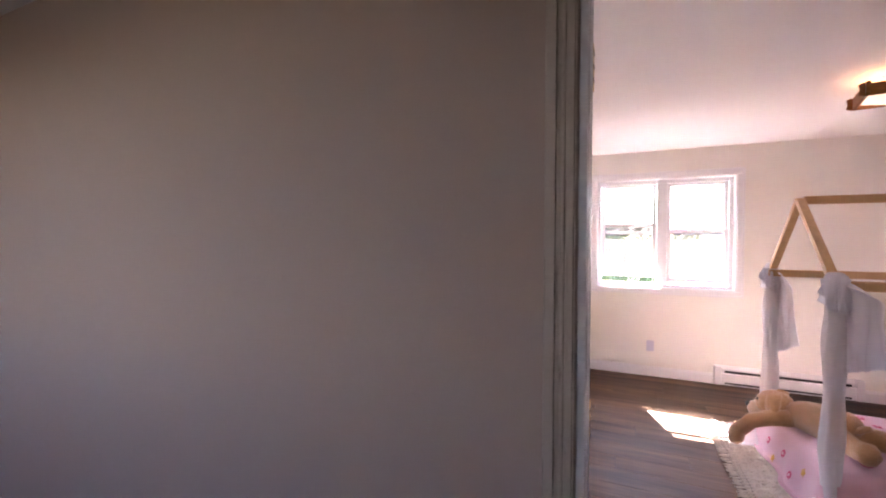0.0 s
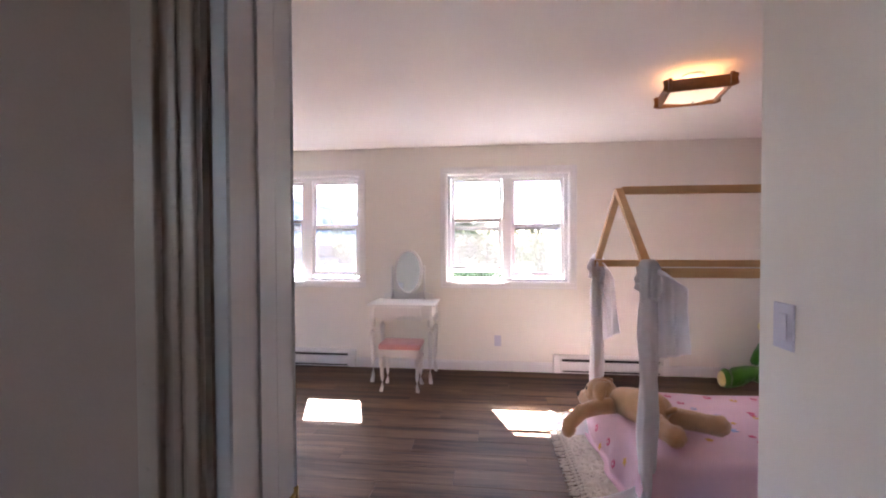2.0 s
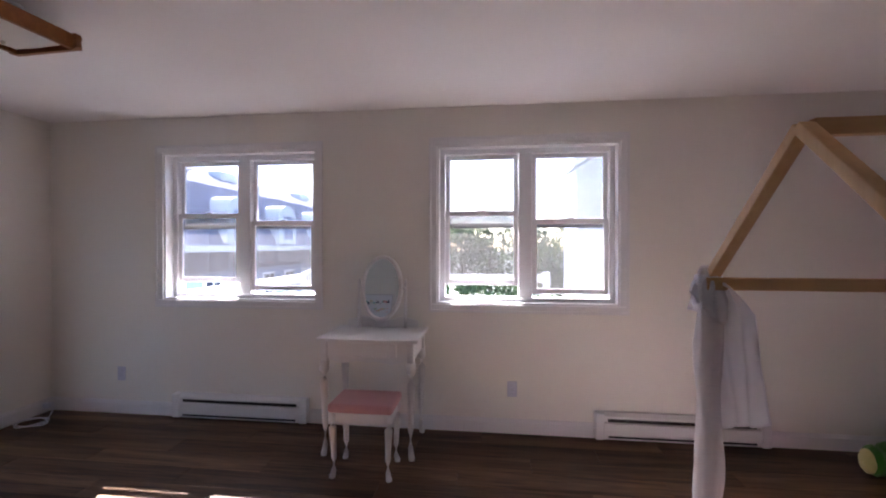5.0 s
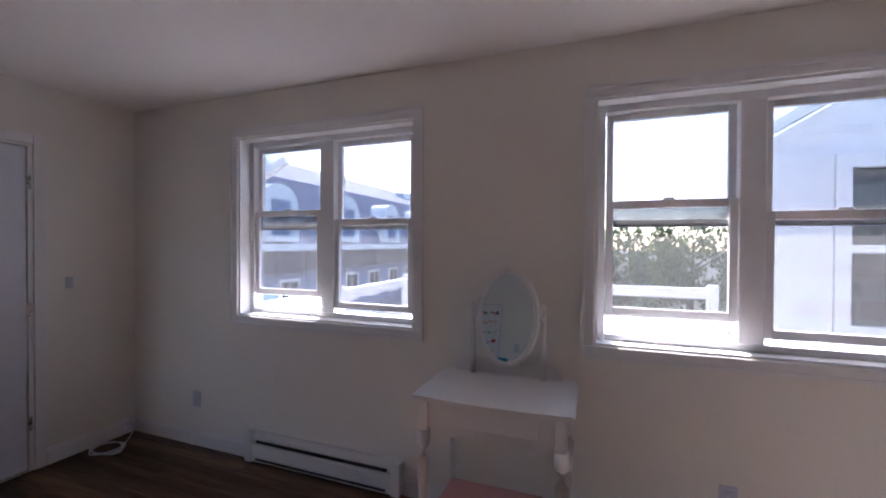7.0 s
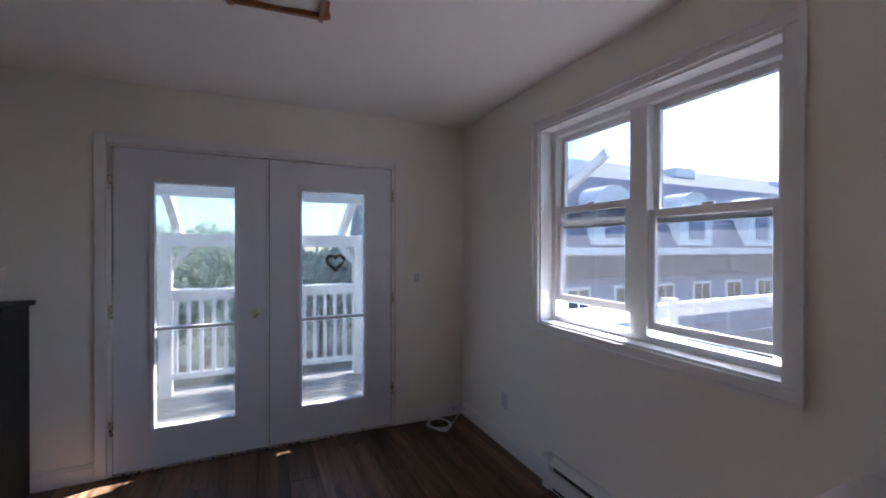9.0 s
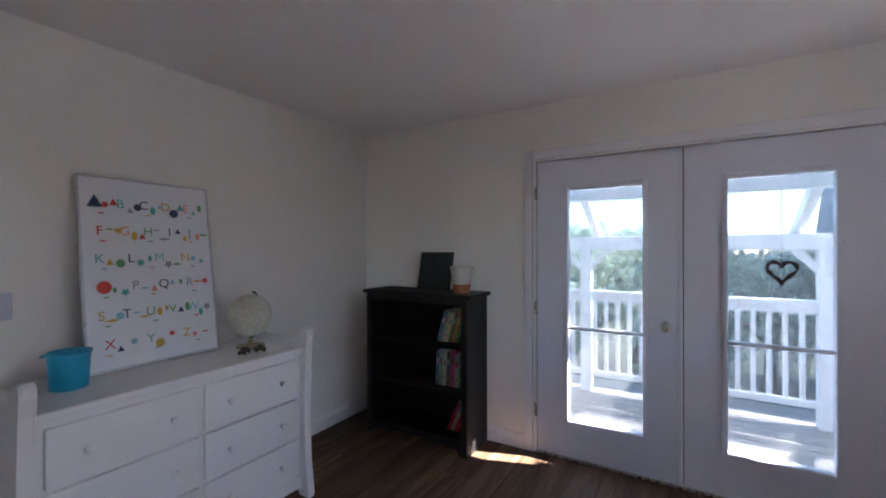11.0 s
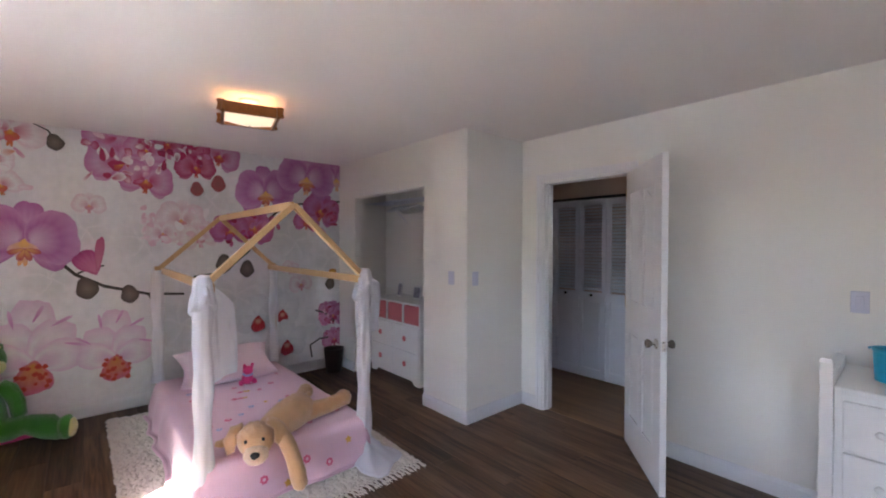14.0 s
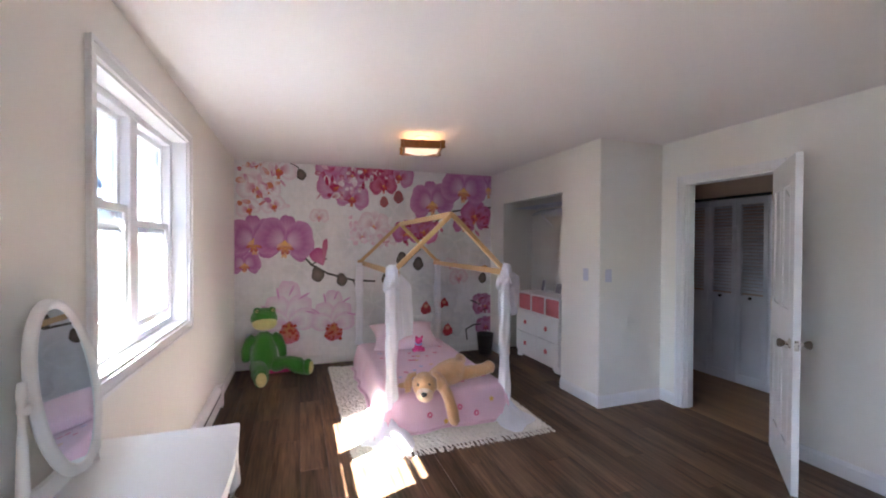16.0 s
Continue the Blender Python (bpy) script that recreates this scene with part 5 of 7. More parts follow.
# globe
globe = thing("desk_globe", pose(-2.09, 1.52, DH) @ Matrix.Scale(1.12, 4), "cream desk globe on a small dark stand", "globe")
LAND = material("globe_paper", (0.62, 0.60, 0.48), 0.45, grain=0.22, scale=(9, 40), bump=0.02)
bm = bmesh.new()
lathe(bm, [(0.070, 0.0005), (0.072, 0.008), (0.055, 0.014), (0.014, 0.020), (0.010, 0.04)], 24)
part("base", bm, material("globe_base", (0.45, 0.36, 0.22), 0.4), globe, smooth=True)
bm = bmesh.new()
ball(bm, (0, 0, 0), 0.108, 28)
part("sphere", bm, LAND, globe, smooth=True, at=pose(0, 0, 0.165, 23, 0, 0))
bm = bmesh.new()
pts = []
for i in range(17):
    a = radians(-95 + 190 * i / 16)
    pts.append((0.118 * math.cos(a), 0, 0.165 + 0.118 * math.sin(a)))
sweep(bm, pts, 0.005, 8)
part("meridian_arm", bm, BLACK, globe, smooth=True, at=pose(0, 0, 0, 0, 8, 215))
for nm, xx, yy, rz, wid in (("toy_car", -1.97, 1.645, 25, 0.036), ("toy_car", -2.05, 1.665, -30, 0.032)):
    bm = bmesh.new()
    box(bm, -wid, wid, -0.017, 0.017, 0.008, 0.024, 0.005)
    box(bm, -wid * 0.5, wid * 0.45, -0.014, 0.014, 0.0242, 0.038, 0.005)
    for sx in (-1, 1):
        for sy in (-1, 1):
            cyl(bm, (sx * wid * 0.6, sy * 0.018, 0.009), (sx * wid * 0.6, sy * 0.014, 0.009), 0.009, seg=12)
    ob = part(nm, bm, material("toy_dark", (0.06, 0.05, 0.03), 0.5))
    ob.matrix_basis = pose(xx, yy, DH, 0, 0, rz)
    tagged(ob, "small dark toy on the dresser top", "toy", "toys on the dresser")

# turquoise bucket
bucket = thing("bucket", pose(-1.275, 1.53, DH) @ Matrix.Scale(0.86, 4), "turquoise plastic bucket on the dresser", "bucket")
TURQ = material("turquoise_plastic", (0.02, 0.33, 0.50), 0.4, grain=0.08)
bm = bmesh.new()
lathe(bm, [(0.066, 0.0005), (0.072, 0.004), (0.080, 0.16), (0.085, 0.165), (0.085, 0.178), (0.078, 0.178), (0.070, 0.012), (0.01, 0.012)], 28)
part("pail", bm, TURQ, bucket, smooth=False)
bm = bmesh.new()
sweep(bm, [(0.094 * math.cos(a), 0.094 * math.sin(a) * 0.6 - 0.03, 0.163 + 0.022 * math.sin(a)) for a in [math.pi * i / 14 for i in range(15)]], 0.006, 8)
part("handle", bm, TURQ, bucket, smooth=True)

# ---- bookcase ----
EBONY = wood("black_stain", (0.006, 0.005, 0.005), (0.018, 0.015, 0.014), 2, 0.5, 1.0, spec=0.25)
BX0, BX1, BY0, BY1, BH = WEST + 0.018, -3.105, 1.525, 2.415, 1.115
bc = thing("bookcase", pose(BX0, BY0, 0), "low black wooden bookcase, a few books on its shelves", "bookcase")
bd, bw = BX1 - BX0, BY1 - BY0
for nm, a, b, c, d, e, f in (("side_panel", 0, bd, 0, 0.022, 0, BH - 0.028), ("side_panel", 0, bd, bw - 0.022, bw, 0, BH - 0.028), ("back_panel", 0, 0.008, 0.0225, bw - 0.0225, 0.05, BH - 0.028),
                             ("top", -0.004, bd + 0.028, -0.028, bw + 0.028, BH - 0.0275, BH), ("bottom_shelf", 0.0085, bd - 0.004, 0.0225, bw - 0.0225, 0.085, 0.107), ("shelf", 0.0085, bd - 0.012, 0.0225, bw - 0.0225, 0.405, 0.427),
                             ("shelf", 0.0085, bd - 0.012, 0.0225, bw - 0.0225, 0.725, 0.747), ("face_stile", bd + 0.0005, bd + 0.016, 0.0, 0.045, 0, BH - 0.028), ("face_stile", bd + 0.0005, bd + 0.016, bw - 0.045, bw, 0, BH - 0.028),
                             ("face_rail", bd + 0.0005, bd + 0.016, 0.0455, bw - 0.0455, BH - 0.075, BH - 0.028)):
    bm = bmesh.new()
    box(bm, a, b, c, d, e, f, 0.003, 1)
    part(nm, bm, EBONY, bc)
bm = bmesh.new()
pts = [(0.0455, 0.107), (bw - 0.0455, 0.107)] + [(bw - 0.0455 - (bw - 0.091) * i / 20, 0.03 + 0.035 * math.sin(math.pi * i / 20) ** 0.5 if 0 < i < 20 else 0.0) for i in range(21)]
outline(bm, pts, bd + 0.0005, bd + 0.014, "x")
part("plinth", bm, EBONY, bc)
SPINES = [material("spine_%s" % n, c, 0.5, grain=0.08, bump=0.02) for n, c in (("blue", (0.12, 0.24, 0.40)), ("mint", (0.35, 0.48, 0.38)), ("cream", (0.60, 0.54, 0.36)), ("green", (0.08, 0.16, 0.08)), ("orange", (0.50, 0.20, 0.05)), ("pink", (0.60, 0.10, 0.34)), ("white", (0.62, 0.62, 0.60)), ("red", (0.45, 0.04, 0.08)))]
PAGES = material("pages", (0.72, 0.68, 0.58), 0.9)


def book(y, z, th, h, d, mi, leanv):
    b = thing("book", pose(BX0 + 0.012, y, z, -leanv, 0, 0), "slim %s children's book on the bookcase shelf" % ("blue", "mint", "cream", "green", "orange", "pink", "white", "red")[mi], "book", "books")
    bm = bmesh.new()
    box(bm, 0, d, 0, 0.002, 0, h)
    box(bm, 0, d, th - 0.002, th, 0, h)
    box(bm, d, d + 0.003, 0, th, 0, h, 0.001, 1)
    part("cover", bm, SPINES[mi], b)
    bm = bmesh.new()
    box(bm, 0.004, d - 0.0005, 0.0022, th - 0.0022, 0.003, h - 0.004)
    part("pages", bm, PAGES, b)
    for zz, hh in ((0.62, 0.16), (0.2, 0.05)):
        bm = bmesh.new()
        box(bm, d + 0.0032, d + 0.0038, th * 0.25, th * 0.75, h * zz, h * (zz + hh))
        part("spine_mark", bm, SPINES[(mi + 6) % 8], b)


for z, y, specs, ln in ((0.7475, 2.105, ((0.030, 0.235, 0), (0.022, 0.24, 1), (0.034, 0.22, 2), (0.026, 0.23, 3), (0.022, 0.24, 4), (0.030, 0.225, 3)), 16),
                        (0.4275, 2.09, ((0.024, 0.25, 0), (0.032, 0.245, 1), (0.030, 0.24, 6), (0.026, 0.25, 3), (0.040, 0.265, 5), (0.034, 0.24, 1), (0.030, 0.25, 3)), 3),
                        (0.1075, 2.19, ((0.026, 0.235, 7), (0.024, 0.25, 2), (0.034, 0.245, 7)), 24)):
    for th, h, mi in specs:
        book(y, z + 0.0006 + th * math.sin(radians(ln)), th, h, 0.20, mi, ln)
        y += th / math.cos(radians(ln)) + 0.002
# picture and pot on the bookcase
bm = bmesh.new()
box(bm, -0.012, 0.0, -0.15, 0.15, 0, 0.30, 0.003, 1, 0)
box(bm, 0.0004, 0.004, -0.135, 0.135, 0.015, 0.285, 0, 1, 1)
ob = part("canvas_picture", bm, [BLACK, material("dark_canvas", (0.02, 0.032, 0.028), 0.5, grain=0.5, scale=(8, 40))])
ob.matrix_basis = pose(-3.33, 1.99, BH + 0.001, 0, -14, 0)
tagged(ob, "dark green canvas picture leaning on the wall", "picture")
pot = thing("flower_pot", pose(-3.245, 2.295, BH), "white ribbed flower pot with a terracotta foot", "flower pot")
bm = bmesh.new()
prof = [(0.064, 0.062)]
for i in range(13):
    f = i / 12
    prof.append((0.066 + 0.019 * f + 0.0015 * (i % 2), 0.064 + 0.126 * f))
prof += [(0.080, 0.19), (0.062, 0.07), (0.01, 0.066)]
lathe(bm, prof, 28)
part("pot_body", bm, material("cream_glaze", (0.62, 0.56, 0.50), 0.4, grain=0.06), pot)
bm = bmesh.new()
lathe(bm, [(0.056, 0.0005), (0.060, 0.004), (0.066, 0.0615), (0.02, 0.0615)], 28)
part("foot", bm, material("terracotta", (0.42, 0.16, 0.07), 0.7, grain=0.1), pot)

# ---- closet ----
CX0, CX1, CY1, CH = 1.995, 2.93, 1.715, 0.86
cab = thing("storage_cabinet", pose(CX0, CL_BACK + 0.01, 0), "white storage cabinet with pink fabric bins and pink-knobbed drawers", "cabinet")
cw, cd = CX1 - CX0, CY1 - CL_BACK - 0.01
PINKBIN = material("pink_fabric", (0.62, 0.17, 0.19), 0.9, grain=0.06, scale=(8, 320), bump=0.3)
for nm, a, b, c, d, e, f in (("side_panel", 0, 0.018, 0, cd, 0, CH - 0.02), ("side_panel", cw - 0.018, cw, 0, cd, 0, CH - 0.02), ("top", -0.008, cw + 0.008, 0, cd + 0.012, CH - 0.0195, CH), ("back_panel", 0.0185, cw - 0.0185, 0, 0.006, 0.06, CH - 0.02),
                             ("shelf", 0.0185, cw - 0.0185, 0.0065, cd, 0.615, 0.632), ("bottom_panel", 0.0185, cw - 0.0185, 0.0065, cd, 0.06, 0.078), ("divider", cw / 3 - 0.007, cw / 3 + 0.007, 0.0065, cd - 0.002, 0.6325, CH - 0.02), ("divider", 2 * cw / 3 - 0.007, 2 * cw / 3 + 0.007, 0.0065, cd - 0.002, 0.6325, CH - 0.02)):
    bm = bmesh.new()
    box(bm, a, b, c, d, e, f, 0.002, 1)
    part(nm, bm, WHITE, cab)
bm = bmesh.new()
outline(bm, [(0.0185, 0.06), (cw - 0.0185, 0.06), (cw - 0.0185, 0.0), (cw - 0.09, 0.0), (cw - 0.13, 0.04), (0.13, 0.04), (0.09, 0.0), (0.0185, 0.0)], cd - 0.016, cd, "y")
part("plinth", bm, WHITE, cab)
for i in range(3):
    a, b = cw * i / 3 + 0.024, cw * (i + 1) / 3 - 0.024
    bm = bmesh.new()
    box(bm, a, b, 0.03, cd - 0.004, 0.634, CH - 0.032, 0.008, 2)
    part("fabric_bin", bm, PINKBIN, cab, "pink fabric storage bin")
for i in range(2):
    for z0, z1 in ((0.345, 0.612), (0.082, 0.338)):
        a, b = (0.004, cw / 2 - 0.003) if i == 0 else (cw / 2 + 0.003, cw - 0.004)
        bm = bmesh.new()
        box(bm, a, b, cd + 0.0005, cd + 0.018, z0, z1, 0.003)
        d = part("drawer_front", bm, WHITE, cab)
        bm = bmesh.new()
        for q in range(5):
            an = 2 * math.pi * q / 5
            ball(bm, ((a + b) / 2 + 0.018 * math.cos(an), cd + 0.030, (z0 + z1) / 2 + 0.018 * math.sin(an)), (0.014, 0.008, 0.014), 10)
        ball(bm, ((a + b) / 2, cd + 0.034, (z0 + z1) / 2), (0.012, 0.009, 0.012), 10)
        cyl(bm, ((a + b) / 2, cd + 0.0185, (z0 + z1) / 2), ((a + b) / 2, cd + 0.03, (z0 + z1) / 2), 0.008)
        part("knob", bm, PINKBIN, d, "pink flower-shaped knob", True)
for xx, rz, wd, ht in ((2.70, 165, 0.065, 0.17), (2.36, 190, 0.06, 0.15), (2.12, 150, 0.07, 0.17)):
    pf = thing("photo_frame", pose(xx, 1.48, CH + 0.001, 0, 0, rz), "small standing patterned picture frame on the cabinet", "picture frame", "frames on the cabinet")
    bm = bmesh.new()
    box(bm, -wd, wd, -0.006, 0.006, 0.0, ht, 0.003, 1, m=Matrix.Rotation(radians(-10), 4, "X"))
    part("frame_panel", bm, WHITE, pf)
    bm = bmesh.new()
    box(bm, -wd + 0.015, wd - 0.015, -0.009, -0.0065, 0.018, ht - 0.018, 0, 1, m=Matrix.Rotation(radians(-10), 4, "X"))
    part("print", bm, material("print", (0.30, 0.28, 0.32), 0.5, grain=0.7, scale=(30, 70), bump=0), pf)
    bm = bmesh.new()
    outline(bm, [(0.004, 0.0), (0.055, 0.0), (0.012, ht * 0.6)], -0.003, 0.003, "x")
    part("strut", bm, WHITE, pf)
shelf = thing("wire_shelf", pose(0, 0, 0), "white wire closet shelf with a hanging rail", "shelf")
sz = 1.99
for k in range(5):
    bm = bmesh.new()
    cyl(bm, (JOG + 0.125, CL_BACK + 0.01 + 0.075 * k, sz), (EAST - 0.004, CL_BACK + 0.01 + 0.075 * k, sz), 0.003, seg=6)
    part("rail", bm, PLASTIC, shelf)
bm = bmesh.new()
for k in range(80):
    xx = JOG + 0.14 + (EAST - JOG - 0.16) * k / 79
    cyl(bm, (xx, CL_BACK + 0.005, sz + 0.005), (xx, CL_BACK + 0.315, sz + 0.005), 0.0015, seg=5)
tagged(part("cross_wires", bm, PLASTIC, shelf), kind="stuff")
for k in range(3):
    bm = bmesh.new()
    xx = 1.5 + 0.65 * k
    cyl(bm, (xx, CL_BACK + 0.30, sz - 0.004), (xx, CL_BACK + 0.006, sz - 0.25), 0.004, seg=8)
    part("bracket", bm, PLASTIC, shelf)
CLEAR = material("clear_acrylic", (0.72, 0.73, 0.75), 0.12, grain=0.03, bump=0)
for k in range(9):
    hx = 2.36 + 0.055 * k
    hg = thing("clothes_hanger", pose(hx, CL_BACK + 0.19, sz - 0.004, 0, 0, 90 + (k * 37 % 30) - 15), "clear plastic clothes hanger on the closet rail", "hanger", "hangers")
    bm = bmesh.new()
    sweep(bm, [(0.012 * math.cos(a), 0, 0.0 + 0.012 * math.sin(a)) for a in [radians(200 - 230 * i / 8) for i in range(9)]] + [(0.004, 0, -0.03), (0, 0, -0.05)], 0.0022, 6)
    part("hook", bm, NICKEL, hg)
    bm = bmesh.new()
    sweep(bm, [(-0.15, 0, -0.125), (-0.08, 0, -0.085), (0, 0, -0.055), (0.08, 0, -0.085), (0.15, 0, -0.125)], [0.006, 0.009, 0.010, 0.009, 0.006], 8)
    part("shoulder_bar", bm, CLEAR, hg, smooth=True)

# white cable coiled in the corner
cable = thing("cable", pose(-3.28, 4.92, 0), "coiled white cable on the floor below the socket", "cable")
bm = bmesh.new()
pts = []
for i in range(90):
    a = i * 0.21
    pts.append((0.105 * math.cos(a) * (1 + 0.2 * math.sin(a * 0.37)), 0.085 * math.sin(a) * (1 + 0.15 * math.cos(a * 0.53)), 0.006 + 0.012 * (0.5 + 0.5 * math.sin(a * 1.7)) + i * 0.0001))
pts += [(0.02, 0.12, 0.02), (-0.04, 0.2, 0.05), (-0.07, 0.22, 0.09), (-0.10, 0.20, 0.07)]
sweep(bm, pts, 0.004, 6)
part("cord", bm, PLASTIC, cable, smooth=True)
bm = bmesh.new()
box(bm, -0.13, -0.085, 0.18, 0.225, 0.045, 0.09, 0.006)
part("plug", bm, PLASTIC, cable)

# ---- orchid mural ----
def petal_material():
    m = bpy.data.materials.new("printed_mural")
    m.use_nodes = True
    n, l = m.node_tree.nodes, m.node_tree.links
    b = n["Principled BSDF"]
    b.inputs["Roughness"].default_value = 0.6
    at = n.new("ShaderNodeAttribute")
    at.attribute_name = "print"
    tx, geo = n.new("ShaderNodeTexNoise"), n.new("ShaderNodeNewGeometry")
    tx.inputs["Scale"].default_value, tx.inputs["Detail"].default_value = 16, 6
    l.new(geo.outputs["Position"], tx.inputs[0])
    rg = n.new("ShaderNodeMapRange")
    rg.inputs[3].default_value, rg.inputs[4].default_value = 0.88, 1.12
    l.new(tx.outputs[0], rg.inputs[0])
    # veins run from the heart of a petal to its rim
    vein, mul, sat = n.new("ShaderNodeMapRange"), n.new("ShaderNodeMath"), n.new("ShaderNodeMapRange")
    vein.inputs[3].default_value, vein.inputs[4].default_value = 0.97, 1.025
    sat.inputs[3].default_value, sat.inputs[4].default_value = 1.04, 0.97
    mul.operation = "MULTIPLY"
    l.new(at.outputs["Alpha"], vein.inputs[0])
    l.new(at.outputs["Alpha"], sat.inputs[0])
    l.new(rg.outputs[0], mul.inputs[0])
    l.new(vein.outputs[0], mul.inputs[1])
    h = n.new("ShaderNodeHueSaturation")
    l.new(at.outputs["Color"], h.inputs["Color"])
    l.new(mul.outputs[0], h.inputs["Value"])
    l.new(sat.outputs[0], h.inputs["Saturation"])
    l.new(h.outputs[0], b.inputs["Base Color"])
    return m


MB = bmesh.new()
PRINT = MB.loops.layers.float_color.new("print")
MX = EAST - 0.0005
depth_now = [0.0025]


def flat(pts, centre, c_in, c_out, mid=0.55, c_mid=None, veined=0):
    """A printed shape: fans of colour from the middle to the rim, each shape a hair above the last."""
    depth_now[0] += 0.000012
    x = MX - depth_now[0]
    clampv = lambda p: (min(max(p[0], CLOSET + 0.003), NORTH - 0.003), min(max(p[1], 0.11), TOP - 0.003))
    c = clampv(centre)
    cm = c_mid or tuple((a + b) / 2 for a, b in zip(c_in, c_out))
    vc = MB.verts.new((x, c[0], c[1]))
    vm = [MB.verts.new((x, *clampv((c[0] + (p[0] - c[0]) * mid, c[1] + (p[1] - c[1]) * mid)))) for p in pts]
    vo = [MB.verts.new((x, *clampv(p))) for p in pts]
    n = len(pts)
    for i in range(n):
        j = (i + 1) % n
        f = MB.faces.new((vc, vm[i], vm[j]))
        k, q = (i % 2) * veined + 0.5 * (1 - veined), (j % 2) * veined + 0.5 * (1 - veined)
        for lp, col, v in zip(f.loops, (c_in, cm, cm), (0.5, k, q)):
            lp[PRINT] = (*col, v)
        f = MB.faces.new((vm[i], vo[i], vo[j], vm[j]))
        for lp, col, v in zip(f.loops, (cm, c_out, c_out, cm), (k, 0.5 + 0.5 * (k - 0.5), 0.5 + 0.5 * (q - 0.5), q)):
            lp[PRINT] = (*col, v)




def petal(y, z, ang, length, width, c_in, c_out, c_mid=None, seed=0, veined=1, base=0.35):
    pts = []
    for i in range(28):
        t = 2 * math.pi * i / 28
        u = 0.5 - 0.5 * math.cos(t)
        w = math.sin(t) * width * (base + (1 - base) * u) * 0.62
        L = length * (u + 0.028 * math.sin(5 * t + seed) + 0.014 * math.sin(11 * t + 2 * seed + 40 * y))
        pts.append((y + L * math.cos(ang) - w * math.sin(ang), z + L * math.sin(ang) + w * math.cos(ang)))
    flat(pts, (y + 0.12 * length * math.cos(ang), z + 0.12 * length * math.sin(ang)), c_in, c_out, 0.6, c_mid, veined)


def orchid(y, z, r, c_in, c_mid, c_out, lip, heart, turn=0.0):
    """Three narrow sepals behind two broad petals, and a lip with a bright heart."""
    for a in (90, 215, 325):
        petal(y, z, radians(a + turn), r * 1.0, r * 0.62, c_in, c_out, c_mid, a)
    for a in (15, 165):
        petal(y, z, radians(a + turn), r * 1.04, r * 1.3, c_in, c_mid, c_out, a, 1, 0.75)
    petal(y, z + r * 0.05, radians(270 + turn), r * 0.48, r * 0.34, heart, lip)
    for a in (262, 278):
        petal(y, z - r * 0.2, radians(a + turn), r * 0.42, r * 0.10, lip, heart)
    for a in (235, 305):
        petal(y, z, radians(a + turn), r * 0.38, r * 0.28, heart, lip)
    petal(y, z + r * 0.06, radians(270 + turn), r * 0.22, r * 0.2, (0.75, 0.45, 0.12), heart)


def disc(y, z, r, c_in, c_out, sq=1.0, seed=0.0):
    flat([(y + r * math.cos(a) * (1 + 0.12 * math.sin(3 * a + seed)), z + r * sq * math.sin(a) * (1 + 0.1 * math.cos(2 * a + seed))) for a in [2 * math.pi * i / 20 for i in range(20)]], (y, z), c_in, c_out)


def stem(pts, w, col=(0.05, 0.045, 0.04)):
    for (a, b), (c, d) in zip(pts, pts[1:]):
        t = math.atan2(d - b, c - a)
        L = math.hypot(c - a, d - b)
        flat([(a + x * math.cos(t) - q * math.sin(t), b + x * math.sin(t) + q * math.cos(t)) for x, q in ((-w * 0.4, -w / 2), (L + w * 0.4, -w / 2 * 0.9), (L + w * 0.4, w / 2 * 0.9), (-w * 0.4, w / 2))], ((a + c) / 2, (b + d) / 2), col, col)


rnd = random.Random(21)
GROUND = (0.77, 0.755, 0.76)
flat([(CLOSET, 0.1), (NORTH, 0.1), (NORTH, TOP), (CLOSET, TOP)], ((CLOSET + NORTH) / 2, 1.3), GROUND, GROUND)
for y, z, r in ((4.66, 1.6, 0.24), (4.77, 0.86, 0.24), (3.74, 2.25, 0.25), (3.34, 1.9, 0.26), (4.51, 1.19, 0.2), (3.11, 0.92, 0.3), (2.62, 0.89, 0.27), (4.16, 2.2, 0.16), (2.5, 1.5, 0.3), (3.6, 0.7, 0.3), (4.3, 1.6, 0.2), (2.2, 0.5, 0.25), (3.9, 1.5, 0.22), (2.1, 1.3, 0.2)):
    for a in (20, 100, 170, 250, 320):
        petal(y, z, radians(a + 40 * rnd.random()), r, r * 0.9, (0.66, 0.66, 0.66), GROUND, (0.70, 0.69, 0.69), a, 0, 0.6)
for y, z, r in ((4.27, 1.81, 0.11), (3.6, 1.71, 0.2), (3.45, 1.55, 0.17), (2.43, 1.02, 0.13), (3.75, 1.58, 0.14), (2.55, 1.2, 0.1)):
    orchid(y, z, r, (0.62, 0.36, 0.42), (0.70, 0.56, 0.60), (0.76, 0.71, 0.72), (0.6, 0.3, 0.36), (0.62, 0.25, 0.28), rnd.uniform(-20, 20))
for y, z, r in ((4.98, 2.40, 0.09), (4.73, 2.36, 0.2), (4.97, 2.13, 0.21), (4.79, 1.93, 0.13), (5.06, 1.88, 0.13), (4.83, 2.13, 0.12)):
    orchid(y, z, r, (0.60, 0.18, 0.28), (0.72, 0.58, 0.62), (0.80, 0.77, 0.78), (0.62, 0.10, 0.12), (0.62, 0.20, 0.03), rnd.uniform(-25, 25))
stem([(4.60, 2.44), (4.52, 2.40), (4.48, 2.33)], 0.012)
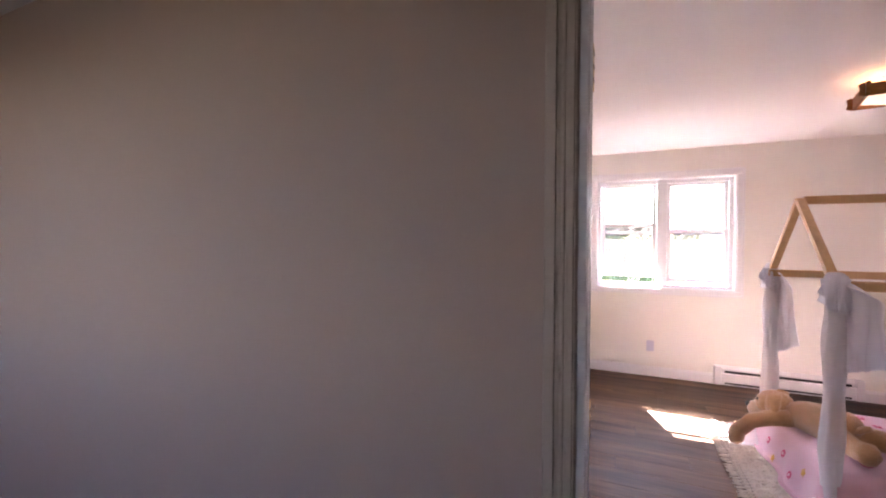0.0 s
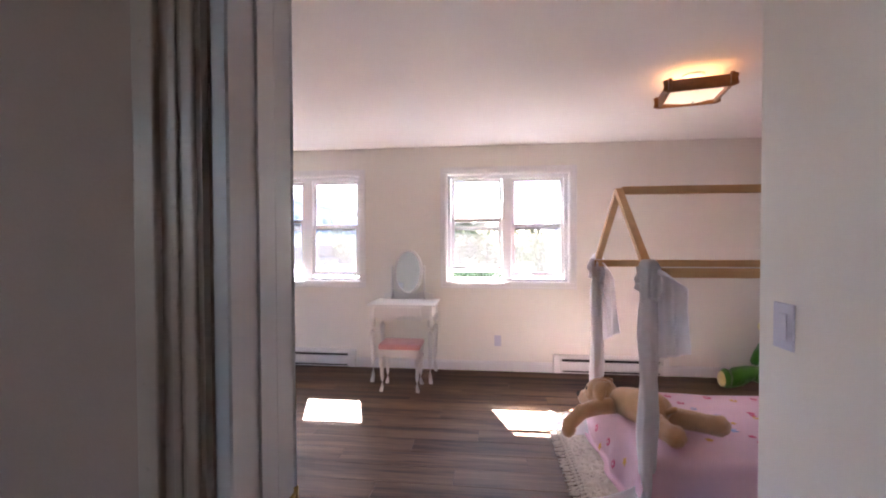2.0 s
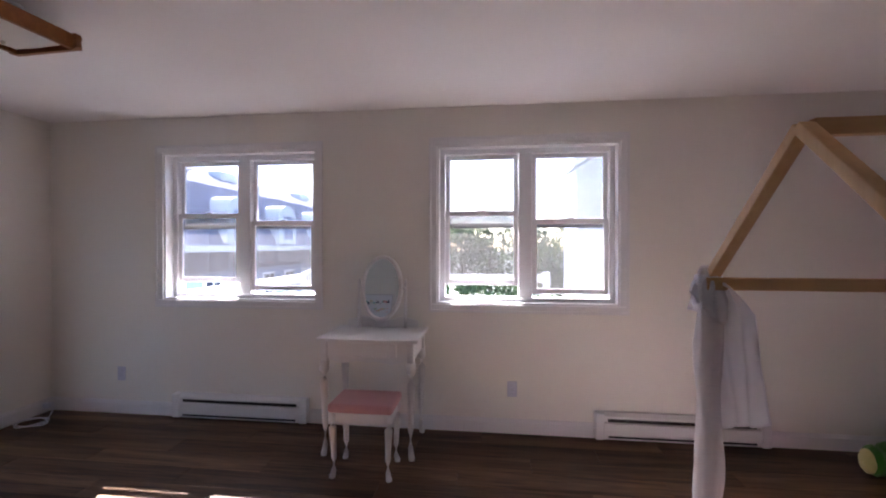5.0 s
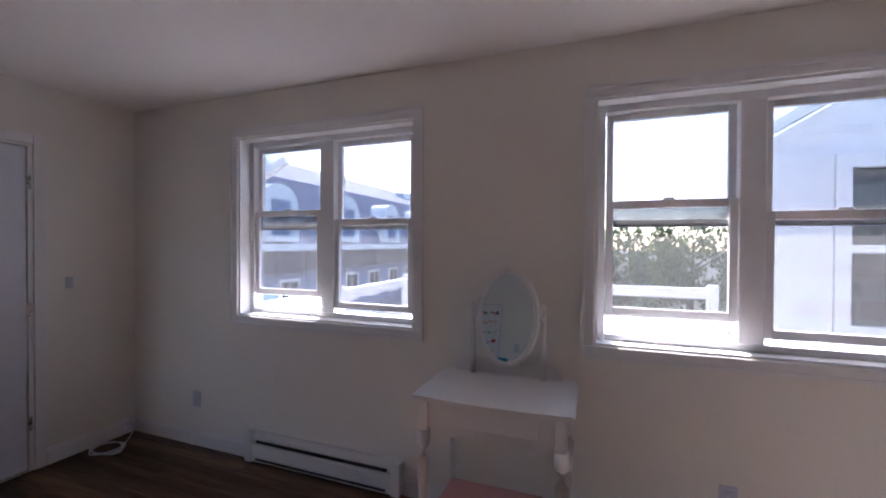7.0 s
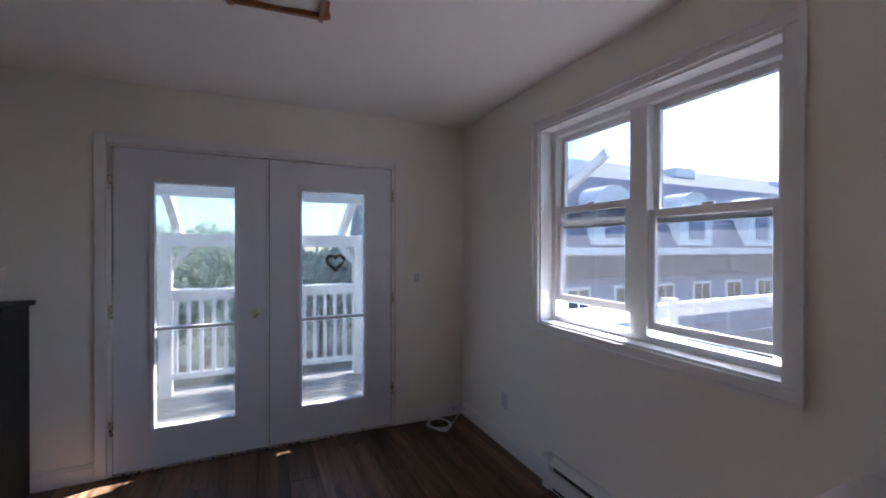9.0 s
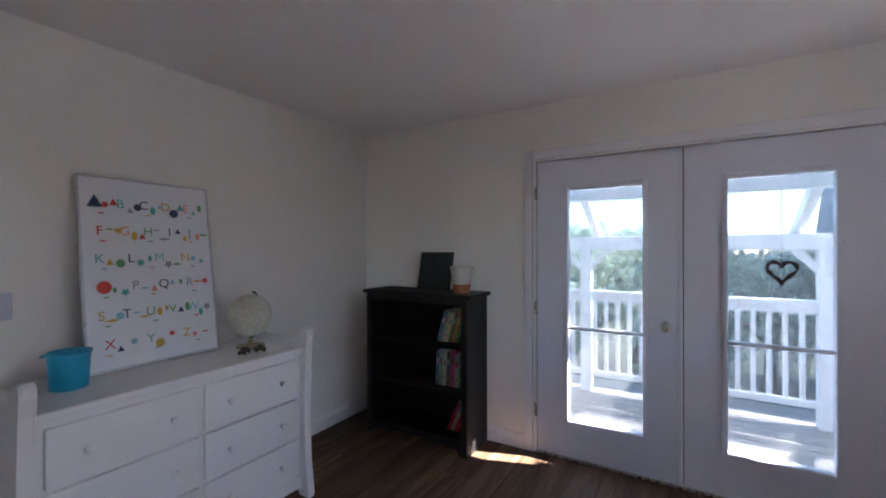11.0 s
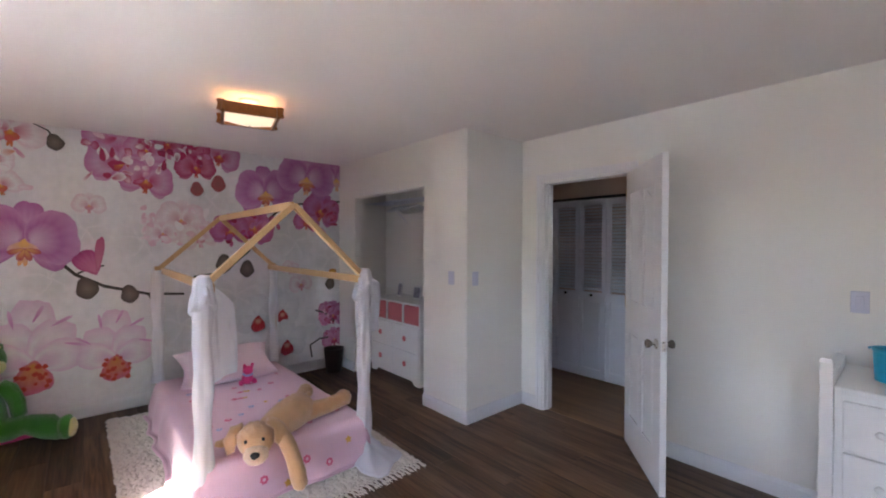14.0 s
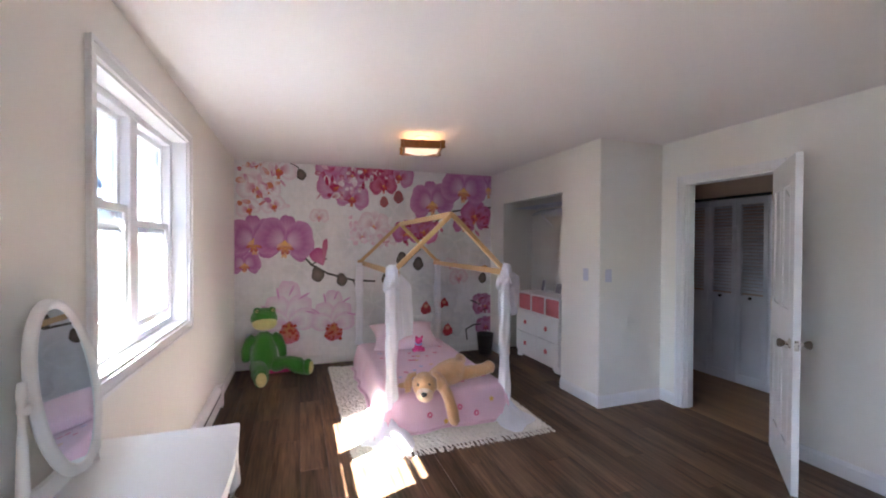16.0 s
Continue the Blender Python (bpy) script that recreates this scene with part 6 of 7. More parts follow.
for y, z, r in ((4.13, 2.39, 0.18), (4.06, 2.2, 0.23), (3.87, 2.06, 0.2), (3.87, 2.34, 0.16), (3.26, 2.37, 0.18)):
    orchid(y, z, r, (0.45, 0.03, 0.13), (0.50, 0.16, 0.34), (0.56, 0.32, 0.48), (0.42, 0.02, 0.06), (0.55, 0.15, 0.06), rnd.uniform(-30, 30))
for y, z, r in ((3.56, 2.39, 0.2), (3.48, 2.23, 0.17), (3.70, 2.42, 0.12)):
    orchid(y, z, r, (0.40, 0.015, 0.06), (0.40, 0.03, 0.12), (0.52, 0.16, 0.26), (0.5, 0.03, 0.05), (0.6, 0.12, 0.08), rnd.uniform(-30, 30))
stem([(1.95, 2.0), (2.31, 1.96), (2.62, 1.91), (2.82, 1.72), (2.99, 1.41), (3.23, 1.19), (3.49, 1.16)], 0.026)
stem([(4.46, 1.33), (4.36, 1.22), (4.17, 1.11), (3.86, 1.02), (3.59, 1.0)], 0.026)
stem([(4.36, 1.22), (4.26, 1.28), (4.18, 1.29)], 0.016)
stem([(3.86, 1.02), (3.82, 0.9)], 0.014)
for y, z, r in ((2.93, 1.66, 0.2), (2.36, 1.74, 0.15), (2.18, 1.88, 0.22), (3.17, 1.62, 0.18)):
    orchid(y, z, r, (0.45, 0.06, 0.10), (0.42, 0.08, 0.22), (0.50, 0.18, 0.40), (0.5, 0.05, 0.08), (0.6, 0.2, 0.08), rnd.uniform(-30, 30))
for y, z, r in ((5.10, 1.24, 0.17), (5.0, 1.52, 0.29), (4.66, 1.50, 0.32), (1.99, 2.27, 0.24), (2.82, 2.04, 0.29), (2.36, 2.24, 0.32)):
    orchid(y, z, r, (0.66, 0.46, 0.60), (0.54, 0.25, 0.46), (0.42, 0.13, 0.34), (0.66, 0.40, 0.40), (0.74, 0.42, 0.16), rnd.uniform(-8, 8))
for y, z, r, q in ((3.47, 2.02, 0.055, 0), (3.28, 2.09, 0.065, 0), (4.29, 1.10, 0.075, 1), (4.0, 1.03, 0.065, 1), (3.23, 1.28, 0.075, 1), (3.01, 1.22, 0.07, 1), (2.07, 1.01, 0.06, 1), (4.48, 2.31, 0.055, 1), (3.44, 1.03, 0.06, 1)):
    disc(y, z, r, (0.28, 0.10, 0.10) if q == 0 else (0.20, 0.15, 0.13), (0.36, 0.08, 0.09) if q == 0 else (0.09, 0.07, 0.055), 1.2, y)
petal(4.22, 1.22, radians(60), 0.22, 0.2, (0.6, 0.2, 0.34), (0.45, 0.06, 0.22))
petal(4.22, 1.24, radians(95), 0.3, 0.07, (0.55, 0.2, 0.3), (0.5, 0.1, 0.22))
# big pale orchids low down, with spotted orange hearts
for y, z, r in ((4.62, 0.50, 0.36), (4.10, 0.46, 0.30)):
    for a, L in ((90, 1.5), (60, 1.1), (120, 1.1), (20, 0.9), (160, 0.9)):
        petal(y, z, radians(a), r * L, r * 0.75, (0.66, 0.40, 0.58), (0.72, 0.52, 0.65), (0.76, 0.71, 0.73), a, 0, 0.6)
    petal(y, z + 0.04, radians(270), r * 0.75, r * 0.75, (0.55, 0.22, 0.03), (0.55, 0.12, 0.22))
    for k in range(18):
        disc(y + rnd.uniform(-0.1, 0.1), z - 0.05 + rnd.uniform(-0.13, 0.06), rnd.uniform(0.012, 0.022), (0.40, 0.02, 0.02), (0.50, 0.06, 0.02), 1, k)
for y, z, r in ((2.9, 0.66, 0.1), (2.64, 0.7, 0.085), (2.59, 0.35, 0.1)):
    for a in (20, 90, 160, 215, 325):
        petal(y, z + 0.05, radians(a), r * 2.4, r * 2.0, (0.76, 0.75, 0.75), (0.66, 0.65, 0.66), None, a)
    petal(y, z + 0.05, radians(270), r * 1.7, r * 1.6, (0.45, 0.02, 0.02), (0.40, 0.02, 0.04))
    disc(y, z - 0.01, r * 0.4, (0.66, 0.40, 0.30), (0.5, 0.05, 0.04))
for y, z, r in ((2.03, 0.62, 0.18), (2.02, 0.33, 0.15), (2.12, 0.7, 0.1)):
    orchid(y, z, r, (0.40, 0.12, 0.24), (0.36, 0.10, 0.22), (0.48, 0.24, 0.38), (0.3, 0.02, 0.1), (0.4, 0.05, 0.1), rnd.uniform(-30, 30))
stem([(2.02, 0.55), (2.14, 0.66), (2.25, 0.70)], 0.02)
stem([(2.3, 0.16), (2.32, 0.3), (2.2, 0.36), (2.1, 0.36)], 0.02)
disc(2.04, 1.14, 0.05, (0.62, 0.40, 0.05), (0.5, 0.2, 0.05))
# torn, overlapping petals that break up the clusters
WHITEP, BLUSH, ROSEP, CRIMSON, WINE = (0.80, 0.77, 0.78), (0.72, 0.50, 0.58), (0.56, 0.20, 0.36), (0.42, 0.02, 0.10), (0.26, 0.01, 0.06)
for y0, y1, z0, z1, count, size, cols in ((3.82, 4.28, 2.02, 2.42, 34, 0.075, (WHITEP, BLUSH, ROSEP, CRIMSON, CRIMSON)), (3.40, 3.78, 2.20, 2.43, 30, 0.065, (WHITEP, CRIMSON, CRIMSON, WINE, ROSEP)),
                                          (4.66, 5.14, 1.86, 2.42, 34, 0.070, (WHITEP, WHITEP, BLUSH, ROSEP, (0.62, 0.22, 0.12))), (2.70, 3.22, 1.50, 1.78, 20, 0.070, (WINE, CRIMSON, ROSEP, (0.42, 0.10, 0.30))),
                                          (2.0, 2.42, 1.66, 1.92, 16, 0.075, (WINE, CRIMSON, ROSEP)), (3.40, 3.92, 1.45, 1.80, 22, 0.070, (WHITEP, BLUSH, BLUSH)), (1.97, 2.12, 0.40, 0.74, 14, 0.055, (WINE, ROSEP, BLUSH))):
    for k in range(count):
        c, c2 = rnd.choice(cols), rnd.choice(cols)
        petal(rnd.uniform(y0, y1), rnd.uniform(z0, z1), rnd.uniform(0, 6.28), size * rnd.uniform(0.6, 1.6), size * rnd.uniform(0.35, 1.0), c, c2, None, k, 0, rnd.uniform(0.3, 0.7))
# violet rims on the pale flowers low down, and dark throats in the large ones
for y, z, r in ((4.62, 0.62, 0.30), (4.10, 0.58, 0.26)):
    for a in (55, 90, 125, 10, 170):
        petal(y + 0.62 * r * math.cos(radians(a)), z + 0.75 * r * math.sin(radians(a)), radians(a + 25), r * 0.5, r * 0.10, (0.60, 0.22, 0.50), (0.70, 0.45, 0.62), None, a, 0)
for y, z, r in ((5.0, 1.46, 0.09), (4.66, 1.44, 0.10), (2.82, 1.99, 0.09), (2.36, 2.18, 0.10), (5.10, 1.21, 0.06)):
    for a in (200, 250, 290, 340):
        petal(y, z, radians(a), r, r * 0.45, (0.70, 0.38, 0.12), (0.45, 0.06, 0.10), None, a, 0)
me_ob = part("orchid_mural", MB, petal_material())
tagged(me_ob, "wallpaper mural of pink and purple orchids on pale grey", "mural", kind="structure")

# ---- plank floor ----
plank_mesh = {}


def plank(x0, x1, y0, y1):
    key = (round(x1 - x0, 3), round(y1 - y0, 3))
    if key not in plank_mesh:
        b = bmesh.new()
        g = 0.0008
        vs = [(0 + g, 0 + g), (key[0] - g, 0 + g), (key[0] - g, key[1] - g), (0 + g, key[1] - g)]
        e = 0.0014
        lo = [b.verts.new((x, y, -0.0055)) for x, y in vs]
        mi = [b.verts.new((x, y, -0.0014)) for x, y in vs]
        ins = [(g + e, g + e), (key[0] - g - e, g + e), (key[0] - g - e, key[1] - g - e), (g + e, key[1] - g - e)]
        hi = [b.verts.new((x, y, 0.0)) for x, y in ins]
        for i in range(4):
            j = (i + 1) % 4
            b.faces.new((lo[i], lo[j], mi[j], mi[i]))
            b.faces.new((mi[i], mi[j], hi[j], hi[i]))
        b.faces.new(hi)
        me = bpy.data.meshes.new("plank")
        b.to_mesh(me)
        b.free()
        me.materials.append(PLANK)
        plank_mesh[key] = me
    ob = new("plank", plank_mesh[key])
    ob.location = (x0, y0, 0)
    ob.parent = floor_ob


PWID, PLEN = 0.178, 1.22
rows_n = int(math.ceil((NORTH - (SOUTH - 0.045)) / PWID))
for k in range(rows_n):
    y0 = NORTH - 0.003 - (k + 1) * PWID
    y1 = y0 + PWID
    y0 = max(y0, SOUTH - 0.045)
    xa, xb = (WEST + 0.001, EAST - 0.001)
    if y1 < CL_BACK + 0.1:
        xb = JOG + 0.0
    x = xa - PLEN * ((k * 0.37) % 1)
    while x < xb - 0.01:
        a, b = max(x, xa), min(x + PLEN, xb)
        if b - a > 0.02 and not (y1 < SOUTH + 0.02 and (b < DOOR_X[0] or a > DOOR_X[1])):
            plank(a, b, y0, y1)
        x += PLEN


# ---- outside ----
SIDING = material("white_siding", (0.78, 0.79, 0.80), 0.6, grain=0.03, scale=(1.5, 40))
BLUEWALL = material("blue_siding", (0.19, 0.23, 0.35), 0.7, grain=0.05, scale=(0.8, 20))
SHINGLE = material("blue_shingle", (0.15, 0.165, 0.235), 0.9, grain=0.22, scale=(1.5, 14), bump=0.3)
OUTWHITE = material("outdoor_white", (0.80, 0.80, 0.80), 0.5, grain=0.03, scale=(2, 40))
DECKWOOD = wood("deck_boards", (0.18, 0.16, 0.145), (0.32, 0.29, 0.265), 1, 0.7, 0.6, 1.0, 0.12)
LAWN = material("lawn", (0.026, 0.034, 0.020), 0.95, grain=0.3, scale=(0.35, 9), bump=0.6)
PAVE = material("patio", (0.38, 0.36, 0.33), 0.85, grain=0.15, scale=(0.7, 12), bump=0.3)
LEAF = material("leaves", (0.068, 0.105, 0.045), 0.7, grain=0.45, scale=(0.9, 5), bump=0.0)
LEAF2 = material("leaves_light", (0.10, 0.14, 0.06), 0.7, grain=0.4, scale=(0.9, 5), bump=0.0)
# leaves of the western trees, paled in colour to look washed out by haze
LEAF3 = material("leaves_hazed", (0.40, 0.46, 0.34), 0.7, grain=0.35, scale=(0.9, 5), bump=0.0)
BARK = material("bark", (0.09, 0.07, 0.05), 0.9, grain=0.3, scale=(4, 30), bump=0.6)
for lf in (LEAF, LEAF2, LEAF3):
    # thin leaves let the sun through
    ln, ll = lf.node_tree.nodes, lf.node_tree.links
    tl, mx = ln.new("ShaderNodeBsdfTranslucent"), ln.new("ShaderNodeMixShader")
    bs = ln["Principled BSDF"]
    ll.new(bs.inputs["Base Color"].links[0].from_socket, tl.inputs[0])
    mx.inputs[0].default_value = 0.5
    ll.new(bs.outputs[0], mx.inputs[1])
    ll.new(tl.outputs[0], mx.inputs[2])
    ll.new(mx.outputs[0], ln["Material Output"].inputs[0])
DARKGLASS = material("dark_window", (0.03, 0.035, 0.045), 0.08, grain=0.1, bump=0)
bm = bmesh.new()
bmesh.ops.create_grid(bm, x_segments=2, y_segments=2, size=400, matrix=Matrix.Translation((0, 0, -3.2)))
structure("ground", bm, LAWN, "green lawn reaching to the horizon", "ground")
bm = bmesh.new()
box(bm, -16, -5.9, -2, 9, -3.25, -3.18)
structure("pavement", bm, PAVE, "pale grey paved yard beside the house", "pavement")
bm = bmesh.new()
box(bm, -4.2, 4.2, NORTH + OUT + 0.001, 6.15, 2.415, 2.55)
structure("roof_overhang", bm, OUTWHITE, "white soffit of the roof overhang", "roof")
bm = bmesh.new()
box(bm, -4.10, EAST + 0.15, -1.6, 6.15, 2.755, 2.85)
structure("roof", bm, SHINGLE, "dark shingled roof of the house", "roof")
bm = bmesh.new()
box(bm, WEST - OUT + 0.002, EAST + 0.148, SOUTH - 0.1, NORTH + OUT - 0.002, -3.2, -0.302)
structure("wall_lower", bm, SIDING, "white clad lower storey of the house", "wall")


def railing(name, m, length, posts, label):
    """Local x runs along the rail; balusters between a top and a bottom rail."""
    r = thing(name, m, label, "railing", "deck railings")
    bm = bmesh.new()
    box(bm, 0, length, -0.045, 0.045, 0.98, 1.02, 0.006, 1)
    box(bm, 0, length, -0.02, 0.02, 0.90, 0.979)
    part("top_rail", bm, OUTWHITE, r)
    bm = bmesh.new()
    box(bm, 0, length, -0.02, 0.02, 0.09, 0.15)
    part("bottom_rail", bm, OUTWHITE, r)
    for p in posts:
        bm = bmesh.new()
        box(bm, p - 0.05, p + 0.05, -0.05, 0.05, 0, 1.06, 0.006, 1)
        part("rail_post", bm, OUTWHITE, r)
    return r


def balusters(r, length, step, posts):
    mesh = None
    k = int(length / step)
    for i in range(1, k):
        x = length * i / k
        if any(abs(x - p) < 0.07 for p in posts):
            continue
        if mesh is None:
            bm = bmesh.new()
            box(bm, -0.018, 0.018, -0.018, 0.018, 0.1505, 0.8995)
            b = part("baluster", bm, OUTWHITE, r)
            mesh = b.data
        else:
            b = new("baluster", mesh)
            b.parent = r
        b.location = (x, 0, 0)


def deck(name, x0, x1, y0, y1, z, along, label):
    d = tagged(new(name), label, "deck", kind="structure")
    bm = bmesh.new()
    box(bm, x0, x1, y0, y1, z - 0.25, z - 0.04)
    part("joists", bm, OUTWHITE, d)
    meshes = {}
    w = 0.14
    a0, a1 = (x0, x1) if along == "y" else (y0, y1)
    n = int((a1 - a0) / w)
    for i in range(n):
        key = "b"
        if key not in meshes:
            bm = bmesh.new()
            if along == "y":
                box(bm, 0.004, w - 0.004, y0, y1, -0.035, 0, 0.003, 1)
            else:
                box(bm, x0, x1, 0.004, w - 0.004, -0.035, 0, 0.003, 1)
            b = part("board", bm, DECKWOOD, d)
            meshes[key] = b.data
        else:
            b = new("board", meshes[key])
            b.parent = d
        b.location = (a0 + i * w, 0, z) if along == "y" else (0, a0 + i * w, z)


deck("deck_north", -2.75, 1.19, NORTH + OUT + 0.01, 8.6, -0.06, "x", "weathered wooden deck behind the windows")
railing("deck_railing", pose(-2.65, 5.45, -0.06, 0, 0, 90), 3.1, (0.05, 1.3, 2.95), "white painted deck rail along the side of the deck")
railing("deck_railing", pose(-2.65, 8.45, -0.06), 3.82, (0.0, 1.9, 3.77), "white painted deck rail along the far side of the deck")
# porch behind the french doors
deck("deck_porch", -5.45, WEST - OUT - 0.01, 0.2, 7.2, -0.12, "y", "grey wooden porch floor in the sun")
rl = railing("porch_railing", pose(-5.30, 0.3, -0.04, 0, 0, 90), 6.8, (), "white porch railing with slim balusters")
balusters(rl, 6.8, 0.115, (0.8, 2.45, 3.56, 4.44, 5.9))
porch = thing("porch_roof", pose(0, 0, 0), "white timber porch with a glazed lean-to roof", "porch")
for yy in (1.1, 2.75, 3.86, 4.74, 6.2):
    bm = bmesh.new()
    w = {4.74: 0.075, 3.86: 0.04}.get(yy, 0.055)
    box(bm, -5.36, -5.25, yy - w, yy + w, -0.12, 1.42, 0.006, 1)
    part("post", bm, OUTWHITE, porch)
    for s in (-1, 1) if yy != 3.86 else ():
        bm = bmesh.new()
        a, b = Vector((-5.305, yy + s * 0.03, 1.20)), Vector((-5.305, yy + s * 0.24, 1.44))
        d = b - a
        box(bm, -0.03, 0.03, -0.03, 0.03, 0, d.length, 0, 1, 0, Matrix.Translation(a) @ Matrix.Rotation(math.atan2(-d.y, d.z), 4, "X"))
        part("brace", bm, OUTWHITE, porch)
bm = bmesh.new()
box(bm, -5.38, -5.23, 0.2, 7.2, 1.42, 1.56, 0.006, 1)
part("beam", bm, OUTWHITE, porch)
bm = bmesh.new()
box(bm, -4.52, -4.42, 0.2, 7.2, 1.86, 1.96, 0.006, 1)
part("purlin", bm, OUTWHITE, porch)
for k in range(9):
    yy = 0.3 + 0.85 * k
    bm = bmesh.new()
    a, b = Vector((-5.6, yy, 1.44)), Vector((WEST - OUT - 0.02, yy, 2.42))
    d = b - a
    box(bm, 0, d.length, -0.035, 0.035, 0, 0.10, 0, 1, 0, Matrix.Translation(a) @ Matrix.Rotation(-math.atan2(d.z, d.x), 4, "Y"))
    part("rafter", bm, OUTWHITE, porch)
bm = bmesh.new()
a, b = Vector((-5.65, 0.2, 1.53)), Vector((WEST - OUT - 0.01, 0.2, 2.54))
d = b - a
box(bm, 0, d.length, 0, 7.0, 0.02, 0.026, 0, 1, 0, Matrix.Translation(a) @ Matrix.Rotation(-math.atan2(d.z, d.x), 4, "Y"))
gl = part("roof_glazing", bm, glass("porch_glazing", (0.82, 0.9, 0.92)), porch)
gl.visible_shadow = False
# heart wreath on a long cord
wr = thing("heart_wreath", pose(WEST - 0.012, 4.14, 1.31, 0, 0, 90) @ Matrix.Scale(0.68, 4), "twiggy heart-shaped wreath hanging on the door glass", "wreath")
bm = bmesh.new()
pts = []
for i in range(33):
    t = 2 * math.pi * i / 32
    pts.append((0.0059 * 16 * math.sin(t) ** 3, 0.003 * math.sin(9 * t), 0.0059 * (13 * math.cos(t) - 5 * math.cos(2 * t) - 2 * math.cos(3 * t) - math.cos(4 * t))))
sweep(bm, pts, [0.014 + 0.004 * math.sin(11 * i) for i in range(33)], 8)
part("twigs", bm, material("wreath_twig", (0.06, 0.03, 0.025), 0.95, grain=0.4), wr)
bm = bmesh.new()
cyl(bm, (0, 0, 0.045), (0, 0, 0.66), 0.002, seg=6)
part("cord", bm, BLACK, wr)


def far_house():
    """A long blue house with a mansard roof, barrel-topped dormers and paired windows."""
    h = thing("blue_house", pose(-11.2, 8.0, -3.2), "long blue-grey house with a mansard roof and dormers", "house")
    L = 36.0
    bm = bmesh.new()
    box(bm, -9, 0, 0, L, 0, 4.35)
    part("wall", bm, BLUEWALL, h)
    bm = bmesh.new()
    prof = [(0.35, 4.351), (0.35, 4.55), (-0.9, 7.3), (-4.5, 8.9), (-8.1, 7.3), (-9.35, 4.55), (-9.35, 4.351)]
    a, b = [bm.verts.new((x, -0.3, z)) for x, z in prof], [bm.verts.new((x, L + 0.3, z)) for x, z in prof]
    for i in range(len(prof)):
        j = (i + 1) % len(prof)
        bm.faces.new((a[i], a[j], b[j], b[i]))
    bm.faces.new(a)
    bm.faces.new(b[::-1])
    part("roof", bm, SHINGLE, h)
    bm = bmesh.new()
    box(bm, 0.352, 0.45, -0.3, L + 0.3, 4.36, 4.62)
    part("fascia", bm, OUTWHITE, h)
    for k in range(8):
        y = 2.6 + 4.3 * k
        bm = bmesh.new()
        pts = [(y - 0.95, 4.7), (y + 0.95, 4.7), (y + 0.95, 5.9)] + [(y + 0.95 * math.cos(math.pi * i / 10), 5.9 + 0.9 * math.sin(math.pi * i / 10)) for i in range(1, 10)] + [(y - 0.95, 5.9)]
        outline(bm, pts, -1.6, 0.42, "x")
        dm = part("dormer", bm, SIDING, h)
        bm = bmesh.new()
        box(bm, 0.422, 0.46, y - 0.45, y + 0.45, 4.95, 6.2)
        part("dormer_window", bm, BLUEWALL, dm)
        for o in (-1.3, 0.9):
            bm = bmesh.new()
            box(bm, 0.001, 0.06, y + o - 0.55, y + o + 0.55, 1.9, 3.25)
            w = part("window", bm, OUTWHITE, h)
            for q in (-0.24, 0.24):
                bm = bmesh.new()
                box(bm, 0.0605, 0.075, y + o + q - 0.2, y + o + q + 0.2, 2.0, 3.15)
                part("pane", bm, DARKGLASS, w)
    bm = bmesh.new()
    for k in range(4):
        box(bm, -3.2, -2.5, 5 + 9 * k, 6.4 + 9 * k, 8.05, 8.5, 0, 1, 0)
    part("skylights", bm, OUTWHITE, h)
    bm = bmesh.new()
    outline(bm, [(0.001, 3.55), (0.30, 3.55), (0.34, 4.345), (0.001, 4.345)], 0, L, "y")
    part("eave_band", bm, material("dark_blue_band", (0.045, 0.045, 0.075), 0.8, grain=0.2, scale=(1.0, 9)), h, "dark blue-grey band under the eave")
    bm = bmesh.new()
    box(bm, 0.001, 1.6, 0, L, 1.35, 1.5)
    part("awning", bm, SHINGLE, h)


far_house()


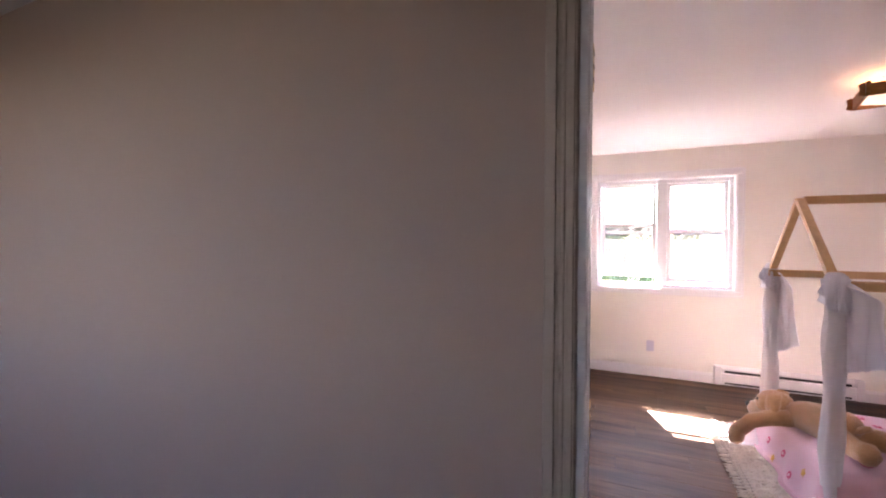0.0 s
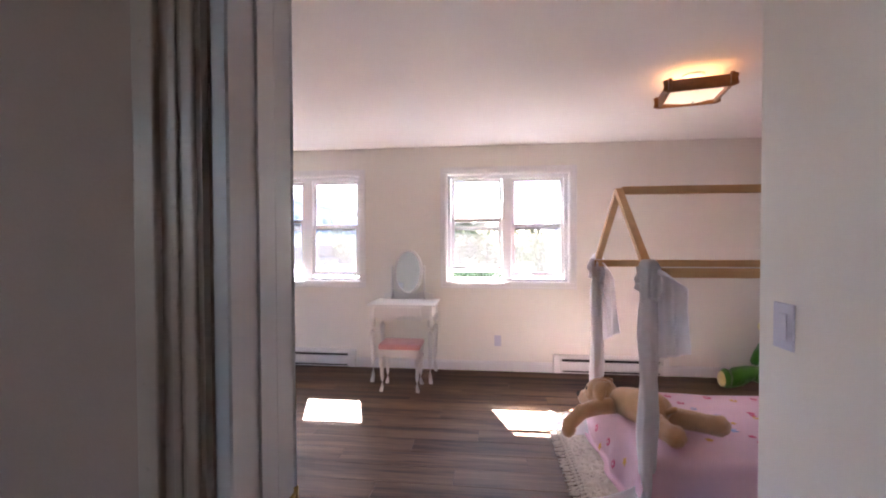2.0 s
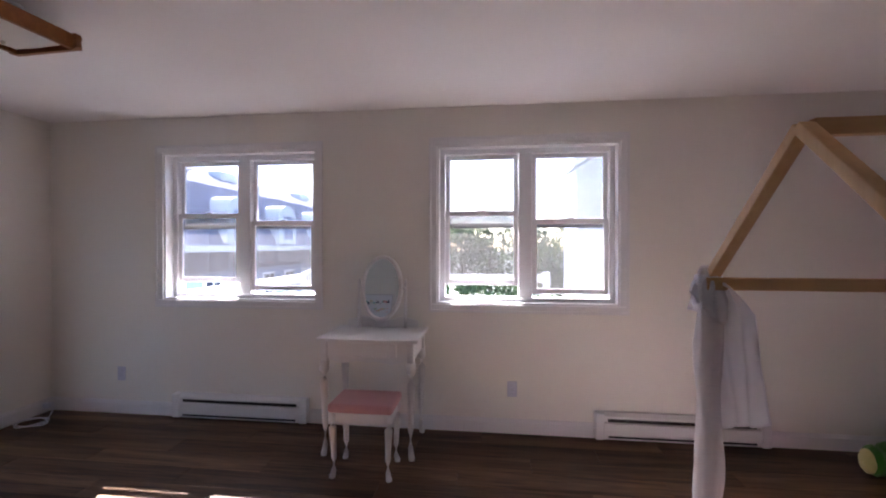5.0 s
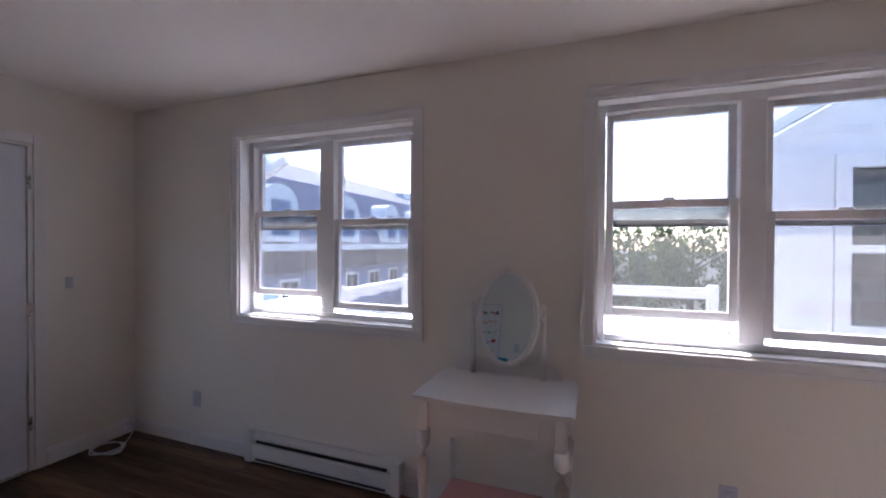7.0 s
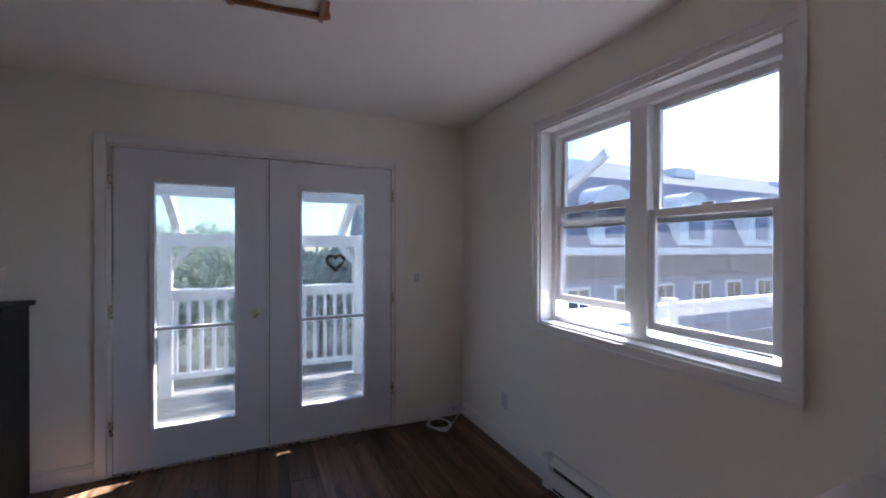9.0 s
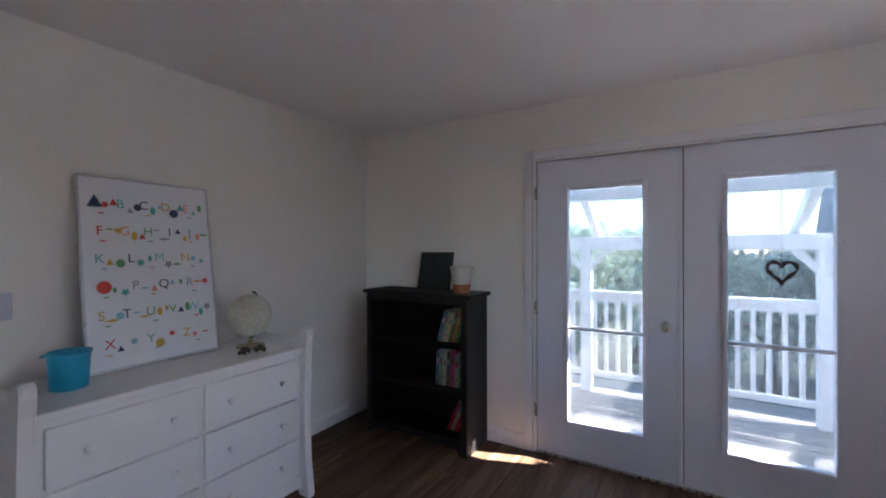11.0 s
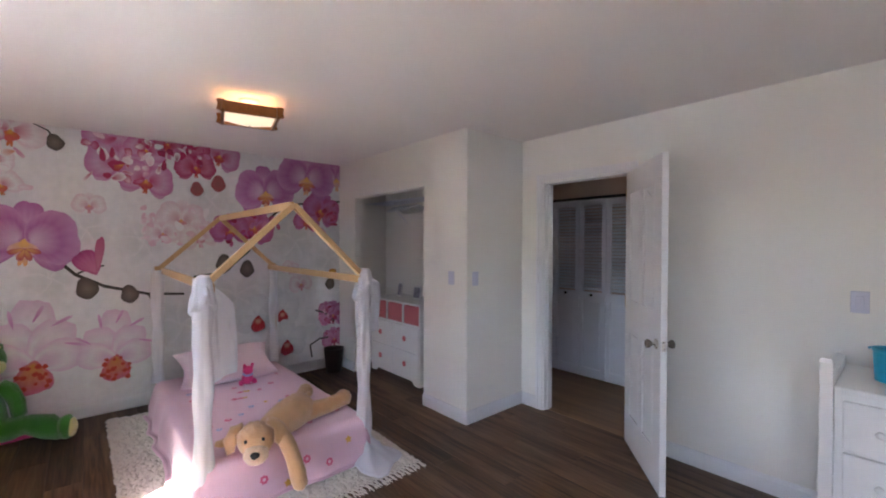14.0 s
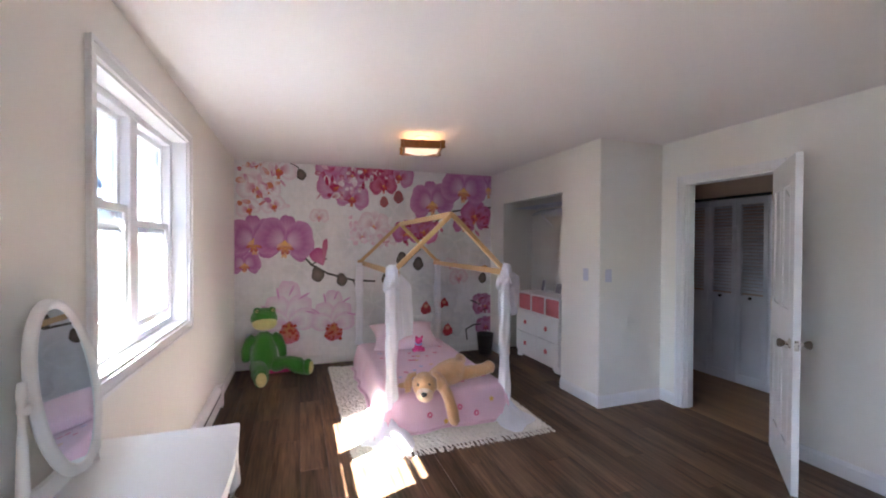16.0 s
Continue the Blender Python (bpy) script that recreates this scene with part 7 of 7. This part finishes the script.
def wing():
    """The gabled wing of the house next to the deck."""
    h = thing("gabled_wing", pose(1.53, 8.3, -3.2), "white clad gabled wing beside the deck", "house")
    W, D = 6.4, 1.0
    bm = bmesh.new()
    slab(bm, "y", 0, 0.2, 0, W, 0, 5.73, [(0.60, 1.98, 3.80, 5.48)])
    part("wall", bm, SIDING, h)
    bm = bmesh.new()
    outline(bm, [(0, 5.731), (W, 5.731), (W / 2, 7.65)], 0, 0.2, "y")
    part("gable", bm, SIDING, h)
    for x in (0, W - 0.2):
        bm = bmesh.new()
        box(bm, x, x + 0.2, 0.201, D, 0, 5.73)
        part("side_wall", bm, SIDING, h)
    mesh = None
    for k in range(38):
        bmz = 0.1 + 0.145 * k
        for a, b in (((0.002, 0.58), (2.01, 3.0)) if 3.6 < bmz < 5.5 else ((0.002, 3.0),)):
            bm = bmesh.new()
            outline(bm, [(-0.001, bmz), (-0.022, bmz), (-0.006, bmz + 0.145), (-0.001, bmz + 0.145)], a, b, "x")
            part("clapboard", bm, SIDING, h)
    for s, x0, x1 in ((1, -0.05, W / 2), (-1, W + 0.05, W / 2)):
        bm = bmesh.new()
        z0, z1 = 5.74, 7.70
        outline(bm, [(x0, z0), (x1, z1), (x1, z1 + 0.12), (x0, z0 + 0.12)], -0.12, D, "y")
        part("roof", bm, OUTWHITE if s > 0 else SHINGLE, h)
    bm = bmesh.new()
    for a, b, c, d in ((0.585, 0.71, 3.74, 5.55), (1.87, 1.995, 3.74, 5.55), (0.71, 1.87, 5.42, 5.55), (0.71, 1.87, 3.74, 3.86), (0.71, 1.87, 4.58, 4.66)):
        box(bm, a, b, -0.05, 0.12, c, d)
    wf = part("window", bm, OUTWHITE, h)
    bm = bmesh.new()
    box(bm, 0.71, 1.87, 0.05, 0.06, 3.86, 5.42)
    part("pane", bm, DARKGLASS, wf)


wing()
# a covered white table by the rail
tb = thing("patio_table", pose(0.45, 7.55, -0.06), "white patio table standing on the deck", "table")
bm = bmesh.new()
box(bm, -0.55, 0.55, -0.4, 0.4, 0.68, 0.72, 0.01)
part("tabletop", bm, OUTWHITE, tb)
for sx in (-1, 1):
    for sy in (-1, 1):
        bm = bmesh.new()
        cyl(bm, (sx * 0.48, sy * 0.33, 0), (sx * 0.45, sy * 0.3, 0.679), 0.025)
        part("leg", bm, OUTWHITE, tb)


def tree(x, y, h, r, seed, mat, leaves=2600):
    rnd = random.Random(seed)
    t = thing("tree", pose(x, y, -3.2), "leafy green tree behind the house", "tree", "far trees")
    bm = bmesh.new()
    lean = rnd.uniform(-0.3, 0.3)
    sweep(bm, [(0, 0, 0), (lean * 0.3, 0, h * 0.25), (lean * 0.7, 0.1, h * 0.5), (lean, 0.1, h * 0.8)], [0.24, 0.18, 0.13, 0.05], 8)
    for k in range(6):
        a = k * 1.05 + rnd.random()
        z = h * rnd.uniform(0.3, 0.6)
        sweep(bm, [(lean * 0.5, 0, z), (r * 0.4 * math.cos(a), r * 0.4 * math.sin(a), z + h * 0.12), (r * 0.75 * math.cos(a), r * 0.75 * math.sin(a), z + h * 0.2)], [0.09, 0.06, 0.025], 6)
    part("trunk", bm, BARK, t)
    clumps = [(Vector((rnd.uniform(-r, r) * 0.75, rnd.uniform(-r, r) * 0.75, h * rnd.uniform(0.25, 0.95))), rnd.uniform(0.25, 0.5) * r) for _ in range(22)]
    verts, faces = [], []
    for i in range(leaves):
        c, cr = clumps[i % len(clumps)]
        d = Vector((rnd.gauss(0, 1), rnd.gauss(0, 1), rnd.gauss(0, 1))).normalized() * cr * rnd.uniform(0.6, 1.05)
        p = c + d
        q = Euler((rnd.uniform(0, 6.3), rnd.uniform(0, 6.3), rnd.uniform(0, 6.3))).to_matrix()
        s = rnd.uniform(0.09, 0.20)
        o = len(verts)
        for a, b in ((-s, 0), (0, -s * 0.55), (s, 0), (0, s * 0.55)):
            verts.append(p + q @ Vector((a, b, 0.15 * s if a else 0)))
        faces.append((o, o + 1, o + 2, o + 3))
    me = bpy.data.meshes.new("crown")
    me.from_pydata(verts, [], faces)
    me.materials.append(mat)
    ob = new("crown", me)
    ob.parent = t
    tagged(ob, kind="stuff")


rnd = random.Random(9)
for k in range(15):
    tree(-9 + 2.4 * k + rnd.uniform(-0.6, 0.6), 31 + rnd.uniform(-3, 4), rnd.uniform(4.6, 6.6), rnd.uniform(1.8, 2.5), 40 + k, LEAF if k % 3 else LEAF2)
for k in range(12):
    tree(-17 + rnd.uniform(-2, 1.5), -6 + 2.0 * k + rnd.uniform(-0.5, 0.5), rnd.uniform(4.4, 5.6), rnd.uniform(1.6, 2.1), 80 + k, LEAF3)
